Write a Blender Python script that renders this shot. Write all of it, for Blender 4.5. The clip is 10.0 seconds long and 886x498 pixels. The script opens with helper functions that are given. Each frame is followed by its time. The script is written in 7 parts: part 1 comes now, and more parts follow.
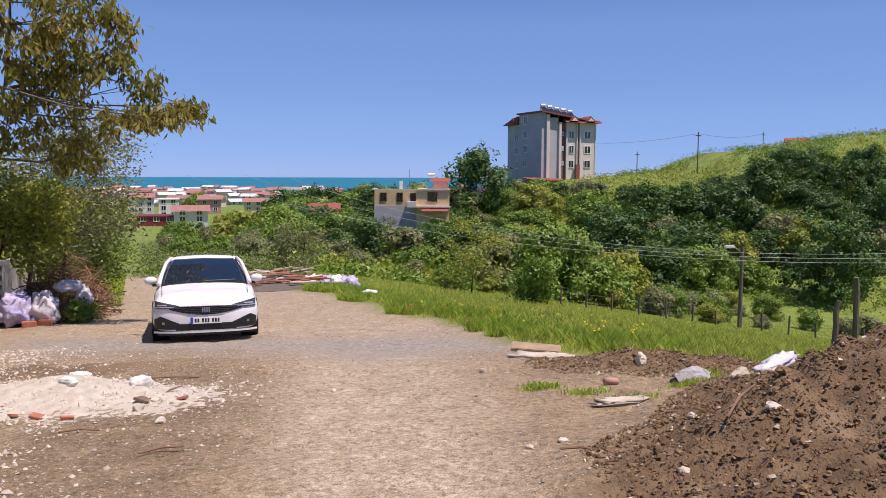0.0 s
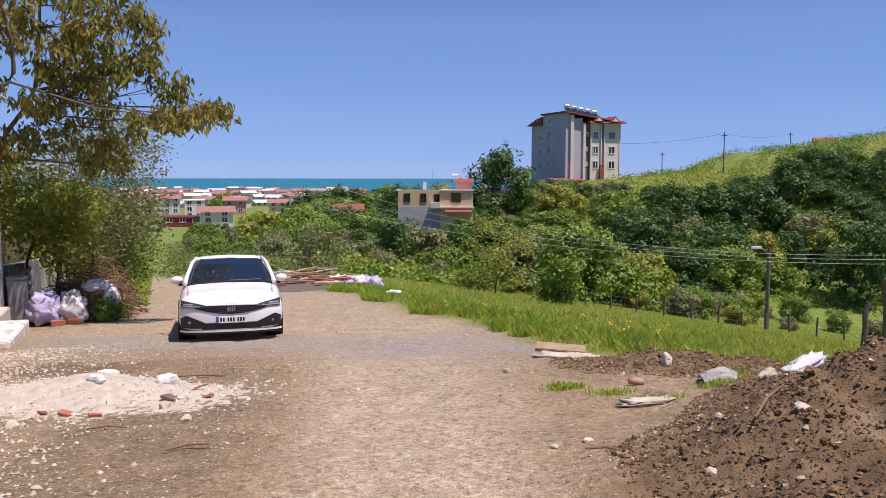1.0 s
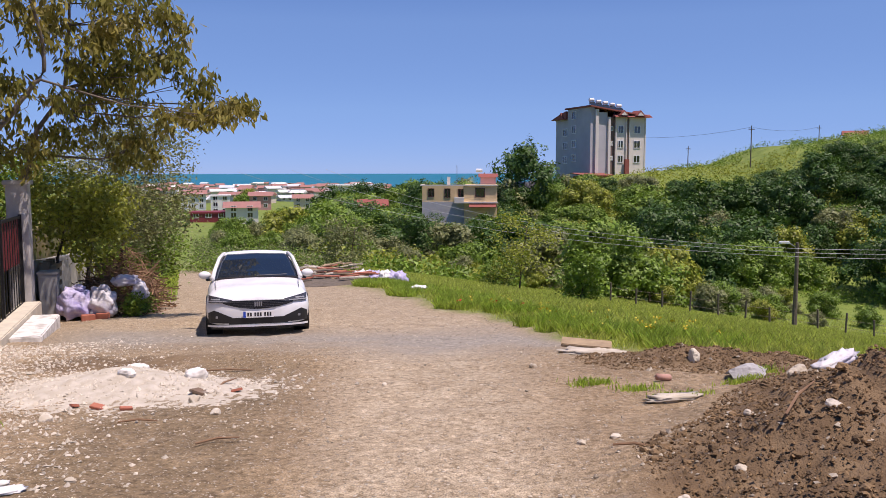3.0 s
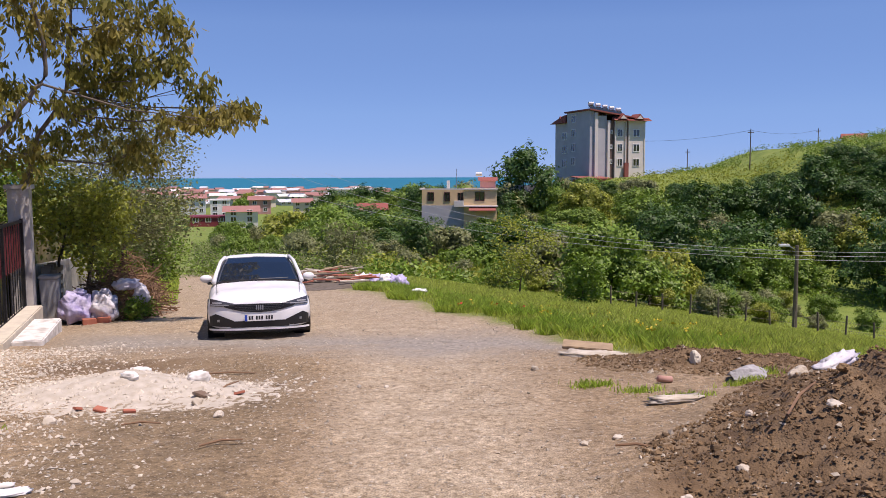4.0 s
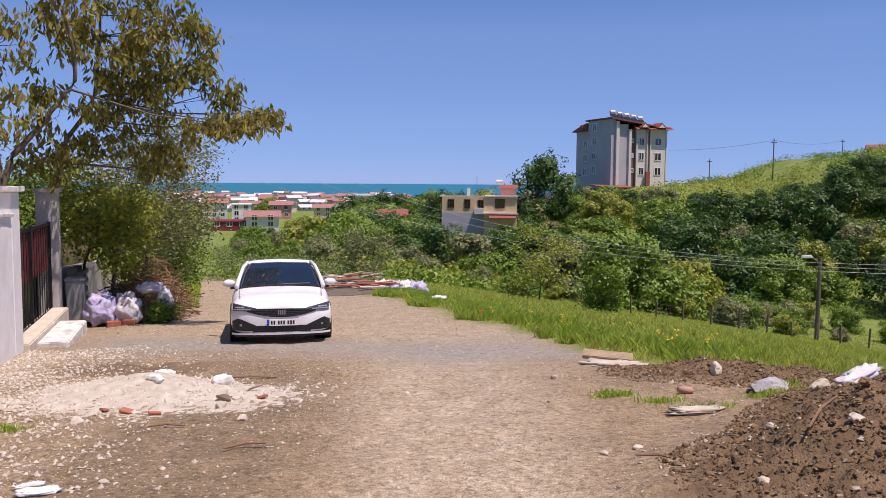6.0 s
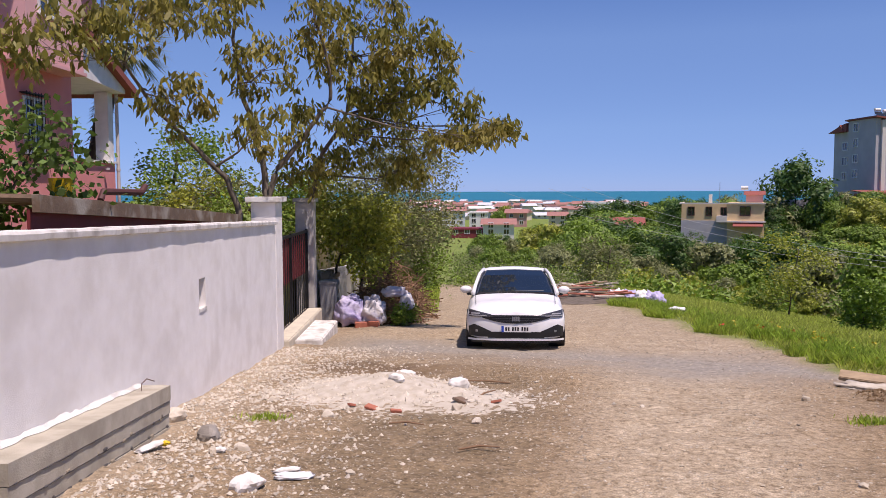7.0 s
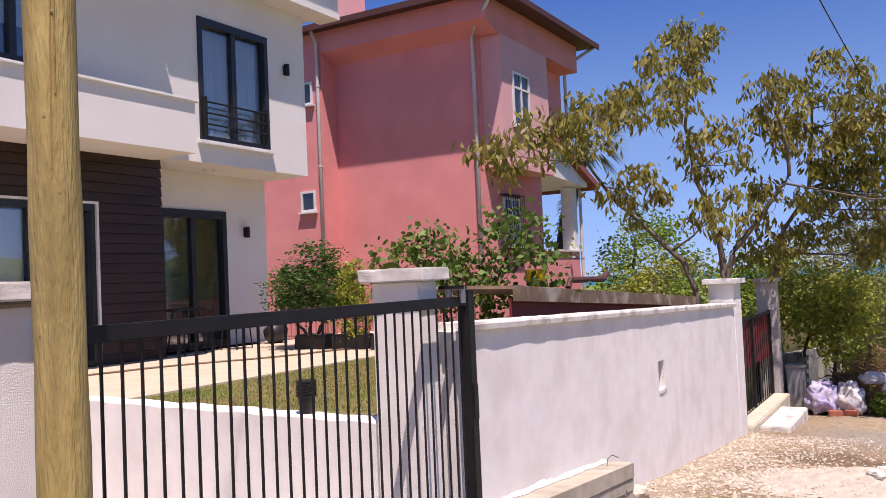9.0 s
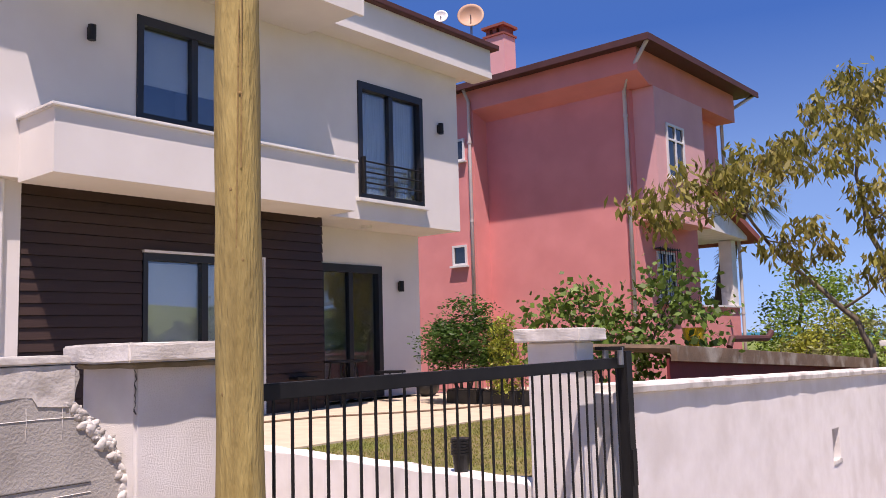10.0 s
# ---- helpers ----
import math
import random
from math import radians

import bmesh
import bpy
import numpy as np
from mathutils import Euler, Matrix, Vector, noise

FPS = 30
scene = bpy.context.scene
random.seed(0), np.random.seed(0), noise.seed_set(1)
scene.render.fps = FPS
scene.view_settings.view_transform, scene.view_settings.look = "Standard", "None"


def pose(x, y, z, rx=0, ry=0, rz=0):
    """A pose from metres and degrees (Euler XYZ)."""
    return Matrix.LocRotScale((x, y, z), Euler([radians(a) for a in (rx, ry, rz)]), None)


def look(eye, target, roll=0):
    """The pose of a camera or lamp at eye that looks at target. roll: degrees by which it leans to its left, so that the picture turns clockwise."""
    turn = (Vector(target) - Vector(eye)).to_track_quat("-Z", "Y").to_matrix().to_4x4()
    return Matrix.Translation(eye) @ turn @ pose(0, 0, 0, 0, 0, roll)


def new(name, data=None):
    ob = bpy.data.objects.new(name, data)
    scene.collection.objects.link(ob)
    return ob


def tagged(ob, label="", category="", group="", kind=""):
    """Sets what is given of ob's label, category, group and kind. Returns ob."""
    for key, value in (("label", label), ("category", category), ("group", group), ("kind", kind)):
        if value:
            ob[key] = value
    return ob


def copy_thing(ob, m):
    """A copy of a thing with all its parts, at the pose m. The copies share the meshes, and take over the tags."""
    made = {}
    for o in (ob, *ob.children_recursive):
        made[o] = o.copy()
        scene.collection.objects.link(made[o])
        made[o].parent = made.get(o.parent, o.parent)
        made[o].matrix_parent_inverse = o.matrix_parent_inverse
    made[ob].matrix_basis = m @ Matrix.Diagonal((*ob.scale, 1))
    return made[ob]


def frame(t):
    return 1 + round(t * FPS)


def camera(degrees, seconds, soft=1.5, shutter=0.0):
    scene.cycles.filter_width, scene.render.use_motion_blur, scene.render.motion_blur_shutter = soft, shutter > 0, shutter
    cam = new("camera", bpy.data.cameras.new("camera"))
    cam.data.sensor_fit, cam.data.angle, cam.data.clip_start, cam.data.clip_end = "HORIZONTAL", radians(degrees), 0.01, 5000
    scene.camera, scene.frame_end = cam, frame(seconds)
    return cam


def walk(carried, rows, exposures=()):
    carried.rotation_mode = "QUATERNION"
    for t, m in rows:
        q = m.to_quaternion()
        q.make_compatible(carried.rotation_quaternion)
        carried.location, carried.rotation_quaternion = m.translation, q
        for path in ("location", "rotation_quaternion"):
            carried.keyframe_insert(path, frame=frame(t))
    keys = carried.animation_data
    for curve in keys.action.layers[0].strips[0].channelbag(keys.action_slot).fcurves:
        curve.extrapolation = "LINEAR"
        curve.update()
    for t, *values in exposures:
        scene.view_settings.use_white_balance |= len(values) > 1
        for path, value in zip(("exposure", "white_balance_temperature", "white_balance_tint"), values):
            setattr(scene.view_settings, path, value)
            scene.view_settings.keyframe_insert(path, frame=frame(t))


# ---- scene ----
cam = camera(55.6, 10.0, 0.8)
PATH = [
    (0, look((0.005, 0.151, -0.055), (0.010, 10.112, -0.940), 0.20)),
    (0.5, look((0.000, 0.159, -0.065), (-0.120, 10.122, -0.915), 0.20)),
    (1, look((-0.001, 0.158, -0.073), (-0.276, 10.116, -0.948), 0.10)),
    (1.5, look((-0.003, 0.165, -0.070), (-0.403, 10.115, -0.980), 0.10)),
    (2, look((-0.003, 0.175, -0.075), (-0.478, 10.120, -1.005), 0.00)),
    (2.5, look((-0.016, 0.162, -0.066), (-0.571, 10.102, -1.006), 0.00)),
    (4, look((-0.046, 0.113, -0.076), (-0.601, 10.058, -0.966), -0.20)),
    (4.5, look((-0.068, 0.089, -0.078), (-0.718, 10.031, -0.933), -0.10)),
    (5, look((-0.070, 0.087, -0.078), (-0.755, 10.028, -0.913), 0.10)),
    (5.2, look((-0.071, 0.079, -0.074), (-0.729, 10.022, -0.911), 0.19)),
    (6.3, look((-0.074, 0.032, -0.053), (-1.064, 9.951, -0.843), 0.70)),
    (6.5, look((-0.083, 0.039, -0.061), (-1.568, 9.899, -0.821), 0.20)),
    (6.8, look((-0.074, 0.032, -0.054), (-2.683, 9.659, -0.775), -0.04)),
    (7, look((-0.068, 0.028, -0.050), (-3.553, 9.373, -0.770), -0.20)),
    (7.2, look((-0.068, 0.039, -0.054), (-4.539, 8.955, -0.774), -0.64)),
    (7.3, look((-0.069, 0.045, -0.056), (-5.108, 8.654, -0.754), -0.86)),
    (7.5, look((-0.069, 0.056, -0.060), (-5.918, 8.145, -0.650), -1.30)),
    (7.8, look((-0.044, 0.021, -0.043), (-6.698, 7.484, -0.211), -1.84)),
    (8, look((-0.027, -0.002, -0.031), (-7.070, 7.096, 0.044), -2.20)),
    (8.5, look((0.044, -0.139, 0.003), (-7.416, 6.516, 0.218), -2.50)),
    (9, look((0.206, -0.281, 0.010), (-7.548, 6.023, 0.375), -2.50)),
    (9.5, look((0.191, -0.300, 0.020), (-8.126, 5.221, 0.610), -1.70)),
    (9.7, look((0.194, -0.314, 0.036), (-8.347, 4.828, 0.820), -1.66)),
    (10, look((0.199, -0.334, 0.061), (-8.490, 4.505, 1.106), -1.60)),
]
walk(cam, PATH, [(0, 0.14, 6800, 24), (7.5, 0.08, 6850, 27), (9, 0.36, 7000, 28), (10, 0.4, 7100, 29)])

# ---- world, sun ----
SUN_TO = Vector((0.364, -0.174, 1.0)).normalized()
world = bpy.data.worlds.new("world")
scene.world = world
world.use_nodes = True
wn = world.node_tree.nodes
sky = wn.new("ShaderNodeTexSky")
sky.sky_type = "NISHITA"
sky.sun_disc = False
sky.sun_elevation = math.asin(SUN_TO.z)
sky.sun_rotation = math.atan2(SUN_TO.x, SUN_TO.y)
sky.altitude = 5000
sky.air_density, sky.dust_density, sky.ozone_density = 0.8, 0.0, 4.0
wn["Background"].inputs[1].default_value = 0.13
# clear sea air: an even blue over the whole dome softens the pale horizon
even = wn.new("ShaderNodeMix")
even.data_type = "RGBA"
even.inputs[0].default_value = 0.5
even.inputs[7].default_value = (0.9, 1.85, 4.5, 1)
world.node_tree.links.new(sky.outputs[0], even.inputs[6])
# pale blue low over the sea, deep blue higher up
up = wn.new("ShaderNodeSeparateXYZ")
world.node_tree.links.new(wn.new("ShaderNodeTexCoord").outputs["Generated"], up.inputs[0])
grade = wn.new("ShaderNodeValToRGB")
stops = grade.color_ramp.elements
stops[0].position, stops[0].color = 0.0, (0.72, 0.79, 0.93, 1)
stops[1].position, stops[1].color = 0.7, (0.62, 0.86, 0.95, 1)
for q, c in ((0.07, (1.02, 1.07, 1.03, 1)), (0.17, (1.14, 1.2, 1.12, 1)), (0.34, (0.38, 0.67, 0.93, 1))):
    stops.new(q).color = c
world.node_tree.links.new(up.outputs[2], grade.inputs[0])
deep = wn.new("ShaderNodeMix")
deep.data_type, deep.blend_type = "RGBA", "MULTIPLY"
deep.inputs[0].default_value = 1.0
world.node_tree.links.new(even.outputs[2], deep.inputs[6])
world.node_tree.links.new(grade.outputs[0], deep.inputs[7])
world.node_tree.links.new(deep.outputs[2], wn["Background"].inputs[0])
sun = new("sun", bpy.data.lights.new("sun", "SUN"))
sun.data.energy, sun.data.angle, sun.data.color = 4.95, radians(0.53), (1.0, 0.95, 0.88)
sun.matrix_world = look(SUN_TO * 60, (0, 0, 0))


# ---- materials ----
def mat(name, a, b=None, scale=3.0, rough=0.8, bump=0.2, fine=40.0, metal=0.0, dist=0.01, c=None, cscale=0.6, cw=0.5, coord="Object", spec=0.5, stretch=None, random=0.0):
    """A surface with two scales of variation: colours a and b by fine grain, c by large blotches."""
    m = bpy.data.materials.new(name)
    m.use_nodes = True
    nt = m.node_tree
    n, l = nt.nodes, nt.links
    p = n["Principled BSDF"]
    p.inputs["Roughness"].default_value = rough
    p.inputs["Metallic"].default_value = metal
    p.inputs["Specular IOR Level"].default_value = spec
    if coord == "Object":
        out = n.new("ShaderNodeTexCoord").outputs["Object"]
    else:
        out = n.new("ShaderNodeNewGeometry").outputs["Position"]
    if stretch:
        mp = n.new("ShaderNodeMapping")
        mp.inputs["Scale"].default_value = stretch
        l.new(out, mp.inputs[0])
        out = mp.outputs[0]
    b = b or tuple(v * 0.82 for v in a)
    t1 = n.new("ShaderNodeTexNoise")
    t1.inputs["Scale"].default_value, t1.inputs["Detail"].default_value = scale, 6
    l.new(out, t1.inputs["Vector"])
    r1 = n.new("ShaderNodeValToRGB")
    r1.color_ramp.elements[0].position, r1.color_ramp.elements[1].position = 0.3, 0.7
    r1.color_ramp.elements[0].color, r1.color_ramp.elements[1].color = (*a, 1), (*b, 1)
    l.new(t1.outputs[0], r1.inputs[0])
    col = r1.outputs[0]
    if c:
        t2 = n.new("ShaderNodeTexNoise")
        t2.inputs["Scale"].default_value, t2.inputs["Detail"].default_value = cscale, 4
        l.new(out, t2.inputs["Vector"])
        r2 = n.new("ShaderNodeValToRGB")
        r2.color_ramp.elements[0].position, r2.color_ramp.elements[1].position = 0.48, 0.66
        r2.color_ramp.elements[1].color = (cw, cw, cw, 1)
        l.new(t2.outputs[0], r2.inputs[0])
        mx = n.new("ShaderNodeMix")
        mx.data_type = "RGBA"
        l.new(r2.outputs[0], mx.inputs[0])
        l.new(col, mx.inputs[6])
        mx.inputs[7].default_value = (*c, 1)
        col = mx.outputs[2]
    if random:
        g = n.new("ShaderNodeNewGeometry")
        mr = n.new("ShaderNodeMapRange")
        mr.inputs[3].default_value, mr.inputs[4].default_value = 1 - random, 1 + random
        l.new(g.outputs["Random Per Island"], mr.inputs[0])
        sc = n.new("ShaderNodeVectorMath")
        sc.operation = "SCALE"
        l.new(col, sc.inputs[0])
        l.new(mr.outputs[0], sc.inputs[3])
        col = sc.outputs[0]
    l.new(col, p.inputs["Base Color"])
    if bump:
        t3 = n.new("ShaderNodeTexNoise")
        t3.inputs["Scale"].default_value, t3.inputs["Detail"].default_value = fine, 5
        l.new(out, t3.inputs["Vector"])
        bp = n.new("ShaderNodeBump")
        bp.inputs["Strength"].default_value, bp.inputs["Distance"].default_value = bump, dist
        l.new(t3.outputs[0], bp.inputs["Height"])
        l.new(bp.outputs[0], p.inputs["Normal"])
    return m


def glass(name, tint, rough=0.03):
    m = mat(name, tint, rough=rough, bump=0)
    m.node_tree.nodes["Principled BSDF"].inputs["Specular IOR Level"].default_value = 1.0
    return m


def leaf_mat(name, a, b, random=0.4, trans=0.27):
    """Leaves: gloss, some light let through, each leaf a little different."""
    m = mat(name, a, b, scale=0.9, rough=0.55, bump=0, random=random)
    n, l = m.node_tree.nodes, m.node_tree.links
    p = n["Principled BSDF"]
    col = p.inputs["Base Color"].links[0].from_socket
    tr = n.new("ShaderNodeBsdfTranslucent")
    l.new(col, tr.inputs[0])
    mx = n.new("ShaderNodeMixShader")
    mx.inputs[0].default_value = trans
    l.new(p.outputs[0], mx.inputs[1])
    l.new(tr.outputs[0], mx.inputs[2])
    l.new(mx.outputs[0], n["Material Output"].inputs[0])
    return m


WHITE = mat("white_render", (0.86, 0.835, 0.81), (0.79, 0.76, 0.725), 5.0, 0.9, 0.6, 190, c=(0.66, 0.62, 0.57), cscale=1.8, cw=0.5, dist=0.007)
HOUSE_WHITE = mat("house_render", (0.76, 0.74, 0.71), (0.71, 0.685, 0.655), 1.5, 0.9, 0.2, 120, c=(0.68, 0.65, 0.62), cscale=0.7, cw=0.5, dist=0.005)
TRIM_WHITE = mat("white_trim", (0.8, 0.79, 0.77), rough=0.6, bump=0.05)
PINK = mat("pink_render", (0.74, 0.285, 0.275), (0.66, 0.24, 0.235), 1.2, 0.9, 0.2, 100, c=(0.66, 0.25, 0.24), cw=0.4)
PINK_PALE = mat("pale_pink_render", (0.72, 0.4, 0.4), (0.66, 0.36, 0.36), 1.2, 0.9, 0.2, 100)
CONCRETE = mat("concrete", (0.5, 0.46, 0.37), (0.37, 0.33, 0.255), 5, 0.95, 0.5, 80, c=(0.3, 0.27, 0.21), cscale=2.5, cw=0.55)
PLASTER_OLD = mat("old_plaster", (0.44, 0.42, 0.385), (0.33, 0.31, 0.28), 5, 0.95, 0.5, 90, c=(0.52, 0.5, 0.46), cscale=2.2, cw=0.7, dist=0.006)
BLACK_METAL = mat("black_paint", (0.01, 0.01, 0.011), (0.016, 0.016, 0.017), 8, 0.5, 0.05, 60, spec=0.3)
DARK_FRAME = mat("anthracite_frame", (0.02, 0.021, 0.025), rough=0.4, bump=0.03)
PANE = glass("pane", (0.02, 0.025, 0.03))
BROWN_CLAD = mat("brown_cladding", (0.045, 0.022, 0.015), (0.03, 0.014, 0.01), 6, 0.6, 0.3, 30, stretch=(1, 0.1, 1))
POLE_WOOD = mat("pole_wood", (0.46, 0.355, 0.13), (0.32, 0.235, 0.075), 26, 0.85, 1.0, 90, c=(0.22, 0.165, 0.06), cscale=7, cw=0.65, stretch=(1, 1, 0.16))
BARK = mat("bark", (0.11, 0.085, 0.06), (0.06, 0.045, 0.03), 12, 0.95, 0.8, 30, stretch=(1, 1, 0.3))
WALNUT_BARK = mat("walnut_bark", (0.2, 0.165, 0.12), (0.12, 0.095, 0.07), 14, 0.95, 0.8, 40, stretch=(1, 1, 0.35))
LEAF_WALNUT = leaf_mat("walnut_leaf", (0.22, 0.225, 0.04), (0.32, 0.26, 0.06), trans=0.5)
LEAF_FIG = leaf_mat("fig_leaf", (0.085, 0.155, 0.022), (0.14, 0.215, 0.035))
LEAF_GREEN = leaf_mat("green_leaf", (0.125, 0.22, 0.02), (0.205, 0.3, 0.035))
LEAF_DARK = leaf_mat("dark_leaf", (0.042, 0.105, 0.013), (0.075, 0.15, 0.021))
LEAF_YELLOW = leaf_mat("yellow_leaf", (0.25, 0.29, 0.03), (0.33, 0.35, 0.045), trans=0.35)
LEAF_OLIVE = leaf_mat("olive_leaf", (0.19, 0.215, 0.075), (0.27, 0.285, 0.12), trans=0.32)
CAR_WHITE = mat("car_paint", (0.82, 0.82, 0.82), rough=0.18, bump=0)
PLASTIC_BLACK = mat("black_plastic", (0.012, 0.012, 0.013), rough=0.5, bump=0.05)
RUBBER = mat("rubber", (0.018, 0.018, 0.018), rough=0.85, bump=0.2)
RIM = mat("wheel_rim", (0.4, 0.4, 0.42), rough=0.35, bump=0, metal=0.8)
ROOF_RED = mat("red_roof", (0.3, 0.085, 0.065), (0.23, 0.065, 0.05), 3, 0.85, 0.3, 20)
ROOF_BROWN = mat("dark_red_fascia", (0.09, 0.03, 0.028), (0.07, 0.022, 0.02), 3, 0.7, 0.2, 40)
GUTTER = mat("white_pipe", (0.6, 0.55, 0.53), rough=0.5, bump=0.05)

# ---- building helpers ----
YARD = pose(-4.53, 3.6, 0, 0, 0, 20.5)
YARD_INV = YARD.inverted()
ID = Matrix.Identity(4)
BASE = {}


def thing(name, label, category, base=(0, 0, 0), fr=YARD, group="", kind=""):
    """An Empty at the base of a thing; its parts are given in the coordinates of fr."""
    ob = new(name)
    ob.empty_display_size = 0.2
    ob.matrix_world = fr @ Matrix.Translation(base)
    BASE[ob.name] = Vector(base)
    return tagged(ob, label, category, group, kind)


def part(name, bm, material, parent=None, label="", smooth=False):
    """Links a bmesh as one mesh object under a thing or a part."""
    shift = BASE.get(parent.name, Vector()) if parent else Vector()
    bm.transform(Matrix.Translation(-shift))
    me = bpy.data.meshes.new(name)
    bm.to_mesh(me)
    bm.free()
    mats = material if isinstance(material, (list, tuple)) else [material]
    for m in mats:
        me.materials.append(m)
    if smooth:
        me.shade_smooth()
    ob = new(name, me)
    if parent:
        ob.parent = parent
        BASE[ob.name] = shift
    return tagged(ob, label)


def solo(name, bm, material, label, category, base=(0, 0, 0), fr=YARD, group="", kind="", smooth=False):
    """One plain mesh as a top-level thing."""
    bm.transform(Matrix.Translation(-Vector(base)))
    ob = part(name, bm, material, smooth=smooth)
    ob.matrix_world = fr @ Matrix.Translation(base)
    BASE[ob.name] = Vector(base)
    return tagged(ob, label, category, group, kind)


def box(x0, x1, y0, y1, z0, z1, bevel=0.0, bm=None, m=None):
    own = bmesh.new()
    bmesh.ops.create_cube(own, size=1)
    own.transform(Matrix.Translation(((x0 + x1) / 2, (y0 + y1) / 2, (z0 + z1) / 2)) @ Matrix.Diagonal((abs(x1 - x0), abs(y1 - y0), abs(z1 - z0), 1)))
    if bevel:
        bmesh.ops.bevel(own, geom=own.edges[:], offset=bevel, segments=2, affect="EDGES")
    if m:
        own.transform(m)
    return merge(bm, own)


def merge(bm, own):
    if bm is None:
        return own
    me = bpy.data.meshes.new("tmp")
    own.to_mesh(me)
    own.free()
    bm.from_mesh(me)
    bpy.data.meshes.remove(me)
    return bm


def tube(points, radii, sides=8, bm=None, caps=True):
    """A round, bent rod through the points."""
    bm = bm or bmesh.new()
    points = [Vector(p) for p in points]
    if not isinstance(radii, (list, tuple)):
        radii = [radii] * len(points)
    rings = []
    for i, p in enumerate(points):
        d = (points[min(i + 1, len(points) - 1)] - points[max(i - 1, 0)]).normalized()
        a = d.cross(Vector((0, 0, 1)) if abs(d.z) < 0.9 else Vector((1, 0, 0))).normalized()
        b = d.cross(a)
        rings.append([bm.verts.new(p + (a * math.cos(k * math.tau / sides) + b * math.sin(k * math.tau / sides)) * radii[i]) for k in range(sides)])
    for r, s in zip(rings, rings[1:]):
        for k in range(sides):
            bm.faces.new((r[k], r[(k + 1) % sides], s[(k + 1) % sides], s[k]))
    if caps:
        bm.faces.new(rings[0][::-1])
        bm.faces.new(rings[-1])
    return bm


def prism(outline, h0, h1, axis="z", bm=None):
    """A flat outline pushed along an axis from h0 to h1."""
    bm = bm or bmesh.new()

    def put(u, v, w):
        return {"z": (u, v, w), "x": (w, u, v), "y": (u, w, v)}[axis]
    lo = [bm.verts.new(put(u, v, h0)) for u, v in outline]
    hi = [bm.verts.new(put(u, v, h1)) for u, v in outline]
    k = len(outline)
    for i in range(k):
        bm.faces.new((lo[i], lo[(i + 1) % k], hi[(i + 1) % k], hi[i]))
    bm.faces.new(lo[::-1])
    bm.faces.new(hi)
    bmesh.ops.recalc_face_normals(bm, faces=bm.faces[:])
    return bm


# ---- ground ----
def smooth(a, b, v):
    t = min(1.0, max(0.0, (v - a) / (b - a)))
    return t * t * (3 - 2 * t)


def slope_z(ly):
    return -1.65 - 18 * (1 - math.exp(-0.089 * (ly + 4.96) / 18))


def mound(x, y, cx, cy, rx, ry, turn, h):
    c, s = math.cos(turn), math.sin(turn)
    u, v = ((x - cx) * c + (y - cy) * s) / rx, (-(x - cx) * s + (y - cy) * c) / ry
    q = u * u + v * v
    return h * (1 - q) ** 2 if q < 1 else 0.0


def heap(x, y):
    """Height of the dug-out mud above the lane."""
    return mound(x, y, 5.6, 7.0, 4.5, 3.6, 0.35, 0.8) + mound(x, y, 2.6, 10.2, 2.3, 1.2, -0.25, 0.15) + mound(x, y, 2.9, 5.3, 3.0, 2.4, 0.6, 0.35)


def ground_z(x, y, rough=True):
    lx, ly = 0.9367 * (x + 4.53) + 0.3502 * (y - 3.6), -0.3502 * (x + 4.53) + 0.9367 * (y - 3.6)
    z = slope_z(ly)
    d = max(0.0, lx - 9.2)
    z -= 0.17 * (d * d / (d + 3)) if d < 60 else 0.17 * 57
    # coastal plain
    if y > 110:
        z = max(z, -13.8 - 0.0082 * (y - 150) - 60 * (1 - smooth(110, 190, y)))
    # hill across the valley
    e = x * 180 / max(y, 180)
    crest = -3.4 + 2.9 * smooth(-5, 34, e) + 0.7 * smooth(30, 42, e) + 4.6 * smooth(41, 56, e) + 2.9 * smooth(58, 84, e) + 4 * smooth(84, 150, e) - 0.05 * max(0, y - 195)
    k = smooth(58, 165, y + 0.25 * max(0, x - 40)) * smooth(-22, 25, x)
    z = z + (crest - z) * k if k else z
    n = noise.noise
    if rough and -12 < x < 14 and -3 < y < 22:
        z += 0.05 * n((x * 0.7, y * 0.7, 3)) + 0.025 * n((x * 2.3, y * 2.3, 7)) + 0.014 * n((x * 6, y * 6, 1))
        z += mound(x, y, -4.1, 9.2, 1.9, 1.1, -0.35, 0.2) + mound(x, y, -3.0, 11.2, 2.4, 0.9, -0.3, 0.12)
        pile = heap(x, y)
        if pile > 0.01:
            z += pile * (1 + 0.25 * n((x * 0.9, y * 0.9, 5))) + min(1, pile * 4) * (0.13 * n((x * 1.3, y * 1.3, 9)) + 0.1 * n((x * 2.9, y * 2.9, 2)) + 0.075 * n((x * 5.3, y * 5.3, 4)) + 0.06 * n((x * 9.5, y * 9.5, 6)) + 0.045 * n((x * 17, y * 17, 8)) + 0.03)
    elif rough:
        z += 0.3 * smooth(20, 90, math.hypot(x, y)) * n((x * 0.08, y * 0.08, 0))
    return z


def spaced(lo, hi, near0, near1, fine, growth=1.09):
    out, v, st = [], near0, fine
    mid = list(np.arange(near0, near1, fine))
    v, st = near1, fine
    up = []
    while v < hi:
        up.append(v)
        st *= growth
        v += st
    v, st = near0, fine
    down = []
    while v > lo:
        st *= growth
        v -= st
        down.append(v)
    return down[::-1] + mid + up + [hi]


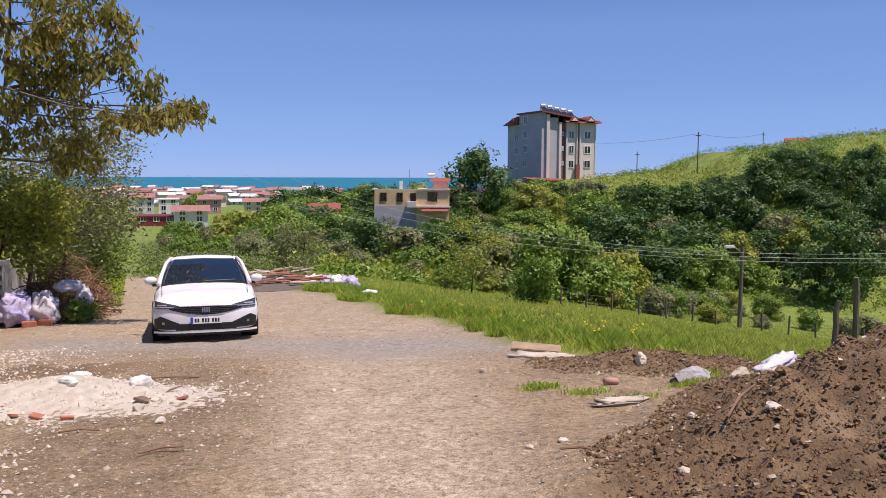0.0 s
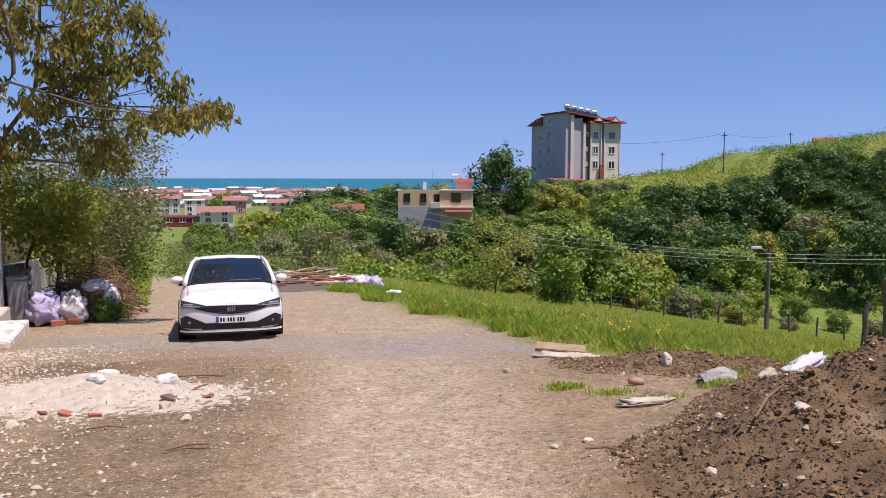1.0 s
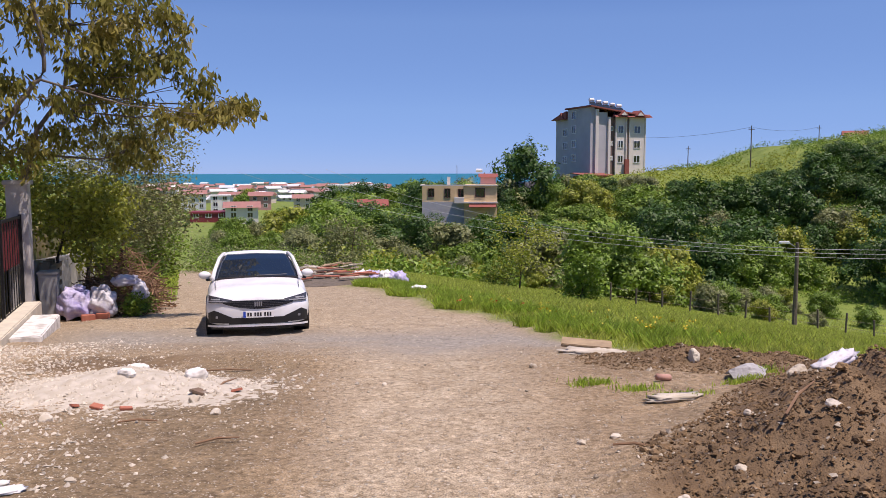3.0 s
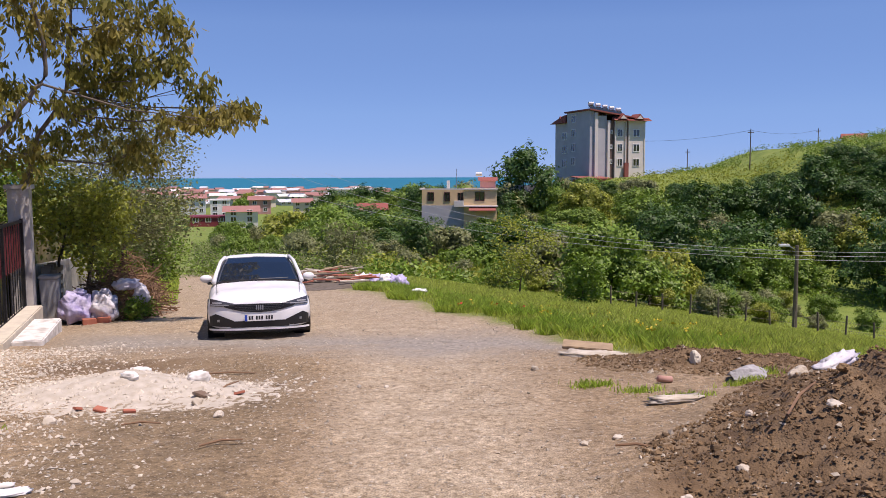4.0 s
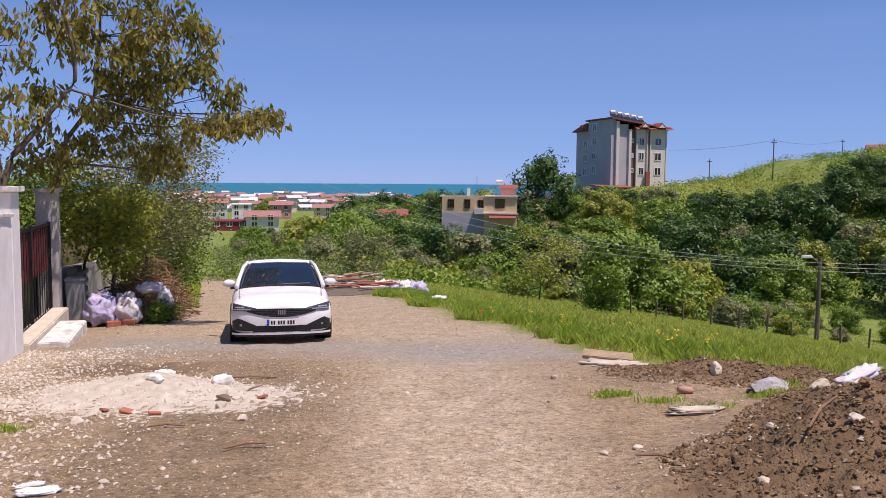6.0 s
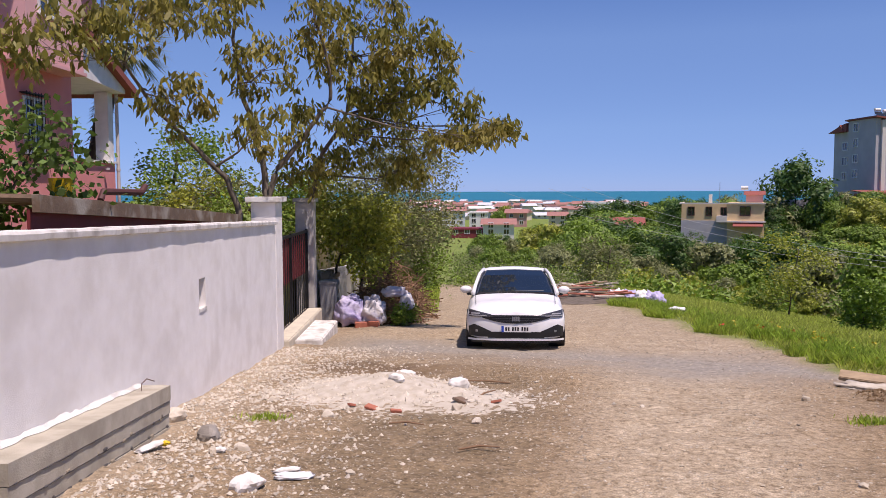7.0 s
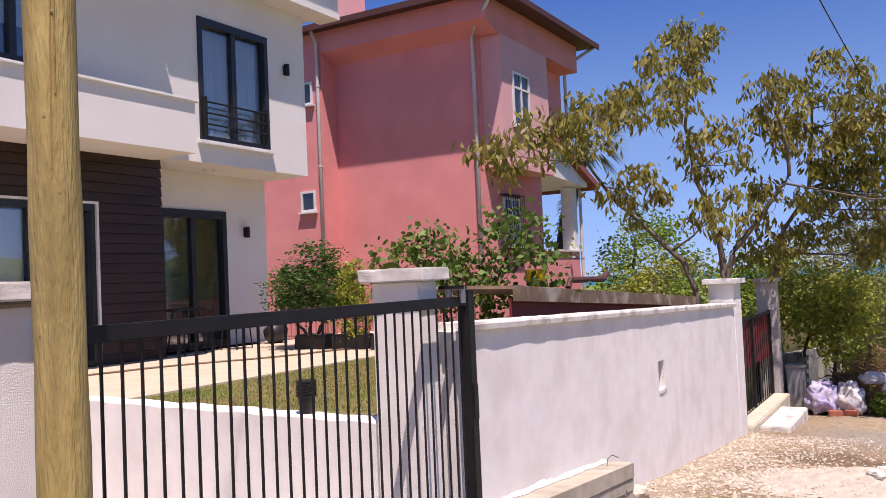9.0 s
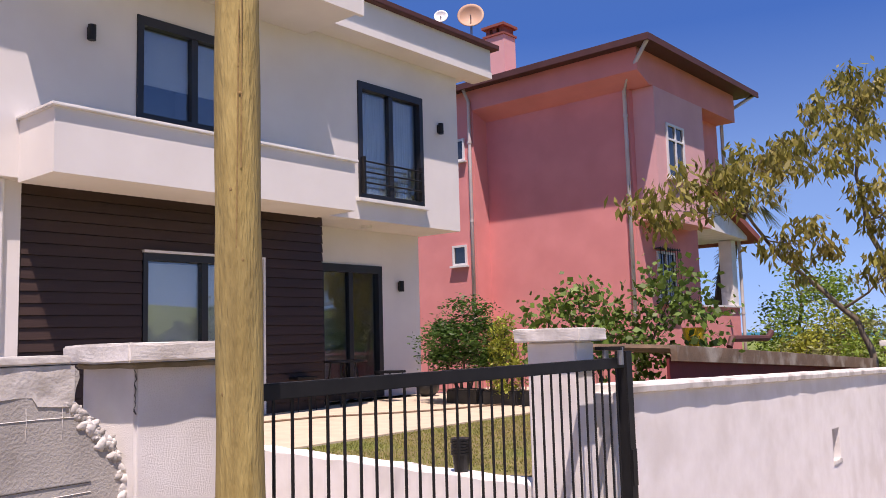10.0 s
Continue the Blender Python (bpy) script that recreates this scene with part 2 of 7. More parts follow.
def build_ground():
    xs, ys = spaced(-900, 900, -7, 9.5, 0.07), spaced(-60, 1150, 3, 13.5, 0.07)
    verts, green, chalk, mud, track = [], [], [], [], []
    for y in ys:
        for x in xs:
            verts.append((x, y, ground_z(x, y)))
            lx, ly = 0.9367 * (x + 4.53) + 0.3502 * (y - 3.6), -0.3502 * (x + 4.53) + 0.9367 * (y - 3.6)
            wob = 0.7 * noise.noise((x * 0.5, y * 0.5, 11)) + 0.35 * noise.noise((x * 2, y * 2, 12)) + 0.2 * noise.noise((x * 7, y * 7, 13))
            g = smooth(8.3, 9.3, lx + wob) * smooth(9.6, 10.6, y + wob - 0.05 * x)
            g = max(g, smooth(-0.2, -1.2, lx + 0.8 * wob) * smooth(14, 17, ly), smooth(36, 44, ly + 2 * wob), smooth(60, 70, lx), smooth(-20, -24, lx), 0.8 * smooth(0.45, 0.7, wob + 0.3) * smooth(24, 30, ly) * smooth(3.5, 1, lx))
            hp = heap(x, y)
            green.append(g * (1 - smooth(0.03, 0.12, hp)))
            mud.append(smooth(0.0, 0.12, hp + 0.07 * wob - 0.01) + 0.9 * smooth(0.1, 0.5, wob + 0.8 * math.exp(-((x + 5.2 + 0.3 * (y - 11)) / 1.2) ** 2 - ((y - 11.3) / 0.7) ** 2)) * smooth(0.3, 1.0, lx) * smooth(4, 2.5, lx) * smooth(9.5, 11, y) * smooth(13, 12, y))
            pale = smooth(1.35 + 0.1 * (y - 4), 0.3, abs(x + 0.1 + 0.12 * (y - 4)) - 0.35 * wob) * smooth(17, 12, y) + 0.8 * smooth(13, 16, y) * smooth(0.2, 1.5, lx) * (1 - g)
            damp = smooth(1.5, 0.4, abs(x + 2.4 + 0.1 * (y - 4)) - 0.5 * wob) * smooth(12, 10, y) + 0.8 * smooth(0.9, 0.3, abs(x - 1.7 - 0.08 * (y - 4)) - 0.4 * wob) * smooth(9, 6.5, y)
            track.append(pale - damp * (1 - pale))
            c = smooth(0.1, 0.75, mound(x, y, -4.1, 9.2, 2.3, 1.5, -0.35, 1.0) + 0.3 * wob) + 0.5 * smooth(0.9, 0.1, lx + 0.6 * wob) * smooth(-1, 2, ly) * smooth(13, 9, ly)
            band = 1.3 * math.exp(-((ly - 9.9 + 0.55 * (lx - 3) + 1.2 * wob) / 1.5) ** 2) * smooth(0, 2, lx) * smooth(9, 8, lx)
            chalk.append(min(1, c * (0.75 + 0.5 * wob)) - 0.8 * max(0, band + 0.4 * wob * band) * (c < 0.2))
    w = len(xs)
    faces = [(j * w + i, j * w + i + 1, (j + 1) * w + i + 1, (j + 1) * w + i) for j in range(len(ys) - 1) for i in range(w - 1)]
    me = bpy.data.meshes.new("ground")
    me.from_pydata(verts, [], faces)
    for key, values in (("green", green), ("chalk", chalk), ("mud", mud), ("track", track)):
        me.attributes.new(key, "FLOAT", "POINT").data.foreach_set("value", values)
    me.shade_smooth()
    me.materials.append(ground_material())
    return tagged(new("ground", me), "dirt lane with stones, mud heap and grassy slopes", "ground", kind="structure")


def ground_material():
    m = mat("ground", (0.33, 0.24, 0.142), (0.25, 0.176, 0.098), 2.6, 0.95, 0.0, 50, coord="Position", c=(0.2, 0.14, 0.08), cscale=0.9, cw=0.5)
    n, l = m.node_tree.nodes, m.node_tree.links
    p = n["Principled BSDF"]
    col = p.inputs["Base Color"].links[0].from_socket
    geo = n.new("ShaderNodeNewGeometry")

    def ramp(scale, stops, detail=8):
        t = n.new("ShaderNodeTexNoise")
        t.inputs["Scale"].default_value, t.inputs["Detail"].default_value = scale, detail
        l.new(geo.outputs["Position"], t.inputs["Vector"])
        r = n.new("ShaderNodeValToRGB")
        e = r.color_ramp.elements
        e[0].position, e[0].color = stops[0][0], (*stops[0][1], 1)
        e[1].position, e[1].color = stops[-1][0], (*stops[-1][1], 1)
        for q, cc in stops[1:-1]:
            e.new(q).color = (*cc, 1)
        l.new(t.outputs[0], r.inputs[0])
        return r.outputs[0]

    def blend(fac, a, b):
        mx = n.new("ShaderNodeMix")
        mx.data_type = "RGBA"
        l.new(fac, mx.inputs[0])
        l.new(a, mx.inputs[6])
        l.new(b, mx.inputs[7])
        return mx.outputs[2]

    def attr(key, sign=1):
        at = n.new("ShaderNodeAttribute")
        at.attribute_name = key
        mr = n.new("ShaderNodeMapRange")
        mr.inputs[1].default_value, mr.inputs[2].default_value = 0, sign
        l.new(at.outputs["Fac"], mr.inputs[0])
        return mr.outputs[0]
    col = blend(attr("track"), col, ramp(3.2, [(0.3, (0.33, 0.252, 0.16)), (0.5, (0.4, 0.315, 0.21)), (0.7, (0.46, 0.372, 0.258))]))
    col = blend(attr("track", -1), col, ramp(2.2, [(0.3, (0.155, 0.107, 0.055)), (0.55, (0.215, 0.152, 0.083)), (0.75, (0.29, 0.21, 0.122))]))

    def times(a, b, amount):
        mul = n.new("ShaderNodeMix")
        mul.data_type, mul.blend_type = "RGBA", "MULTIPLY"
        mul.inputs[0].default_value = amount
        l.new(a, mul.inputs[6])
        l.new(b, mul.inputs[7])
        return mul.outputs[2]
    # grit, damp specks and dusty flecks trodden into the lane
    col = times(col, ramp(75, [(0.34, (0.5, 0.46, 0.42)), (0.48, (0.95, 0.95, 0.95)), (0.64, (1.35, 1.35, 1.35))], 6), 0.85)
    col = times(col, ramp(17, [(0.36, (0.6, 0.57, 0.52)), (0.47, (0.94, 0.94, 0.92)), (0.56, (1, 1, 1)), (0.66, (1.3, 1.32, 1.36))], 9), 1.0)
    # pebbles pressed into the dirt, in two sizes
    heights = []
    for scale, share, reach in ((58.0, 0.72, 0.42), (24.0, 0.86, 0.4)):
        vo = n.new("ShaderNodeTexVoronoi")
        vo.inputs["Scale"].default_value = scale
        l.new(geo.outputs["Position"], vo.inputs["Vector"])
        sp = n.new("ShaderNodeSeparateXYZ")
        l.new(vo.outputs["Color"], sp.inputs[0])
        pick = n.new("ShaderNodeMath")
        pick.operation = "GREATER_THAN"
        pick.inputs[1].default_value = share
        l.new(sp.outputs[0], pick.inputs[0])
        edge = n.new("ShaderNodeMapRange")
        edge.inputs[1].default_value, edge.inputs[2].default_value = reach, reach * 0.7
        l.new(vo.outputs["Distance"], edge.inputs[0])
        both = n.new("ShaderNodeMath")
        both.operation = "MULTIPLY"
        l.new(pick.outputs[0], both.inputs[0])
        l.new(edge.outputs[0], both.inputs[1])
        tone = n.new("ShaderNodeValToRGB")
        tone.color_ramp.elements[0].color, tone.color_ramp.elements[1].color = (0.2, 0.16, 0.11, 1), (0.52, 0.455, 0.36, 1)
        l.new(sp.outputs[1], tone.inputs[0])
        col = blend(both.outputs[0], col, tone.outputs[0])
        heights.append(both.outputs[0])
    grain = n.new("ShaderNodeTexNoise")
    grain.inputs["Scale"].default_value, grain.inputs["Detail"].default_value = 55, 6
    l.new(geo.outputs["Position"], grain.inputs["Vector"])
    total = grain.outputs[0]
    for h in heights:
        ad = n.new("ShaderNodeMath")
        ad.operation = "MULTIPLY_ADD"
        ad.inputs[1].default_value = 0.5
        l.new(h, ad.inputs[0])
        l.new(total, ad.inputs[2])
        total = ad.outputs[0]
    relief = n.new("ShaderNodeBump")
    relief.inputs["Strength"].default_value, relief.inputs["Distance"].default_value = 0.9, 0.016
    l.new(total, relief.inputs["Height"])
    l.new(relief.outputs[0], p.inputs["Normal"])
    col = blend(attr("mud"), col, ramp(3.5, [(0.3, (0.1, 0.06, 0.028)), (0.55, (0.165, 0.105, 0.053)), (0.75, (0.235, 0.16, 0.087))]))
    col = blend(attr("chalk"), col, ramp(13, [(0.3, (0.34, 0.28, 0.195)), (0.5, (0.5, 0.43, 0.325)), (0.7, (0.64, 0.575, 0.46))]))
    col = blend(attr("chalk", -1), col, ramp(14, [(0.3, (0.2, 0.172, 0.138)), (0.7, (0.36, 0.32, 0.26))]))
    col = blend(attr("green"), col, ramp(0.5, [(0.3, (0.1, 0.15, 0.018)), (0.5, (0.15, 0.205, 0.028)), (0.7, (0.2, 0.24, 0.045))]))
    l.new(col, p.inputs["Base Color"])
    return m


build_ground()

SEA = mat("sea", (0.008, 0.14, 0.21), (0.01, 0.16, 0.23), 0.004, 0.5, 0.0, coord="Position", c=(0.02, 0.17, 0.22), cscale=0.0012, spec=0.2)
bm = bmesh.new()
bmesh.ops.create_circle(bm, cap_ends=True, segments=128, radius=4950)
bm.transform(Matrix.Translation((0, 0, -20.4)))
solo("water", bm, SEA, "calm turquoise sea reaching the horizon", "sea", base=(0, 0, -20.4), fr=ID, kind="structure")


# ---- street wall and gates ----
def wall_z(y):
    return -0.31 - 0.03 * y


def wall_with_holes(x0, x1, y0, y1, z0, z1, holes):
    """A wall between x0 and x1 in one piece, with openings (y0, y1, z0, z1) cut through it."""
    ys = sorted({y0, y1, *(v for o in holes for v in o[:2])})
    zs = sorted({z0, z1, *(v for o in holes for v in o[2:] if z0 < v < z1)})
    bm = bmesh.new()
    grid = {}

    def vert(i, j, k):
        if (i, j, k) not in grid:
            grid[i, j, k] = bm.verts.new(((x0, x1)[k], ys[i], zs[j]))
        return grid[i, j, k]

    def solid(i, j):
        if not (0 <= i < len(ys) - 1 and 0 <= j < len(zs) - 1):
            return False
        cy, cz = (ys[i] + ys[i + 1]) / 2, (zs[j] + zs[j + 1]) / 2
        return not any(a < cy < b and c < cz < d for a, b, c, d in holes)
    for i in range(len(ys) - 1):
        for j in range(len(zs) - 1):
            if not solid(i, j):
                continue
            for k in (0, 1):
                q = [vert(i, j, k), vert(i + 1, j, k), vert(i + 1, j + 1, k), vert(i, j + 1, k)]
                bm.faces.new(q if k else q[::-1])
            for di, dj, e in ((-1, 0, ((i, j), (i, j + 1))), (1, 0, ((i + 1, j), (i + 1, j + 1))), (0, -1, ((i, j), (i + 1, j))), (0, 1, ((i, j + 1), (i + 1, j + 1)))):
                if not solid(i + di, j + dj):
                    (a, b), (c, d) = e
                    bm.faces.new((vert(a, b, 0), vert(c, d, 0), vert(c, d, 1), vert(a, b, 1)))
    bmesh.ops.recalc_face_normals(bm, faces=bm.faces[:])
    return bm


def build_street_wall():
    w = thing("wall_street", "white rendered garden wall with concrete coping", "wall", (0, 5, -2.6), kind="structure")
    bm = wall_with_holes(-0.22, 0, 0.02, 10.4, -3.3, 0, [(5.14, 5.42, -1.5, -1.13)])
    for v in bm.verts:
        if v.co.z > -0.01:
            v.co.z = wall_z(v.co.y) - 0.06
    # the back's dark colour stands in for the shade inside the niche
    part("niche_back", box(-0.219, -0.2, 5.141, 5.419, -1.499, -1.131), NICHE, w, "back of the niche, coloured dark for its shade")
    part("niche_lip", slab_cap(0.001, 0.012, 5.12, 5.45, -1.54, -1.49, 2.2), WHITE_WORN, w)
    part("wall_body", bm, WHITE, w)
    # coping laid by hand: its edge wanders a little
    bm = bmesh.new()
    rows = []
    rng = random.Random(4)
    for i in range(60):
        y = 0.14 + i * (9.62 / 59)
        e = 0.05 + rng.uniform(-0.005, 0.006)
        t = wall_z(y) + rng.uniform(-0.003, 0.003)
        rows.append([bm.verts.new(v) for v in ((-0.28, y, t - 0.07), (-0.28, y, t), (e - 0.01, y, t), (e, y, t - 0.02), (e - 0.004, y, t - 0.062), (0.0, y, t - 0.075))])
    for a, b in zip(rows, rows[1:]):
        for q in range(6):
            bm.faces.new((a[q], b[q], b[(q + 1) % 6], a[(q + 1) % 6]))
    bm.faces.new(rows[0])
    bm.faces.new(rows[-1][::-1])
    bmesh.ops.recalc_face_normals(bm, faces=bm.faces[:])
    part("coping", bm, WHITE_WORN, w, "weathered white coping")
    return w


WHITE_WORN = mat("worn_white", (0.78, 0.76, 0.72), (0.62, 0.59, 0.54), 9, 0.9, 0.4, 70, c=(0.32, 0.29, 0.25), cscale=4.0, cw=0.7, dist=0.006)
# near-black brown: shade of the niche put into the colour
NICHE = mat("niche_shade", (0.05, 0.042, 0.035), (0.09, 0.075, 0.06), 12, 0.95, 0.6, 50)
CREAM_DIRT = mat("stained_mortar", (0.24, 0.2, 0.14), (0.36, 0.31, 0.23), 14, 0.95, 0.6, 60)
GREY_PILLAR = mat("grey_render", (0.46, 0.44, 0.42), (0.38, 0.36, 0.34), 4, 0.95, 0.4, 50, c=(0.6, 0.58, 0.55), cscale=2.5, cw=0.6)


def slab_cap(x0, x1, y0, y1, z0, z1, seed):
    """A cast cap with chipped edges."""
    bm = box(x0, x1, y0, y1, z0, z1, 0.008)
    bmesh.ops.subdivide_edges(bm, edges=bm.edges[:], cuts=3, use_grid_fill=True)
    for v in bm.verts:
        v.co += Vector((noise.noise(v.co * 9 + Vector((seed, 0, 0))), noise.noise(v.co * 9 + Vector((0, seed, 0))), noise.noise(v.co * 9 + Vector((0, 0, seed))))) * 0.009
    return bm


build_street_wall()


def gate_pillar(y, x0, x1, w, z0, z1, cap, label, m=None, capm=None):
    p = thing("gate_pillar", label, "pillar", ((x0 + x1) / 2, y + w / 2, z0))
    part("shaft", box(x0, x1, y, y + w, z0, z1, 0.012), m or WHITE, p)
    part("cap", slab_cap(x0 - cap, x1 + cap, y - cap, y + w + cap, z1, z1 + 0.09, y), capm or WHITE_WORN, p, "weathered cap slab")
    return p


gate_pillar(-0.4, -0.4, 0.005, 0.24, -2.3, 0.01, 0.07, "white rendered gate pillar with wide cap")
gate_pillar(9.8, -0.42, 0.012, 0.6, -3.3, -0.28, 0.08, "white rendered end pillar with wide cap")
gate_pillar(14.7, -0.5, -0.08, 0.42, -3.8, -0.36, 0.05, "grey weathered gate pillar", GREY_PILLAR, GREY_PILLAR)

# broken plastered pillar and raw wall left of the gate
bp = thing("broken_pillar", "white pillar with broken plaster and chipped cap", "pillar", (0, -3.5, -1.9))
part("shaft", box(-0.36, 0.06, -3.65, -3.26, -2.2, -0.005, 0.012), WHITE, bp)
part("cap", slab_cap(-0.39, 0.13, -3.72, -3.19, -0.003, 0.072, 3.3), WHITE_WORN, bp, "chipped white concrete cap")
part("mortar_bed", slab_cap(-0.37, 0.085, -3.675, -3.24, -0.026, -0.004, 5.1), CREAM_DIRT, bp, "brown stained mortar under the cap")


def plaster_coat(y0, y1, top, low, x, seed, steps=28, rows=10):
    """A coat of plaster with a ragged lower edge; low(q) gives its edge along the wall."""
    bm = bmesh.new()
    grid = []
    for i in range(steps + 1):
        q = i / steps
        y = y0 + (y1 - y0) * q
        end = low(q) + 0.03 * noise.noise((q * 9, seed, 0)) + 0.018 * noise.noise((q * 31, seed, 4))
        col = []
        for j in range(rows + 1):
            z = top + (end - top) * j / rows
            bulge = 0.004 * noise.noise((y * 14, z * 14, seed))
            col.append(bm.verts.new((x + bulge, y, z)))
        col.append(bm.verts.new((x - 0.06, y, end + 0.006)))
        grid.append(col)
    for i in range(steps):
        for j in range(rows + 1):
            bm.faces.new((grid[i][j], grid[i + 1][j], grid[i + 1][j + 1], grid[i][j + 1]))
    bmesh.ops.recalc_face_normals(bm, faces=bm.faces[:])
    return bm


SEAM = mat("dark_seam", (0.09, 0.085, 0.08), rough=0.95, bump=0.2)
rgb = random.Random(14)
part("crack", tube([(0.056, -3.648 + rgb.uniform(-0.006, 0.006), -0.03 - i * 0.012) for i in range(15)], [0.001 + 0.003 * rgb.random() for i in range(15)], 4), SEAM, bp)
rw = thing("raw_wall", "grey cement-rendered wall with a broken corner", "wall", (-0.1, -6, -1.9), kind="structure")
notch = [(-3.66, -0.52), (-3.662, -0.4), (-3.68, -0.335), (-3.7, -0.3), (-3.735, -0.27), (-3.755, -0.235), (-3.79, -0.205), (-3.83, -0.17), (-3.862, -0.15), (-3.855, -0.12), (-3.85, -0.085), (-3.838, -0.05), (-3.84, -0.025), (-3.87, -0.001)]
part("wall_body", prism([(-9.5, -2.2), (-3.66, -2.2)] + notch + [(-9.5, -0.001)], -0.24, 0.0, "x"), PLASTER_OLD, rw)
part("top_coat", plaster_coat(-9.5, -3.858, -0.004, lambda q: -0.125 - 0.03 * noise.noise((q * 40, 2, 2)) - 0.03 * (q > 0.975), 0.004, 8, 300, 4), WHITE_WORN, rw, "white top coat with ragged drips")
# crumbling lumps of plaster along the break
rgk = random.Random(71)
for i in range(80):
    q = i / 79
    ly, lz = -3.868 + 0.208 * q, -0.145 - 0.19 * q - 0.13 * max(0, q - 0.85) * 6
    lump = bmesh.new()
    bmesh.ops.create_icosphere(lump, subdivisions=2, radius=1)
    sd = Vector((i * 3.7, i, 0))
    for v in lump.verts:
        v.co *= 1 + 0.5 * noise.noise(v.co * 1.6 + sd)
    lump.transform(Matrix.Translation((rgk.uniform(-0.004, 0.001), ly + rgk.uniform(-0.012, 0.012), lz - rgk.uniform(0.0, 0.055) * (0.4 + q))) @ Euler((rgk.random() * 6, 0, 0)).to_matrix().to_4x4() @ Matrix.Diagonal((rgk.uniform(0.004, 0.012), rgk.uniform(0.012, 0.03), rgk.uniform(0.01, 0.022), 1)))
    part("plaster_lump", lump, (WHITE_WORN, PLASTER_OLD)[rgk.random() < 0.4], rw, smooth=True)
for z, m in ((-0.19, WHITE_WORN), (-0.43, SEAM), (-0.47, WHITE_WORN), (-0.92, WHITE_WORN), (-1.3, SEAM)):
    part("board_mark", tube([(0.001, -9.4 + i * 0.17, z + rgb.uniform(-0.004, 0.004)) for i in range(34)], [rgb.uniform(0.0012, 0.003) for i in range(34)], 4), m, rw)
for i in range(9):
    y, z0 = -3.9 - 0.11 * i - rgb.random() * 0.06, -0.12 - rgb.random() * 0.03
    part("white_drip", tube([(0.001, y, z0), (0.001, y + 0.003, z0 - 0.05), (0.001, y, z0 - rgb.uniform(0.06, 0.16))], [0.002, 0.0016, 0.0008], 5), WHITE_WORN, rw)
part("coping", box(-0.25, 0.012, -9.5, -3.875, 0.002, 0.034, 0.006), WHITE_WORN, rw)

# raw concrete footing, cast in three lifts
fo = thing("footing", "raw board-cast concrete footing along the wall", "footing", (0.2, 2, -2.5), kind="structure")
for i, (dz0, dz1, e) in enumerate(((-0.9, -0.4, 0.275), (-0.394, -0.28, 0.26), (-0.274, -0.15, 0.27), (-0.144, 0.0, 0.28))):
    part("cast_course", prism([(0.1, -1.713 + dz0), (3.15, -1.95 + dz0), (3.15, -1.95 + dz1), (0.1, -1.713 + dz1)], 0.008, e, "x"), CONCRETE, fo)
bm = bmesh.new()
rows = []
for i in range(70):
    y = 0.12 + i * (2.95 / 69)
    base_z = -1.712 - 0.0776 * (y - 0.12)
    up, outw = 0.035 + 0.03 * noise.noise((y * 3.1, 2, 0)) + 0.02 * noise.noise((y * 11, 5, 0)), 0.045 + 0.03 * noise.noise((y * 4.3, 8, 0))
    rows.append([bm.verts.new(v) for v in ((0.003, y, base_z + max(0.004, up)), (0.02, y, base_z + max(0.003, up * 0.5)), (max(0.025, outw), y, base_z + 0.002))])
for r0, r1 in zip(rows, rows[1:]):
    for q in range(2):
        bm.faces.new((r0[q], r1[q], r1[q + 1], r0[q + 1]))
part("mortar_fillet", bm, WHITE_WORN, fo, smooth=True)
rgf = random.Random(19)
for dz, e in ((-0.147, 0.282), (-0.277, 0.272), (-0.397, 0.268)):
    part("board_joint", tube([(e - 0.006, 0.11 + i * 0.0755, -1.69 - 0.0776 * (0.11 + i * 0.0755 + 0.2) + dz + rgf.uniform(-0.006, 0.006)) for i in range(41)], [rgf.uniform(0.003, 0.009) for i in range(41)], 5), SEAM, fo)
for i in range(26):
    y, q = rgf.uniform(0.15, 3.1), rgf.choice((-0.13, -0.15, -0.26, -0.28, -0.39))
    pit = bmesh.new()
    bmesh.ops.create_icosphere(pit, subdivisions=1, radius=1)
    pit.transform(Matrix.Translation((0.268, y, -1.69 - 0.0776 * (y + 0.2) + q)) @ Matrix.Diagonal((0.012, rgf.uniform(0.01, 0.045), rgf.uniform(0.008, 0.025), 1)))
    part("broken_patch", pit, (SEAM, CREAM_DIRT)[i % 2], fo)
tw = tube([(0.12, 2.8, -1.95), (0.12, 2.82, -1.86), (0.14, 2.9, -1.83), (0.17, 3.02, -1.88)], 0.005, 5)
solo("bent_rebar", tw, mat("rusty_iron", (0.16, 0.09, 0.06), rough=0.9), "bent rusty iron bar sticking out of the footing", "iron bar", base=(0.12, 2.8, -1.95))

# sliding gate
g = thing("sliding_gate", "black steel sliding gate with thin vertical bars", "gate", (0.12, -1.5, -1.9))
part("top_rail", box(0.09, 0.15, -3.22, 0.0, -0.185, -0.115, 0.004), BLACK_METAL, g)
part("bottom_rail", box(0.09, 0.15, -3.22, 0.0, -1.64, -1.56, 0.004), BLACK_METAL, g)
post = part("end_post", box(0.07, 0.16, 0.004, 0.095, -2.05, -0.07, 0.006), BLACK_METAL, g)
part("latch_plate", box(0.161, 0.17, 0.02, 0.08, -1.0, -0.75), BLACK_METAL, post)
part("stop_bracket", box(0.1, 0.14, -0.16, 0.0, -1.9, -1.86), mat("galvanised", (0.4, 0.4, 0.4), rough=0.5, metal=0.7, bump=0.1), g)
for i in range(34):
    yb = -3.153 + i * 0.1025
    if yb < -0.03:
        part("bar", box(0.115, 0.126, yb, yb + 0.011, -1.562, -0.183), BLACK_METAL, g)
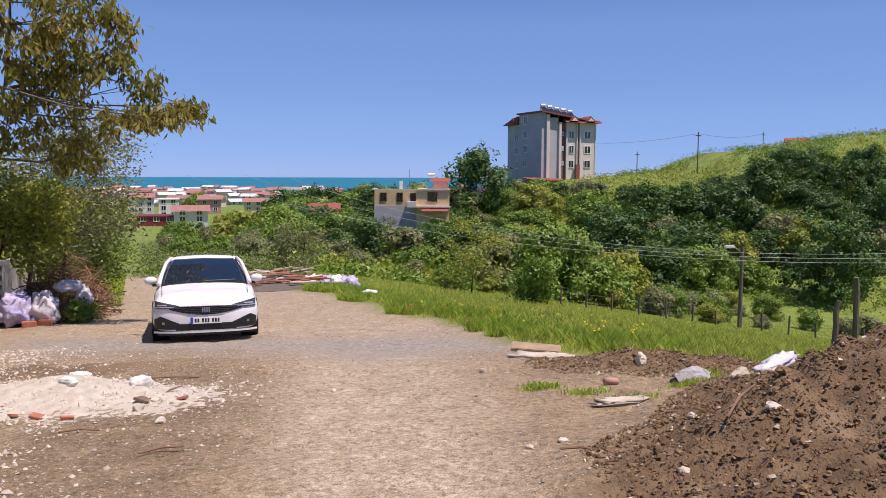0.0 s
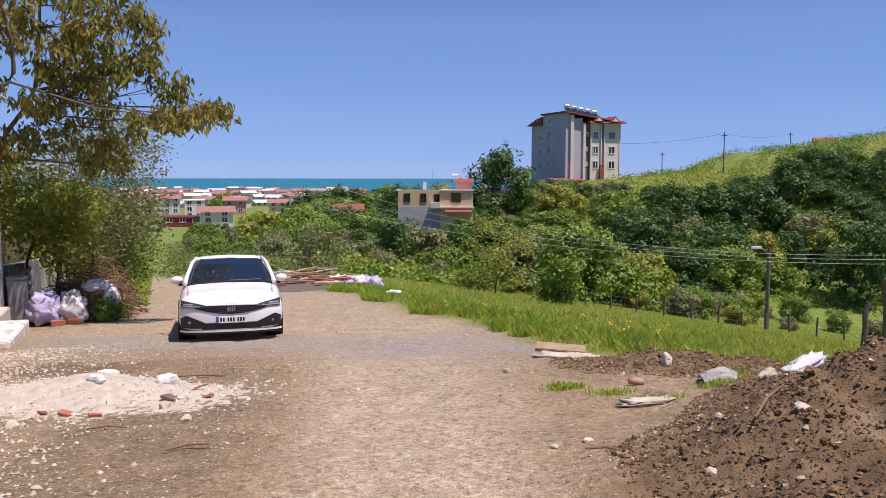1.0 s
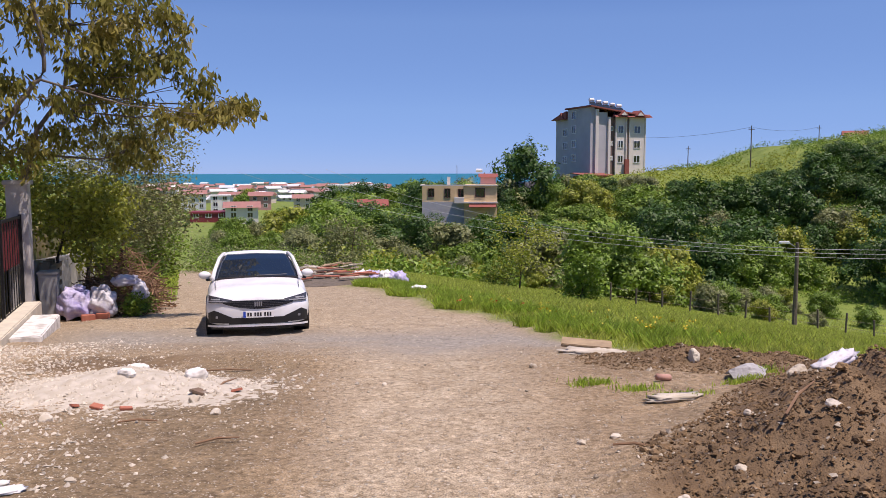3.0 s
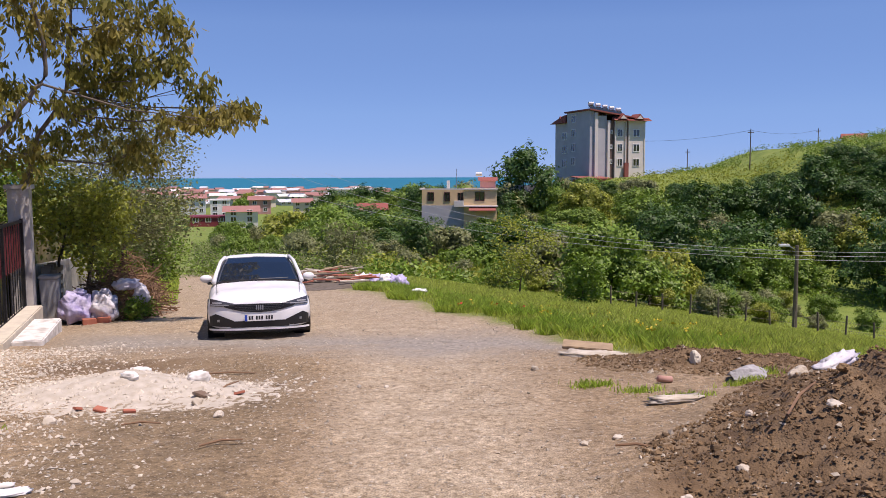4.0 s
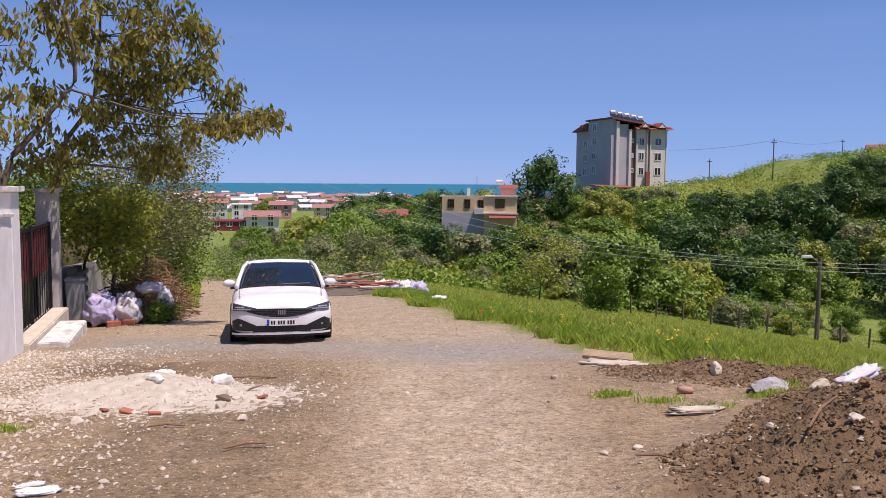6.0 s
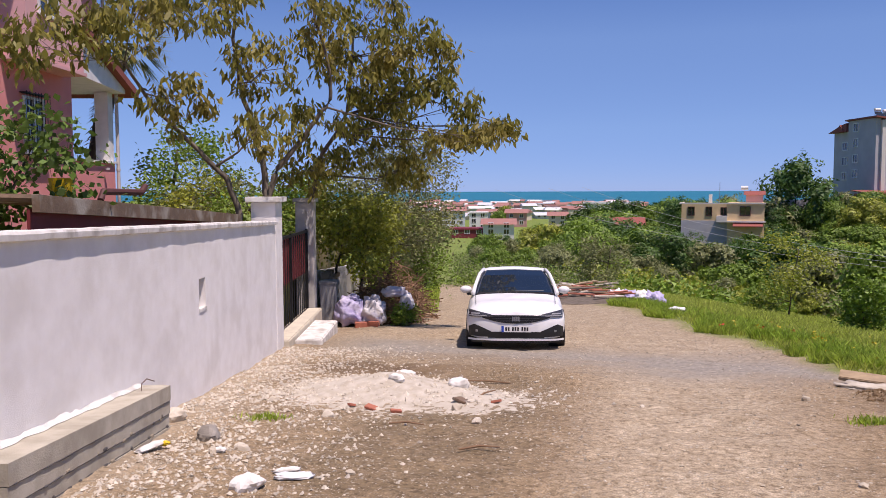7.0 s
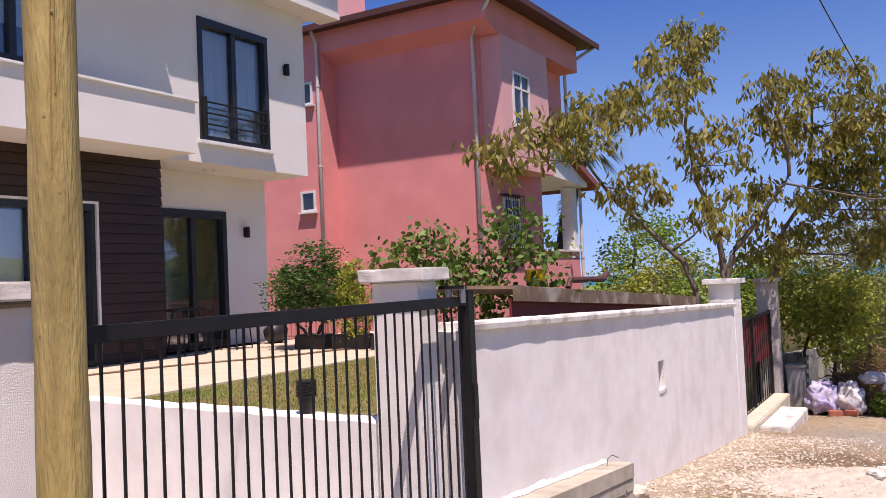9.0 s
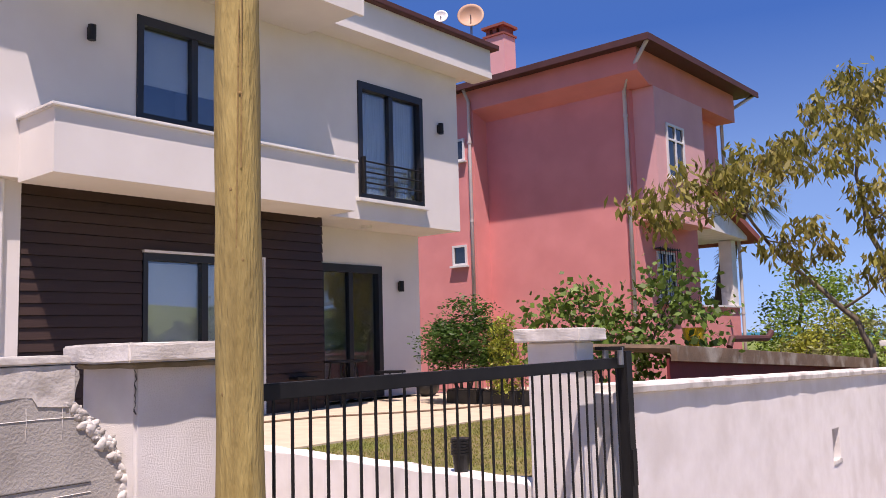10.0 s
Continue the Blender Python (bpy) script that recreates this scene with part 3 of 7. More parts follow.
part("rear_post", box(0.09, 0.15, -3.27, -3.224, -1.9, -0.115), BLACK_METAL, g)
part("ground_track", box(0.1, 0.14, -3.2, 0.0, -1.98, -1.9), BLACK_METAL, g)
# roller bracket on the pillar
br = thing("gate_guide", "steel guide bracket fixed to the gate pillar", "bracket", (0.05, -0.1, -0.1))
part("arm", box(0.0, 0.2, -0.14, -0.08, -0.06, -0.035), BLACK_METAL, br)
part("roller", tube([(0.065, -0.11, -0.16), (0.065, -0.11, -0.04)], 0.022, 10), RIM, br)
part("roller", tube([(0.18, -0.11, -0.16), (0.18, -0.11, -0.04)], 0.022, 10), RIM, br)
solo("gate_sill", box(-0.1, 0.3, -3.2, 0.0, -2.3, -1.985, 0.01), CONCRETE, "rough concrete sill under the sliding gate", "sill", base=(0.1, -1.6, -2.3), kind="structure")

# far gate and its step
fg = thing("garden_gate", "black steel double gate with upright bars and sheeting", "gate", (-0.2, 12.5, -2.8))
part("frame", merge(box(-0.26, -0.22, 10.5, 14.68, -1.06, -1.0), box(-0.26, -0.22, 10.5, 14.68, -2.9, -2.84)), BLACK_METAL, fg)
for yy in (10.45, 12.55, 14.62):
    part("stile", box(-0.268, -0.21, yy, yy + 0.06, -2.95, -0.98), BLACK_METAL, fg)
for i in range(16):
    yy = 10.7 + i * 0.25
    part("bar", box(-0.248, -0.232, yy, yy + 0.016, -2.85, -1.03), BLACK_METAL, fg)
RED_SHEET = mat("red_sheet", (0.22, 0.025, 0.03), (0.16, 0.018, 0.02), 3, 0.6, 0.2, 30)
part("sheeting", box(-0.275, -0.27, 10.5, 14.68, -2.0, -1.02), RED_SHEET, fg, "dark red sheet backing")
st = thing("gate_step", "cream concrete doorstep in two steps", "step", (0.4, 12.6, -3.3))
CREAM = mat("cream_concrete", (0.62, 0.56, 0.44), (0.5, 0.45, 0.36), 5, 0.9, 0.4, 50)
part("upper_step", box(-0.3, 0.1, 10.42, 14.7, -3.5, -2.84, 0.02), CREAM, st)
part("lower_step", box(0.104, 0.62, 11.0, 13.4, -3.6, -2.93, 0.02), WHITE_WORN, st)

# ---- yard behind the sliding gate ----
PAVER = mat("paver", (0.55, 0.5, 0.42), (0.47, 0.42, 0.35), 6, 0.9, 0.3, 60, random=0.12)
LAWN = mat("lawn", (0.22, 0.17, 0.075), (0.16, 0.14, 0.045), 7, 0.95, 0.8, 70, c=(0.13, 0.17, 0.03), cscale=0.9, cw=0.8, dist=0.02)
TERRACE = mat("terrace_stone", (0.6, 0.5, 0.37), (0.5, 0.41, 0.3), 4, 0.85, 0.2, 50)
yp = thing("yard_paving", "pale interlocking concrete yard paving", "paving", (-4, -5, -2.1), kind="structure")
part("bed", box(-13, -0.12, -12, -0.1, -2.4, -1.96), CONCRETE, yp)
lw = thing("low_wall", "low white retaining wall round the lawn", "wall", (-3.7, -0.1, -2), kind="structure")
bm = bmesh.new()
rows = []
for i in range(30):
    x = -0.42 - i * 0.235
    y = -0.25 + 0.05 * i * 0.235 + 0.01 * math.sin(i * 1.1)
    t = -0.98 + 0.008 * math.sin(i * 2.3) + 0.006 * i * 0.2
    rows.append([bm.verts.new(v) for v in ((x, y - 0.09, -2.3), (x, y - 0.09, t - 0.02), (x, y - 0.07, t), (x, y + 0.08, t), (x, y + 0.1, t - 0.02), (x, y + 0.1, -2.3))])
for a, b in zip(rows, rows[1:]):
    for q in range(5):
        bm.faces.new((a[q], b[q], b[q + 1], a[q + 1]))
bm.faces.new(rows[0])
bmesh.ops.recalc_face_normals(bm, faces=bm.faces[:])
part("wall_body", bm, WHITE, lw)
solo("lawn", box(-3.7, -0.225, -0.05, 4.9, -2.2, -1.02), LAWN, "patchy half-dry mown lawn", "lawn", base=(-2, 2.5, -2.2), kind="structure")
te = thing("terrace", "pale stone path along the house", "path", (-5.5, 3, -2), kind="structure")
part("path", box(-8.05, -3.704, 0.14, 6.9, -2.2, -1.0), TERRACE, te)
part("path_edge", box(-8.05, -3.704, 6.904, 9.5, -2.2, -1.03), TERRACE, te)
so = thing("garden_soil", "brown soil behind the wall", "soil", (-3, 9, -2.3), kind="structure")
part("bed", box(-3.7, -0.225, 4.904, 11.5, -2.6, -1.25), LAWN, so)
part("bed", box(-16, -0.6, 9.52, 26, -3.5, -1.6), LAWN, so)

# ---- white house ----
WALLS_X = -7.0


def window_unit(parent, x, y0, y1, z0, z1, panes=2, name="window", curtain=None, blind=None, depth=0.12, border=0.09, label=""):
    """An anthracite window set into a wall face at x that looks towards +x."""
    w = part(name, merge(merge(box(x - depth, x + 0.03, y0, y0 + border, z0, z1), box(x - depth, x + 0.03, y1 - border, y1, z0, z1)),
                         merge(box(x - depth, x + 0.03, y0 + border, y1 - border, z1 - border * 1.4, z1), box(x - depth, x + 0.03, y0 + border, y1 - border, z0, z0 + border))), DARK_FRAME, parent, label)
    step = (y1 - y0 - 2 * border) / panes
    for i in range(panes):
        a, b = y0 + border + i * step, y0 + border + (i + 1) * step
        if i:
            part("mullion", box(x - depth * 0.8, x, a - 0.05, a + 0.05, z0 + border, z1 - border * 1.4), DARK_FRAME, w)
        part("pane", box(x - depth * 0.6, x - depth * 0.5, a + 0.052 * (i > 0), b - 0.052 * (i < panes - 1), z0 + border, z1 - border * 1.4), CLEAR, w)
        if curtain:
            part("curtain", folds(x - depth - 0.1, a, b, z0 + border, z1 - 0.12), curtain, w, "gathered net curtain")
        if blind:
            part("blind", box(x - depth - 0.05, x - depth - 0.045, a, b, z1 - (z1 - z0) * blind, z1 - 0.12), NET, w, "half-drawn white blind")
    return w


def folds(x, y0, y1, z0, z1):
    bm = bmesh.new()
    k = 40
    lo = [bm.verts.new((x + 0.02 * math.sin(i * 1.9) + 0.01 * math.sin(i * 0.7), y0 + (y1 - y0) * i / k, z0)) for i in range(k + 1)]
    hi = [bm.verts.new((x + 0.015 * math.sin(i * 1.9), y0 + (y1 - y0) * i / k, z1)) for i in range(k + 1)]
    for i in range(k):
        bm.faces.new((lo[i], lo[i + 1], hi[i + 1], hi[i]))
    return bm


NET = mat("net_curtain", (0.82, 0.82, 0.83), rough=0.9, bump=0.1)
CLEAR = bpy.data.materials.new("window_glass")
CLEAR.use_nodes = True
cn, cl = CLEAR.node_tree.nodes, CLEAR.node_tree.links
tr, gl, mx = cn.new("ShaderNodeBsdfTransparent"), cn.new("ShaderNodeBsdfGlossy"), cn.new("ShaderNodeMixShader")
tr.inputs[0].default_value = (0.82, 0.87, 0.89, 1)
gl.inputs["Roughness"].default_value = 0.02
mx.inputs[0].default_value = 0.16
cl.new(tr.outputs[0], mx.inputs[1])
cl.new(gl.outputs[0], mx.inputs[2])
cl.new(mx.outputs[0], cn["Material Output"].inputs[0])


def wall_lamp(parent, x, y, z):
    w = part("wall_lamp", box(x, x + 0.02, y - 0.03, y + 0.03, z - 0.08, z + 0.08), BLACK_METAL, parent, "black wall lamp")
    part("lamp_head", tube([(x + 0.07, y, z - 0.1), (x + 0.07, y, z + 0.1)], 0.05, 12), BLACK_METAL, w)


h = thing("white_house", "two-storey white rendered house with brown cladding", "house", (-10, 2, -1))
part("wall", wall_with_holes(-7.25, -7.0, -9, 7.0, 2.06, 5.18, [(4.34, 5.97, 2.42, 4.44), (0.31, 2.08, 3.04, 4.46)]), HOUSE_WHITE, h)
part("wall", box(-14, -7.25, 6.75, 7.0, 2.06, 5.18), HOUSE_WHITE, h)
part("wall", box(-14, -13.75, -9, 6.75, 2.06, 5.18), HOUSE_WHITE, h)
part("soffit", box(-13.75, -7.25, -9, 6.75, 2.06, 2.2), HOUSE_WHITE, h)
part("lower_wall", wall_with_holes(-8.25, -8.0, 3.72, 6.9, -1.2, 2.058, [(4.3, 5.84, -0.98, 1.41)]), HOUSE_WHITE, h)
part("lower_wall", box(-14, -8.25, 6.65, 6.9, -1.2, 2.058), HOUSE_WHITE, h)
part("lower_wall", box(-14, -7.2, -9, -1.045, -1.2, 2.058), HOUSE_WHITE, h)
part("backing_wall", wall_with_holes(-7.5, -7.26, -1.04, 3.67, -1.2, 2.055, [(0.56, 2.5, -0.98, 1.3)]), BROWN_CLAD, h)
for i in range(21):
    z0 = -1.0 + i * 0.146
    for a, b in (((-1.04, 0.55), (2.54, 3.72)) if z0 < 1.3 else ((-1.04, 3.72),)):
        part("board", prism([(-7.26, z0), (-7.215, z0), (-7.235, z0 + 0.138), (-7.26, z0 + 0.138)], a, b, "y"), BROWN_CLAD, h)
part("corner_return", box(-8.0, -7.262, 3.672, 3.718, -1.2, 2.055), BROWN_CLAD, h)
# balcony parapet with a soft-edged rail
b = part("balcony", merge(box(-7.0, -6.1, -1.17, 3.4, 2.0, 2.058), merge(box(-6.2, -6.1, -1.17, 3.4, 2.058, 2.74), merge(box(-7.0, -6.2, -1.17, -1.07, 2.058, 2.74), box(-7.0, -6.2, 3.3, 3.4, 2.058, 2.74)))), HOUSE_WHITE, h)
part("rail", merge(box(-6.23, -6.05, -1.22, 3.45, 2.742, 2.785, 0.01), box(-7.0, -6.235, -1.22, -1.04, 2.742, 2.785, 0.01)), TRIM_WHITE, b)
part("canopy", merge(box(-7.0, -5.75, -1.5, 3.2, 4.94, 5.176), box(-5.75, -5.68, -1.5, 3.25, 4.9, 5.3)), HOUSE_WHITE, h)
part("cornice", box(-7.0, -6.52, 3.25, 7.54, 5.06, 5.178), HOUSE_WHITE, h)
part("roof_parapet", box(-14.4, -6.55, -9, 7.54, 5.18, 5.64), HOUSE_WHITE, h)
part("roof_edge", box(-14.5, -6.42, -9, 7.68, 5.642, 5.74, 0.01), ROOF_BROWN, h, "dark red roof edge")
wu = window_unit(h, -7.0, 4.34, 5.97, 2.42, 4.44, curtain=NET)
for z in (2.68, 2.86, 3.04):
    part("guard_bar", tube([(-6.9, 4.38, z), (-6.9, 5.85, z)], 0.016, 8), BLACK_METAL, wu)
for y in (4.4, 5.83):
    part("guard_post", box(-6.96, -6.89, y - 0.02, y + 0.02, 2.5, 3.12), BLACK_METAL, wu)
part("sill", box(-7.0, -6.9, 4.28, 6.03, 2.36, 2.418, 0.006), TRIM_WHITE, h)
window_unit(h, -7.0, 0.31, 2.08, 3.04, 4.46, blind=0.62)
window_unit(h, -7.24, 0.56, 2.5, -0.98, 1.3, name="patio_window", border=0.07, blind=0.99)
part("door_trim", merge(box(-7.26, -7.17, 2.502, 2.536, -1.0, 1.335), box(-7.26, -7.17, 0.55, 2.502, 1.302, 1.335)), TRIM_WHITE, h)
d = window_unit(h, -8.0, 4.3, 5.84, -0.98, 1.41, name="glass_door", border=0.1)
for y, z in ((6.43, 3.95), (-0.34, 4.02)):
    wall_lamp(h, -7.0, y, z)
wall_lamp(h, -8.0, 6.32, 1.05)
for x, y in ((-6.6, 1.5), (-7.5, 5.0)):
    part("ceiling_lamp", tube([(x, y, 2.0 if x > -7 else 2.058), (x, y, 1.96 if x > -7 else 2.01)], 0.1, 16), TRIM_WHITE, h)
part("downpipe", tube([(-7.15, -1.3, -1.0), (-7.15, -1.3, 2.05)], 0.04, 10), TRIM_WHITE, h)
# rooms behind the windows; dim indoor light is put into their dark colour
ROOM = mat("room_wall_dimmed", (0.16, 0.15, 0.135), rough=0.9, bump=0)
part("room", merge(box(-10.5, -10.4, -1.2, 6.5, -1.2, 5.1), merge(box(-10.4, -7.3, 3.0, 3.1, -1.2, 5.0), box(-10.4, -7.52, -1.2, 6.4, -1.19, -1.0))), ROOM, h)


def dish(y, x, z, r, tilt, label):
    t = thing("satellite_dish", label, "satellite dish", (x, y, z - r - 0.35))
    bm = bmesh.new()
    rings = []
    for i in range(6):
        q = r * i / 5
        rings.append([bm.verts.new((q * math.cos(a * math.tau / 24), q * math.sin(a * math.tau / 24), 0.35 * q * q / r)) for a in range(24)])
    for p0, p1 in zip(rings, rings[1:]):
        for a in range(24):
            bm.faces.new((p0[a], p0[(a + 1) % 24], p1[(a + 1) % 24], p1[a]))
    bmesh.ops.remove_doubles(bm, verts=bm.verts[:], dist=0.001)
    bmesh.ops.solidify(bm, geom=bm.faces[:], thickness=0.012)
    bm.transform(pose(x, y, z, 75, 0, tilt))
    part("bowl", bm, mat("old_dish", (0.5, 0.3, 0.2), (0.36, 0.2, 0.12), 3, 0.6, 0.1, c=(0.55, 0.45, 0.36), cscale=1.5) if r > 0.2 else TRIM_WHITE, t, smooth=True)
    part("mast", tube([(x, y, z - r - 0.35), (x, y, z)], 0.025, 8), RIM, t)
    part("feed_arm", tube([(x, y, z - r * 0.8), (x + 0.35 * r, y - 0.5 * r, z)], 0.012, 6), RIM, t)


dish(7.48, -6.95, 6.4, 0.27, 35, "rusty satellite dish on the roof edge")
dish(6.85, -7.2, 6.3, 0.14, 35, "small white satellite dish on the roof")

# ---- pink house ----
k = thing("pink_house", "two-storey pink rendered house with red hipped roof", "house", (-10, 17, -1.6))
part("wall", box(-15, -6.62, 13.36, 17.0, -2.6, 6.2), PINK, k)
part("wall", merge(box(-15, -8.6, 17.002, 19.6, -2.6, 6.2), box(-8.598, -6.62, 17.002, 19.75, -2.6, 0.7)), PINK, k)
part("upper_wall", box(-8.598, -6.62, 17.002, 18.8, 3.9, 6.2), PINK, k)
part("side_pier", box(-15, -11.12, 12.75, 13.358, -2.6, 6.92), PINK, k)
part("bay", box(-6.618, -6.05, 13.55, 16.45, 2.86, 6.12), PINK_PALE, k)
part("bay_shelf", box(-6.618, -5.99, 13.5, 16.5, 2.78, 2.858), PINK_PALE, k)
part("band", merge(prism([(13.36, 6.1), (12.75, 6.35), (12.75, 6.92), (13.36, 6.92)], -11.118, -6.05, "x"), box(-6.62, -6.05, 13.362, 18.8, 6.121, 6.92)), PINK, k)
bm = bmesh.new()
a = [bm.verts.new(v) for v in ((-16, 12.35, 6.98), (-5.55, 12.35, 6.98), (-5.55, 19.3, 6.98), (-16, 19.3, 6.98), (-12, 15.8, 8.3), (-8.6, 15.8, 8.3))]
for f in ((0, 1, 5, 4), (1, 2, 5), (2, 3, 4, 5), (3, 0, 4), (3, 2, 1, 0)):
    bm.faces.new([a[i] for i in f])
part("roof", bm, ROOF_RED, k, "red tiled hipped roof")
part("fascia", merge(box(-16, -5.5, 12.3, 12.348, 6.86, 7.02), box(-5.548, -5.5, 12.35, 19.35, 6.86, 7.02)), ROOF_BROWN, k, "dark red eaves board")
part("soffit_board", box(-16, -5.55, 12.35, 19.3, 6.925, 6.976), ROOF_BROWN, k)
PVC = mat("white_pvc", (0.75, 0.75, 0.74), rough=0.4, bump=0)


def pvc_window(parent, axis, at_, a0, a1, z0, z1, bars=1):
    """White plastic window on a wall face; axis x: the wall looks to +x, axis y: to -y."""
    s = 1 if axis == "x" else -1

    def bx(d0, d1, u0, u1, w0, w1):
        lo, hi = at_ + s * d0, at_ + s * d1
        return box(lo, hi, u0, u1, w0, w1) if axis == "x" else box(u0, u1, lo, hi, w0, w1)
    f = 0.06
    fr = part("window", merge(merge(bx(0.002, 0.05, a0, a0 + f, z0, z1), bx(0.002, 0.05, a1 - f, a1, z0, z1)), merge(bx(0.002, 0.05, a0 + f, a1 - f, z1 - f, z1), bx(0.002, 0.05, a0 + f, a1 - f, z0, z0 + f))), PVC, parent)
    for i in range(1, bars + 1):
        u = a0 + (a1 - a0) * i / (bars + 1)
        part("mullion", bx(0.012, 0.045, u - 0.03, u + 0.03, z0 + f, z1 - f), PVC, fr)
    part("pane", bx(0.004, 0.01, a0 + f, a1 - f, z0 + f, z1 - f), PANE, fr)
    part("sill", bx(0.002, 0.12, a0 - 0.05, a1 + 0.05, z0 - 0.05, z0 - 0.003), PVC, fr)
    return fr


w = pvc_window(k, "x", -6.05, 14.1, 15.1, 3.88, 5.28)
part("transom", box(-6.038, -6.005, 14.16, 15.04, 4.85, 4.9), PVC, w)
w = pvc_window(k, "x", -6.62, 14.4, 15.4, 0.8, 2.1)
for i in range(9):
    part("grille_bar", tube([(-6.45, 14.3 + i * 0.14, 0.7), (-6.45, 14.3 + i * 0.14, 2.2)], 0.009, 5), BLACK_METAL, w)
for z in (0.75, 2.15):
    part("grille_rail", box(-6.62, -6.44, 14.28, 15.45, z, z + 0.02), BLACK_METAL, w)
pvc_window(k, "y", 12.75, -11.96, -11.45, 2.03, 2.6, 0)
pvc_window(k, "y", 12.75, -11.95, -11.43, 4.97, 5.6, 0)


def downpipe(parent, pts, label=""):
    p = part("downpipe", tube(pts, 0.05, 10), GUTTER, parent, label, True)
    for z in (0.5, 3.2, 5.4):
        x, y = pts[-2][0], pts[-2][1]
        part("clip", tube([(x, y, z), (x, y, z + 0.06)], 0.062, 10), GUTTER, p)


downpipe(k, [(-5.6, 12.45, 6.9), (-6.45, 13.0, 6.3), (-6.7, 13.28, 6.05), (-6.7, 13.28, 5.0), (-6.7, 13.28, -1.6)])
downpipe(k, [(-11.2, 12.45, 6.9), (-11.2, 12.68, 6.6), (-11.2, 12.68, 5.0), (-11.2, 12.68, -1.6)])
downpipe(k, [(-5.6, 19.15, 6.9), (-6.3, 18.7, 6.4), (-6.5, 18.9, 6.1), (-6.5, 18.9, 4.0), (-6.5, 18.9, 3.6)])
downpipe(k, [(-6.55, 19.82, 2.8), (-6.55, 19.82, 2.0), (-6.55, 19.82, 0.0), (-6.55, 19.82, -1.6)])
# porch with a sloping roof
part("porch_column", box(-7.0, -6.62, 19.35, 19.7, 0.76, 2.72), TRIM_WHITE, k, "white porch column")
part("porch_sill", box(-8.6, -6.55, 17.002, 19.8, 0.702, 0.758), TRIM_WHITE, k)
part("porch_ceiling", prism([(17.01, 2.86), (19.85, 2.72), (19.85, 2.84), (17.01, 3.86)], -8.6, -6.3, "x"), TRIM_WHITE, k, "cream porch gable")
part("porch_roof", prism([(16.6, 4.02), (20.4, 2.66), (20.4, 2.86), (16.6, 4.22)], -8.9, -6.1, "x"), ROOF_RED, k, "red porch roof edge")
ch = part("chimney", box(-12.08, -11.36, 14.7, 15.3, 7.0, 9.15), PINK_PALE, k)
part("chimney_pot", merge(box(-12.12, -11.32, 14.65, 15.35, 9.15, 9.21), merge(merge(box(-12.05, -11.9, 14.75, 15.25, 9.21, 9.42), box(-11.8, -11.65, 14.75, 15.25, 9.21, 9.42)), merge(box(-11.54, -11.39, 14.75, 15.25, 9.21, 9.42), box(-12.14, -11.3, 14.63, 15.37, 9.42, 9.5)))), ROOF_RED, ch)

# ---- red shed behind the wall ----
sh = thing("shed", "low red sheet-metal shed with weathered tile roof", "shed", (-2.4, 6, -2))
part("wall", merge(prism([(3.65, -2), (12.1, -2), (12.1, -0.7), (3.65, -0.24)], -1.3, -1.26, "x"), box(-2.4, -1.3, 12.06, 12.1, -2, -0.7)), RED_SHEET, sh)
OLD_TILE = mat("old_tile", (0.2, 0.13, 0.085), (0.13, 0.09, 0.06), 6, 0.95, 0.6, 30, c=(0.4, 0.36, 0.3), cscale=2.4, cw=0.8)
part("roof_board", prism([(3.6, -0.277), (12.2, -0.75), (12.2, -0.57), (3.6, -0.1)], -1.22, -1.14, "x"), OLD_TILE, sh, "weathered eaves board")
for i in range(73):
    y = 3.6 + i * 0.117
    part("tile", tube([(-1.16, y + 0.06, -0.12 - 0.055 * (y - 3.3)), (-2.3, y + 0.06, -0.09 - 0.055 * (y - 3.3))], 0.045, 6), OLD_TILE, sh)
part("rail_pipe", tube([(-1.9, 7.0, -0.2), (-1.9, 7.1, -0.08), (-1.9, 8.6, -0.1), (-1.9, 8.8, 0.0)], 0.05, 8), ROOF_BROWN, sh)

# ---- car ----
CAR = pose(-4.0, 14.25, slope_z(9.8) - 0.01, -4.7, 0, 16.5)


def nose(x):
    q = min(1.0, abs(x) / 0.893)
    return 0.5 * (1 - (1 - q ** 2.6) ** (1 / 2.6))


def lean_back(z):
    return 0.55 * max(0.0, z - 0.62) + 0.12 * max(0.0, 0.34 - z)


def front_strip(xs, zlo, zhi, out, thick=0.03):
    """A curved plate that follows the car's nose; zlo and zhi are functions of x."""
    bm = bmesh.new()
    rows = []
    for x in xs:
        a, b = zlo(x), zhi(x)
        rows.append([bm.verts.new((x, nose(x) + lean_back(z) - o, z)) for z, o in ((a, -thick), (a, out), ((a + b) / 2, out), (b, out), (b, -thick))])
    for r, s in zip(rows, rows[1:]):
        for q in range(4):
            bm.faces.new((r[q], s[q], s[q + 1], r[q + 1]))
    for r in (rows[0], rows[-1]):
        bm.faces.new(r)
    bmesh.ops.recalc_face_normals(bm, faces=bm.faces[:])
    return bm


def loft(rings, caps=True, mirror=False):
    bm = bmesh.new()
    rows = [[bm.verts.new(p) for p in r] for r in rings]
    for r, s in zip(rows, rows[1:]):
        for q in range(len(r) - 1):
            bm.faces.new((r[q], r[q + 1], s[q + 1], s[q]))
    if caps:
        bm.faces.new(rows[0])
        bm.faces.new(rows[-1][::-1])
    bmesh.ops.remove_doubles(bm, verts=bm.verts[:], dist=0.0005)
    bmesh.ops.recalc_face_normals(bm, faces=bm.faces[:])
    return bm


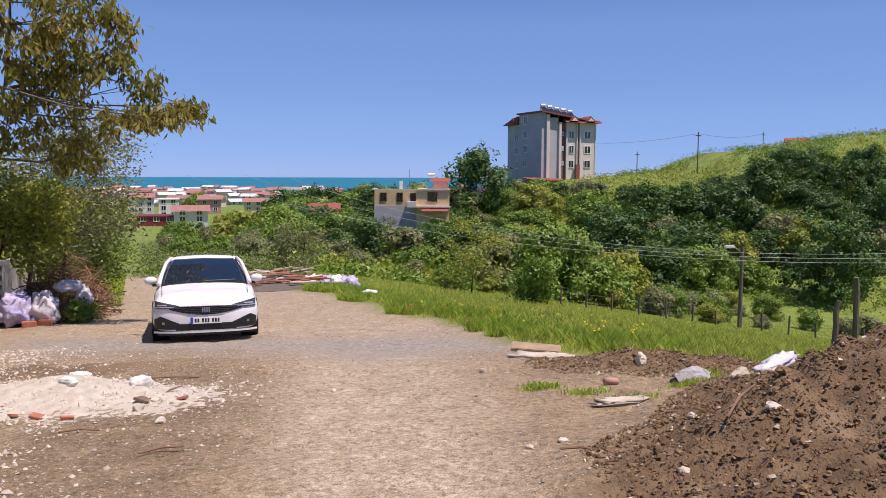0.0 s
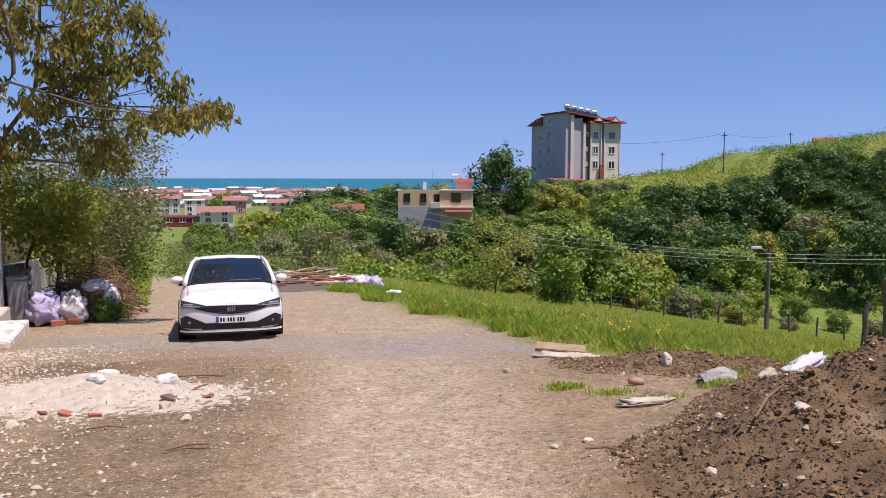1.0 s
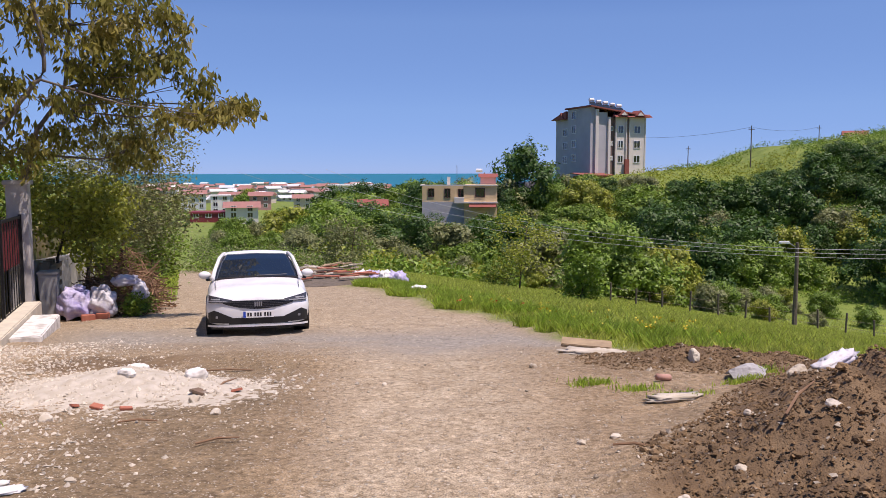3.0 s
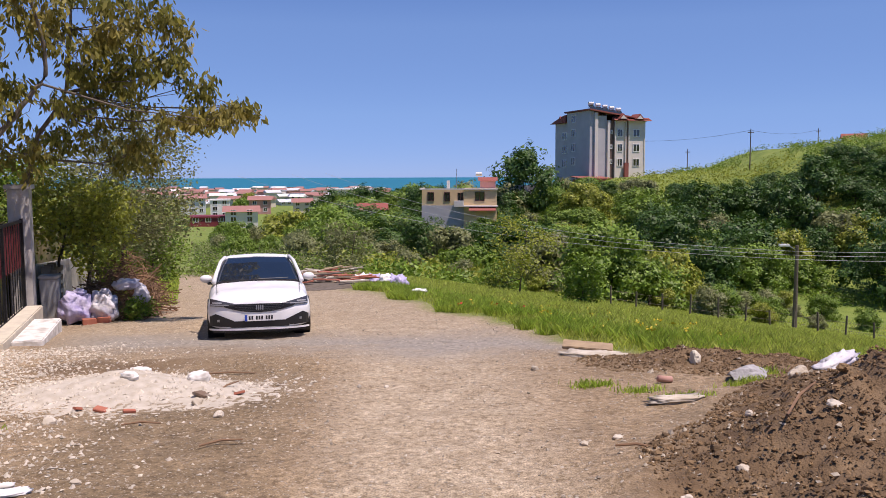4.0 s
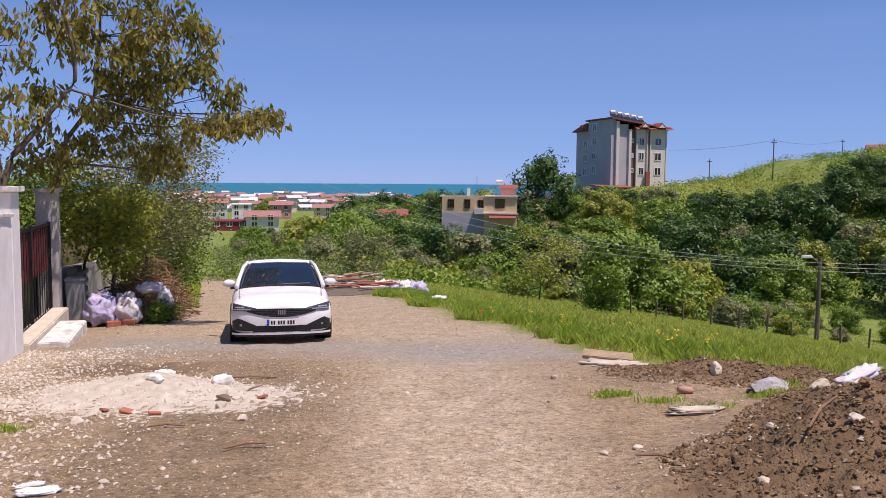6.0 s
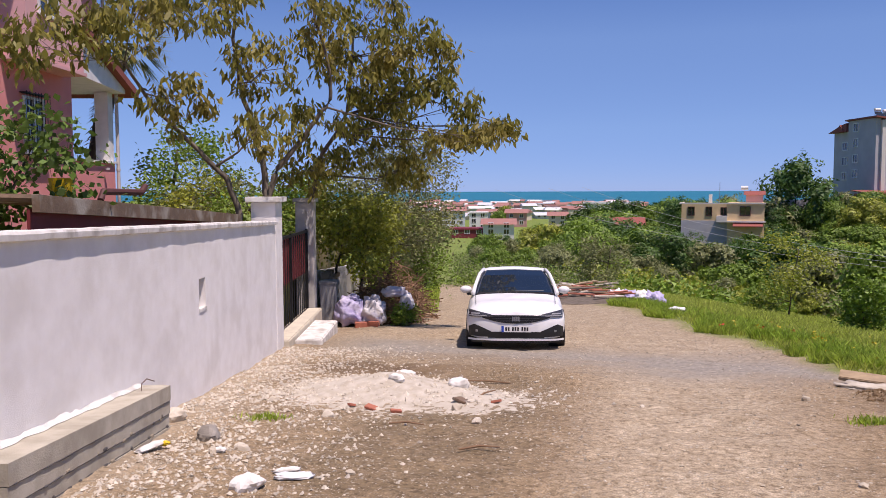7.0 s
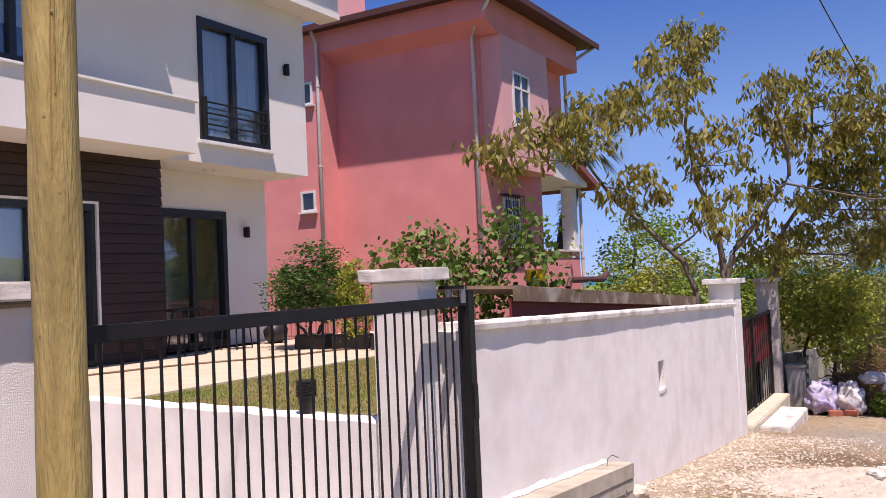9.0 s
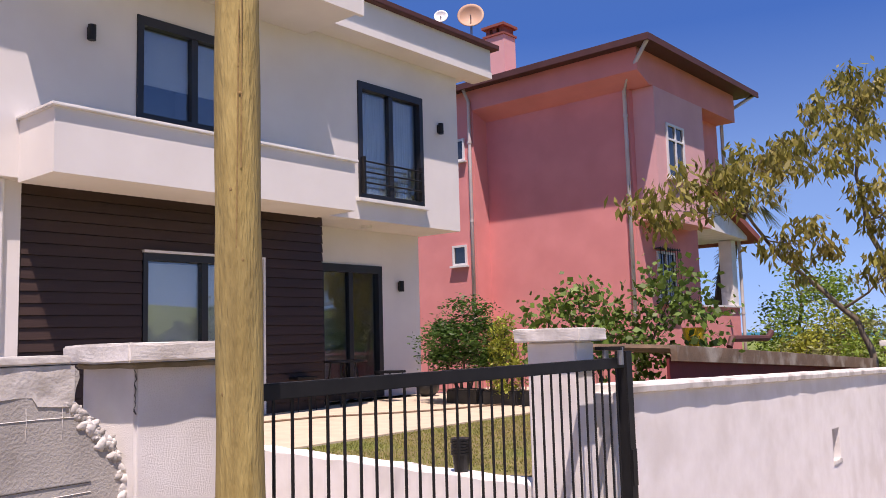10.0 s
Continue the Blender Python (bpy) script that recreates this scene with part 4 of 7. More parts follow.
def lerp_table(table, v):
    for (a, *p), (b, *q) in zip(table, table[1:]):
        if v <= b:
            t = (v - a) / (b - a)
            t = t * t * (3 - 2 * t) * 0.4 + t * 0.6
            return [x + (y - x) * t for x, y in zip(p, q)]
    return table[-1][1:]


def build_car():
    c = thing("car", "white compact saloon car parked on the dirt lane", "car", (0, 0, 0), CAR)
    # y: half width, bottom, shoulder, deck
    table = [(0.0, 0.893, 0.19, 0.6, 0.68), (0.5, 0.893, 0.2, 0.72, 0.84), (1.25, 0.895, 0.24, 0.88, 0.99), (2.5, 0.893, 0.25, 0.92, 0.99), (3.7, 0.885, 0.25, 0.95, 1.02), (4.3, 0.84, 0.3, 0.97, 1.06), (4.52, 0.72, 0.38, 0.85, 0.98)]
    rings = []
    for i in range(58):
        t = i / 57
        y = 4.52 * (t ** 1.5)
        w, zb, zs, zt = lerp_table(table, y)
        k = (1 - max(0.0, 1 - y / 0.5) ** 2.6) ** (1 / 2.6)
        w *= max(k, 0.02)
        ring = []
        for fx, z in ((-0.0, zb), (-0.8, zb), (-0.95, zb + 0.05), (-0.99, zb + 0.16), (-1, 0.5), (-0.985, zs - 0.08), (-0.95, zs), (-0.86, zt - 0.03), (-0.7, zt), (-0.35, zt + 0.025), (0, zt + 0.03)):
            ring.append((fx * w, y + (lean_back(z) if y < 1.0 else lean_back(z) * max(0, 1 - (y - 1.0) / 0.4)) * (1 if y < 1.4 else 0), z))
        rings.append(ring + [(-x, yy, z) for x, yy, z in ring[-2::-1]])
    body = part("body", loft(rings), CAR_WHITE, c, smooth=True)
    # wheel arches and wheels
    for y in (0.86, 3.5):
        for s in (-1, 1):
            part("wheel_arch", tube([(s * 0.62, y, 0.33), (s * 0.9, y, 0.33)], 0.36, 24), PLASTIC_BLACK, c)
            wh = part("wheel", tube([(s * 0.7, y, 0.31), (s * 0.72, y, 0.31), (s * 0.88, y, 0.31), (s * 0.905, y, 0.31)], [0.28, 0.315, 0.315, 0.28], 28), RUBBER, c, "black tyre")
            part("rim", tube([(s * 0.9, y, 0.31), (s * 0.912, y, 0.31)], [0.2, 0.18], 20), RIM, wh)
    # cabin: glass body under a white roof and pillars
    cab = [(1.2, 0.76, 0.99), (1.35, 0.75, 1.07), (1.75, 0.66, 1.3), (2.0, 0.6, 1.405), (2.3, 0.585, 1.435), (3.0, 0.58, 1.43), (3.35, 0.6, 1.38), (3.8, 0.7, 1.15), (4.05, 0.72, 1.03)]
    rings = []
    for y, w, z in cab:
        belt = 0.93
        wb = 0.8 if 1.2 < y < 3.9 else w
        rings.append([(-wb, y, belt), (-(wb * 0.4 + w * 0.6), y, belt + (z - belt) * 0.6), (-w, y, z - 0.03), (-w * 0.9, y, z), (0, y, z + 0.02), (w * 0.9, y, z), (w, y, z - 0.03), (wb * 0.4 + w * 0.6, y, belt + (z - belt) * 0.6), (wb, y, belt)])
    part("glazing", loft(rings), CAR_GLASS, c, "dark tinted windscreen and side windows")
    roof = []
    for y, w, z in cab[3:7]:
        roof.append([(-w - 0.03, y, z - 0.06), (-w - 0.012, y, z - 0.005), (-w * 0.88, y, z + 0.016), (-w * 0.4, y, z + 0.034), (0, y, z + 0.04), (w * 0.4, y, z + 0.034), (w * 0.88, y, z + 0.016), (w + 0.012, y, z - 0.005), (w + 0.03, y, z - 0.06)])
    part("roof", loft(roof), CAR_WHITE, c, smooth=True)
    for s in (-1, 1):
        part("pillar", tube([(s * 0.8, 1.16, 0.97), (s * 0.755, 1.45, 1.14), (s * 0.69, 1.8, 1.33), (s * 0.615, 2.02, 1.415)], [0.045, 0.036, 0.034, 0.036], 8), CAR_WHITE, c, smooth=True)
        part("pillar", tube([(s * 0.62, 3.3, 1.39), (s * 0.72, 3.75, 1.18), (s * 0.78, 4.0, 1.02)], [0.05, 0.07, 0.09], 8), CAR_WHITE, c, smooth=True)
        mi = bmesh.new()
        bmesh.ops.create_uvsphere(mi, u_segments=20, v_segments=12, radius=1)
        mi.transform(Matrix.Translation((s * 0.95, 1.5, 1.03)) @ Matrix.Diagonal((0.115, 0.07, 0.075, 1)))
        m = part("mirror", mi, CAR_WHITE, c, "white door mirror", True)
        part("mirror_foot", box(min(s * 0.8, s * 0.93), max(s * 0.8, s * 0.93), 1.47, 1.53, 0.92, 0.97, 0.01), PLASTIC_BLACK, m)
        # headlight: slim dark housing with a clear lens
        xs = [s * (0.44 + 0.4 * i / 10) for i in range(11)]
        hl = part("headlight", front_strip(xs, lambda x: 0.6 + 0.0 * x, lambda x: 0.645 + 0.085 * (abs(x) - 0.44) / 0.4, 0.012), LAMP, c, "slim dark headlight")
        part("lens_strip", front_strip(xs[2:], lambda x: 0.612, lambda x: 0.625 + 0.02 * (abs(x) - 0.44), 0.018), LAMP_GREY, hl)
        part("daylight_strip", front_strip(xs[5:10], lambda x: 0.645, lambda x: 0.668, 0.018), LAMP_GREY, hl)
        xs = [s * (0.44 + 0.41 * i / 8) for i in range(9)]
        fg2 = part("side_intake", front_strip(xs, lambda x: 0.245 + 0.05 * max(0, abs(x) - 0.6), lambda x: 0.345 + 0.125 * min(1, (abs(x) - 0.44) / 0.3) - 0.05 * max(0, (abs(x) - 0.74) / 0.11), 0.01), PLASTIC_BLACK, c, "black side air intake")
        part("fog_lamp", front_strip([s * 0.68, s * 0.7, s * 0.72], lambda x: 0.33, lambda x: 0.37, 0.016), RIM, fg2)
        part("wiper", tube([(s * 0.1 - 0.1, 1.15, 1.015), (s * 0.1 + 0.45 * (s > 0) - 0.5 * (s < 0), 1.19, 1.025)], 0.008, 5), PLASTIC_BLACK, c)
    xs = [-0.6 + i * 0.06 for i in range(21)]
    gr = part("grille", front_strip(xs, lambda x: 0.485 + 0.1 * (abs(x) / 0.6) ** 2, lambda x: 0.635 - 0.01 * abs(x), 0.01), PLASTIC_BLACK, c, "black slatted grille")
    for z in (0.51, 0.54, 0.57, 0.6, 0.625):
        part("slat", front_strip([x for x in xs if abs(x) < 0.28 + (z - 0.485) * 2.2], lambda x: z, lambda x: z + 0.01, 0.018), RIM_DARK, gr)
    for dx in (-0.055, -0.02, 0.015, 0.05):
        part("badge_bar", box(dx - 0.011, dx + 0.011, nose(0) - 0.04, nose(0) - 0.012, 0.53, 0.61), RIM, gr, "chrome badge bar")
    xs = [-0.5 + i * 0.05 for i in range(21)]
    part("lower_intake", front_strip(xs, lambda x: 0.225, lambda x: 0.345 - 0.02 * abs(x), 0.01), PLASTIC_BLACK, c, "black lower air intake")
    part("lip", front_strip([-0.86 + i * 0.0956 for i in range(19)], lambda x: 0.18, lambda x: 0.21, 0.02), CAR_WHITE, c)
    part("chin", front_strip([-0.8 + i * 0.08 for i in range(21)], lambda x: 0.14, lambda x: 0.178, -0.02), PLASTIC_BLACK, c)
    pl = part("number_plate", box(-0.26, 0.26, -0.032, -0.018, 0.335, 0.45, 0.004), TRIM_WHITE, c, "white number plate")
    part("plate_band", box(-0.258, -0.215, -0.036, -0.0325, 0.338, 0.447), BLUE, pl)
    for x0 in (-0.19, -0.145, -0.07, -0.025, 0.02, 0.095, 0.14, 0.185):
        part("plate_bar", box(x0, x0 + 0.03, -0.0355, -0.0325, 0.36, 0.425), PLASTIC_BLACK, pl)
    part("dashboard", box(-0.65, 0.65, 1.5, 1.8, 0.96, 1.03, 0.02), PLASTIC_BLACK, c)
    for q in (-1, 1):
        part("bonnet_seam", tube([(q * 0.72, 0.45, 0.815), (q * 0.75, 1.1, 0.945)], 0.004, 4), PLASTIC_BLACK, c)
    return c


CAR_GLASS = glass("car_glass", (0.012, 0.02, 0.035))
LAMP = glass("lamp_glass", (0.06, 0.06, 0.065), 0.1)
LAMP_GREY = mat("lamp_reflector", (0.3, 0.3, 0.31), rough=0.3, bump=0)
RIM_DARK = mat("dark_chrome", (0.05, 0.05, 0.055), rough=0.3, bump=0)
BLUE = mat("blue", (0.01, 0.06, 0.4), rough=0.5, bump=0)
build_car()

# ---- utility pole ----
pl = thing("utility_pole", "new yellowish pine utility pole", "pole", (0.42, -3.52, -2.05))
pts, rr = [], []
for i in range(40):
    q = i / 39
    pts.append((0.45 + 0.012 * math.sin(q * 9), -3.478 + 0.06 * q + 0.008 * math.sin(q * 14), -2.3 + q * 10))
    rr.append(0.0895 - 0.014 * q + 0.0025 * math.sin(i * 2.1))
part("shaft", tube(pts, rr, 20), POLE_WOOD, pl, smooth=True)
KNOT = mat("knot", (0.22, 0.145, 0.055), (0.3, 0.2, 0.075), 30, 0.9, 0.5)
for a, z, r in ((-0.9, 0.33, 0.022), (-0.5, 0.36, 0.02), (-1.1, 0.1, 0.024), (-0.6, 0.98, 0.012), (-0.3, -0.35, 0.014), (-1.2, 1.4, 0.016), (-1.4, -0.12, 0.018), (-0.8, -0.62, 0.02), (-1.0, 0.62, 0.016), (-1.3, 0.8, 0.013), (-0.7, 1.75, 0.018), (-0.4, 0.1, 0.012)):
    s = bmesh.new()
    bmesh.ops.create_uvsphere(s, u_segments=10, v_segments=6, radius=1)
    cx, cy = 0.458 + 0.081 * math.cos(a), -3.462 + 0.081 * math.sin(a)
    s.transform(Matrix.Translation((cx, cy, z)) @ Euler((0, 0, a)).to_matrix().to_4x4() @ Matrix.Diagonal((0.0075, r * 0.55, r * 0.8, 1)))
    part("knot", s, KNOT, pl, smooth=True)
for a, z0, z1 in ((-0.75, 0.4, 1.3), (-0.95, -0.6, 0.05), (-0.55, 0.7, 2.2)):
    part("drying_crack", tube([(0.458 + 0.085 * math.cos(a + 0.02 * i), -3.462 + 0.085 * math.sin(a + 0.02 * i), z0 + (z1 - z0) * i / 6) for i in range(7)], 0.0035, 4), KNOT, pl)


# ---- things in the yard ----
def pot_stack(x, y, z):
    p = thing("flowerpot_stack", "stack of black plastic flowerpots on the lawn", "flowerpots", (x, y, z))
    for i in range(6):
        o = 0.022 * i
        part("pot", tube([(x, y, z + o), (x, y, z + 0.13 + o), (x, y, z + 0.13 + o), (x, y, z + 0.144 + o), (x, y, z + 0.144 + o)], [0.055, 0.07, 0.08, 0.081, 0.068], 18), PLASTIC_BLACK, p)


pot_stack(-1.17, -0.23, -0.972)
tb = thing("patio_table", "small dark metal patio table by the glass door", "table", (-7.3, 4.2, -1.0))
part("tabletop", tube([(-7.3, 4.2, -0.3), (-7.3, 4.2, -0.27)], 0.4, 20), BLACK_METAL, tb)
for a in range(4):
    part("leg", tube([(-7.3 + 0.3 * math.cos(a * 1.57 + 0.7), 4.2 + 0.3 * math.sin(a * 1.57 + 0.7), -1.0), (-7.3 + 0.2 * math.cos(a * 1.57 + 0.7), 4.2 + 0.2 * math.sin(a * 1.57 + 0.7), -0.3)], 0.014, 6), BLACK_METAL, tb)
for cx, cy in ((-7.2, 3.2), (-7.1, 5.1)):
    s = thing("patio_stool", "black metal stool on the terrace", "stool", (cx, cy, -1.0), group="patio stools")
    part("seat", box(cx - 0.2, cx + 0.2, cy - 0.2, cy + 0.2, -0.52, -0.48, 0.01), BLACK_METAL, s)
    for a, b in ((-1, -1), (-1, 1), (1, -1), (1, 1)):
        part("leg", tube([(cx + a * 0.18, cy + b * 0.18, -1.0), (cx + a * 0.15, cy + b * 0.15, -0.52)], 0.012, 6), BLACK_METAL, s)
bm = bmesh.new()
bmesh.ops.create_uvsphere(bm, u_segments=16, v_segments=10, radius=1)
for v in bm.verts:
    v.co *= 1 + 0.15 * noise.noise(v.co * 2)
bm.transform(Matrix.Translation((-7.3, 6.3, -0.82)) @ Matrix.Diagonal((0.2, 0.24, 0.2, 1)))
solo("rubbish_bag", bm, PLASTIC_BLACK, "full black bag on the terrace", "bag", base=(-7.3, 6.3, -1.0), smooth=True)
bh = thing("garden_hose", "brown hose lying on the terrace", "hose", (-5, 2.5, -1))
part("hose", tube([(-6.6 + 0.35 * i * 0.5 + 0.1 * math.sin(i), 0.6 + i * 0.42, -0.985) for i in range(13)], 0.014, 6), mat("hose", (0.2, 0.13, 0.08), rough=0.6), bh)
# neighbours' fence behind the shrubs
fe = thing("fence", "low pinkish metal fence behind the flower bed", "fence", (-4.8, 7.0, -1.0))
FENCE = mat("pink_fence", (0.4, 0.17, 0.16), rough=0.7)
part("rail", merge(box(-7.9, -3.2, 6.98, 7.01, -0.25, -0.22), box(-7.9, -3.2, 6.98, 7.01, -0.95, -0.92)), FENCE, fe)
for i in range(40):
    part("bar", box(-7.9 + i * 0.12, -7.88 + i * 0.12, 6.98, 7.0, -0.95, -0.15), FENCE, fe)
for i in range(3):
    bx0 = -5.9 + i * 0.75
    pz = thing("flower_trough", "dark plastic flower trough at the lawn's end", "planter", (bx0 + 0.3, 5.3, -1.02), group="flower troughs")
    part("trough", box(bx0, bx0 + 0.65, 5.15, 5.45, -1.02, -0.78, 0.02), PLASTIC_BLACK, pz)
    part("soil", box(bx0 + 0.03, bx0 + 0.62, 5.18, 5.42, -0.779, -0.77), OLD_TILE, pz)
YELLOW = mat("yellow_plastic", (0.75, 0.5, 0.01), rough=0.45, bump=0.05)
solo("yellow_bucket", tube([(-2.0, 6.0, -0.17), (-2.0, 6.0, 0.1)], [0.12, 0.16], 16), YELLOW, "yellow plastic bucket on the shed roof", "bucket", base=(-2.0, 6.0, -0.17))


# ---- clutter past the far gate ----
def blob(sx, sy, sz, seed, crumple=0.18, freq=2.2, seg=22):
    bm = bmesh.new()
    bmesh.ops.create_uvsphere(bm, u_segments=seg, v_segments=seg // 2 + 3, radius=1)
    o = Vector((seed * 3.1, seed * 1.7, 0))
    for v in bm.verts:
        c = v.co.copy()
        c.z = max(c.z, -0.62)
        for a in range(2):
            c[a] = math.copysign(abs(c[a]) ** 0.75, c[a])
        c *= 1 + crumple * noise.noise(v.co * freq + o) + 0.5 * crumple * abs(noise.noise(v.co * freq * 3 + o))
        v.co = Vector((c.x * sx, c.y * sy, c.z * sz))
    return bm


SACK_LILAC = mat("lilac_sack", (0.36, 0.32, 0.55), (0.62, 0.58, 0.68), 3, 0.7, 0.7, 14, c=(0.2, 0.15, 0.42), cscale=2.5, cw=0.8, dist=0.03)
SACK_WHITE = mat("white_sack", (0.68, 0.66, 0.66), (0.5, 0.48, 0.5), 4, 0.7, 0.7, 14, c=(0.42, 0.4, 0.55), cscale=3, cw=0.6, dist=0.03)


def sack(x, y, z, sx, sy, sz, m, seed, label, neck=True):
    bm = blob(sx, sy, sz, seed, 0.34, 2.6, 30)
    bm.transform(Matrix.Translation((x, y, z + 0.62 * sz)))
    t = thing("sack", label, "sack", (x, y, z), group="sacks by the wall")
    part("bag", bm, m, t, smooth=True)
    if not neck:
        return
    nk = blob(sx * 0.35, sy * 0.35, sz * 0.22, seed + 5, 0.35)
    nk.transform(Matrix.Translation((x + 0.05, y, z + 1.68 * sz)))
    part("tied_neck", nk, m, t, smooth=True)


gz = slope_z(14.5)
sack(0.72, 15.3, gz + 0.02, 0.36, 0.42, 0.36, SACK_LILAC, 1, "full lilac woven plastic sack on the ground")
sack(1.25, 15.2, gz + 0.02, 0.28, 0.3, 0.36, SACK_WHITE, 2, "full white woven plastic sack on the ground")
sack(1.75, 15.6, gz + 0.62, 0.3, 0.22, 0.14, SACK_WHITE, 3, "torn white plastic sack on the brush heap", False)
sack(2.05, 15.55, gz + 0.3, 0.17, 0.15, 0.22, SACK_WHITE, 4, "crumpled white plastic sack hanging from the heap", False)
bn = thing("waste_bin", "grey plastic waste bin by the gate pillar", "bin", (0.15, 15.6, gz))
GREY_PLASTIC = mat("grey_plastic", (0.3, 0.31, 0.31), (0.24, 0.25, 0.25), 5, 0.6, 0.2, 40, c=(0.4, 0.38, 0.35), cscale=2)
bm = bmesh.new()
lo = [(-0.2, -0.22), (0.2, -0.22), (0.2, 0.22), (-0.2, 0.22)]
vl = [bm.verts.new((0.15 + x * 0.85, 15.5 + y * 0.85, gz)) for x, y in lo]
vh = [bm.verts.new((0.15 + x, 15.5 + y, gz + 0.95)) for x, y in lo]
for i in range(4):
    bm.faces.new((vl[i], vl[(i + 1) % 4], vh[(i + 1) % 4], vh[i]))
bm.faces.new(vl[::-1])
bm.faces.new(vh)
bmesh.ops.bevel(bm, geom=bm.edges[:], offset=0.02, segments=2, affect="EDGES")
part("tub", bm, GREY_PLASTIC, bn)
part("lid", box(-0.07, 0.37, 15.26, 15.74, gz + 0.95, gz + 1.02, 0.02), GREY_PLASTIC, bn)
CAN_BLUE = mat("can_blue", (0.05, 0.16, 0.5), rough=0.5, bump=0)
ow = thing("wall_old", "old grey block wall half hidden by shrubs", "wall", (-0.2, 22, -4), kind="structure")
part("wall_body", prism([(15.14, gz - 0.6), (30, gz - 1.9), (30, gz + 0.2), (15.14, gz + 1.25)], -0.4, -0.2, "x"), PLASTER_OLD, ow)
bt = thing("plastic_can", "blue and white plastic can on the old wall", "can", (-0.3, 15.5, gz + 1.22))
part("can", tube([(-0.3, 15.5, gz + 1.22), (-0.3, 15.5, gz + 1.42), (-0.3, 15.5, gz + 1.5)], [0.09, 0.09, 0.05], 14), TRIM_WHITE, bt)
part("band", tube([(-0.3, 15.5, gz + 1.28), (-0.3, 15.5, gz + 1.36)], 0.092, 14), CAN_BLUE, bt, "blue label band")
RAW_WOOD = mat("raw_wood", (0.4, 0.29, 0.17), (0.28, 0.2, 0.12), 8, 0.85, 0.4, 30)
pa = thing("pallet", "broken wooden pallet leaning on the wall", "pallet", (0.4, 16.4, gz))
for i in range(5):
    part("slat", box(0.1 + 0.01 * i, 0.2 + 0.01 * i, 15.9, 17.0, gz + 0.1 + i * 0.22, gz + 0.2 + i * 0.22), RAW_WOOD, pa)
for i in range(3):
    part("bearer", box(-0.1, 0.1, 16 + i * 0.45, 16.08 + i * 0.45, gz, gz + 1.15), RAW_WOOD, pa)
BRICK = mat("brick", (0.42, 0.15, 0.09), (0.34, 0.11, 0.07), 9, 0.9, 0.4, 50)
for i, (x, y, rz) in enumerate(((1.0, 14.75, 12), (1.28, 14.9, -8))):
    solo("hollow_brick", box(-0.14, 0.14, -0.1, 0.1, 0, 0.13, 0.008, m=None), BRICK, "red hollow brick propping the sacks", "brick", fr=YARD @ pose(x, y, gz - 0.02, 0, 0, rz), group="bricks")
# brush heap: tangled dry sticks
DRY = mat("dry_sticks", (0.3, 0.18, 0.1), (0.19, 0.105, 0.06), 5, 0.95, 0.3, 30, random=0.4)
rg = random.Random(8)
bm = bmesh.new()
for i in range(1300):
    a, q = rg.uniform(0, math.tau), rg.random() ** 0.5
    p = Vector((1.6 + 1.05 * q * math.cos(a), 16.7 + 1.4 * q * math.sin(a), gz - 0.25 + rg.random() * 1.9 * (1 - 0.65 * q)))
    d = Vector((rg.gauss(0, 1), rg.gauss(0, 1), rg.gauss(0.1, 0.5))).normalized() * rg.uniform(0.25, 0.8)
    tube([p - d * 0.5, p + Vector((rg.gauss(0, 0.05), rg.gauss(0, 0.05), rg.gauss(0, 0.05))), p + d * 0.5], [0.012, 0.009, 0.003], 3, bm, False)
solo("brush_heap", bm, DRY, "tangled heap of dry brown brushwood", "brushwood", base=(1.55, 16.9, gz - 0.2), kind="stuff")


# ---- trees ----
def leaf_mesh(name, centres, per, spread, size, seed, droop=0.3, aspect=0.5, material=None, simple=False, hubs=None):
    """Many small folded leaves round the cluster centres, as one mesh."""
    rng = np.random.default_rng(seed)
    c = np.repeat(np.asarray(centres, float), per, 0)
    k = len(c)
    c = c + rng.normal(0, 1, (k, 3)) * spread * (1, 1, 0.75)
    d = rng.normal(0, 1, (k, 3))
    d[:, 2] = d[:, 2] * 0.5 - droop
    d /= np.linalg.norm(d, axis=1, keepdims=True)
    s = np.cross(d, rng.normal(0, 1, (k, 3)))
    s /= np.linalg.norm(s, axis=1, keepdims=True) + 1e-9
    ln = size * rng.uniform(0.6, 1.3, (k, 1))
    up = np.cross(s, d)
    if hubs is not None:
        # leaves of a dense crown lie like shingles, facing out of their lobe
        out = c - np.repeat(np.asarray(hubs, float), per, 0)
        out = out / (np.linalg.norm(out, axis=1, keepdims=True) + 1e-9) + rng.normal(0, 0.38, (k, 3)) + (0, 0, 0.25)
        out /= np.linalg.norm(out, axis=1, keepdims=True)
        d = np.cross(out, rng.normal(0, 1, (k, 3)))
        d /= np.linalg.norm(d, axis=1, keepdims=True) + 1e-9
        s = np.cross(out, d)
    if simple:
        v = np.stack([c + s * ln * aspect * 0.5, c - s * ln * aspect * 0.5, c + d * ln], 1).reshape(-1, 3)
        return quads(name, v, material, 3)
    v = np.stack([c, c + d * ln * 0.45 + s * ln * aspect * 0.5 + up * ln * 0.06, c + d * ln, c + d * ln * 0.45 - s * ln * aspect * 0.5 + up * ln * 0.06], 1).reshape(-1, 3)
    return quads(name, v, material)


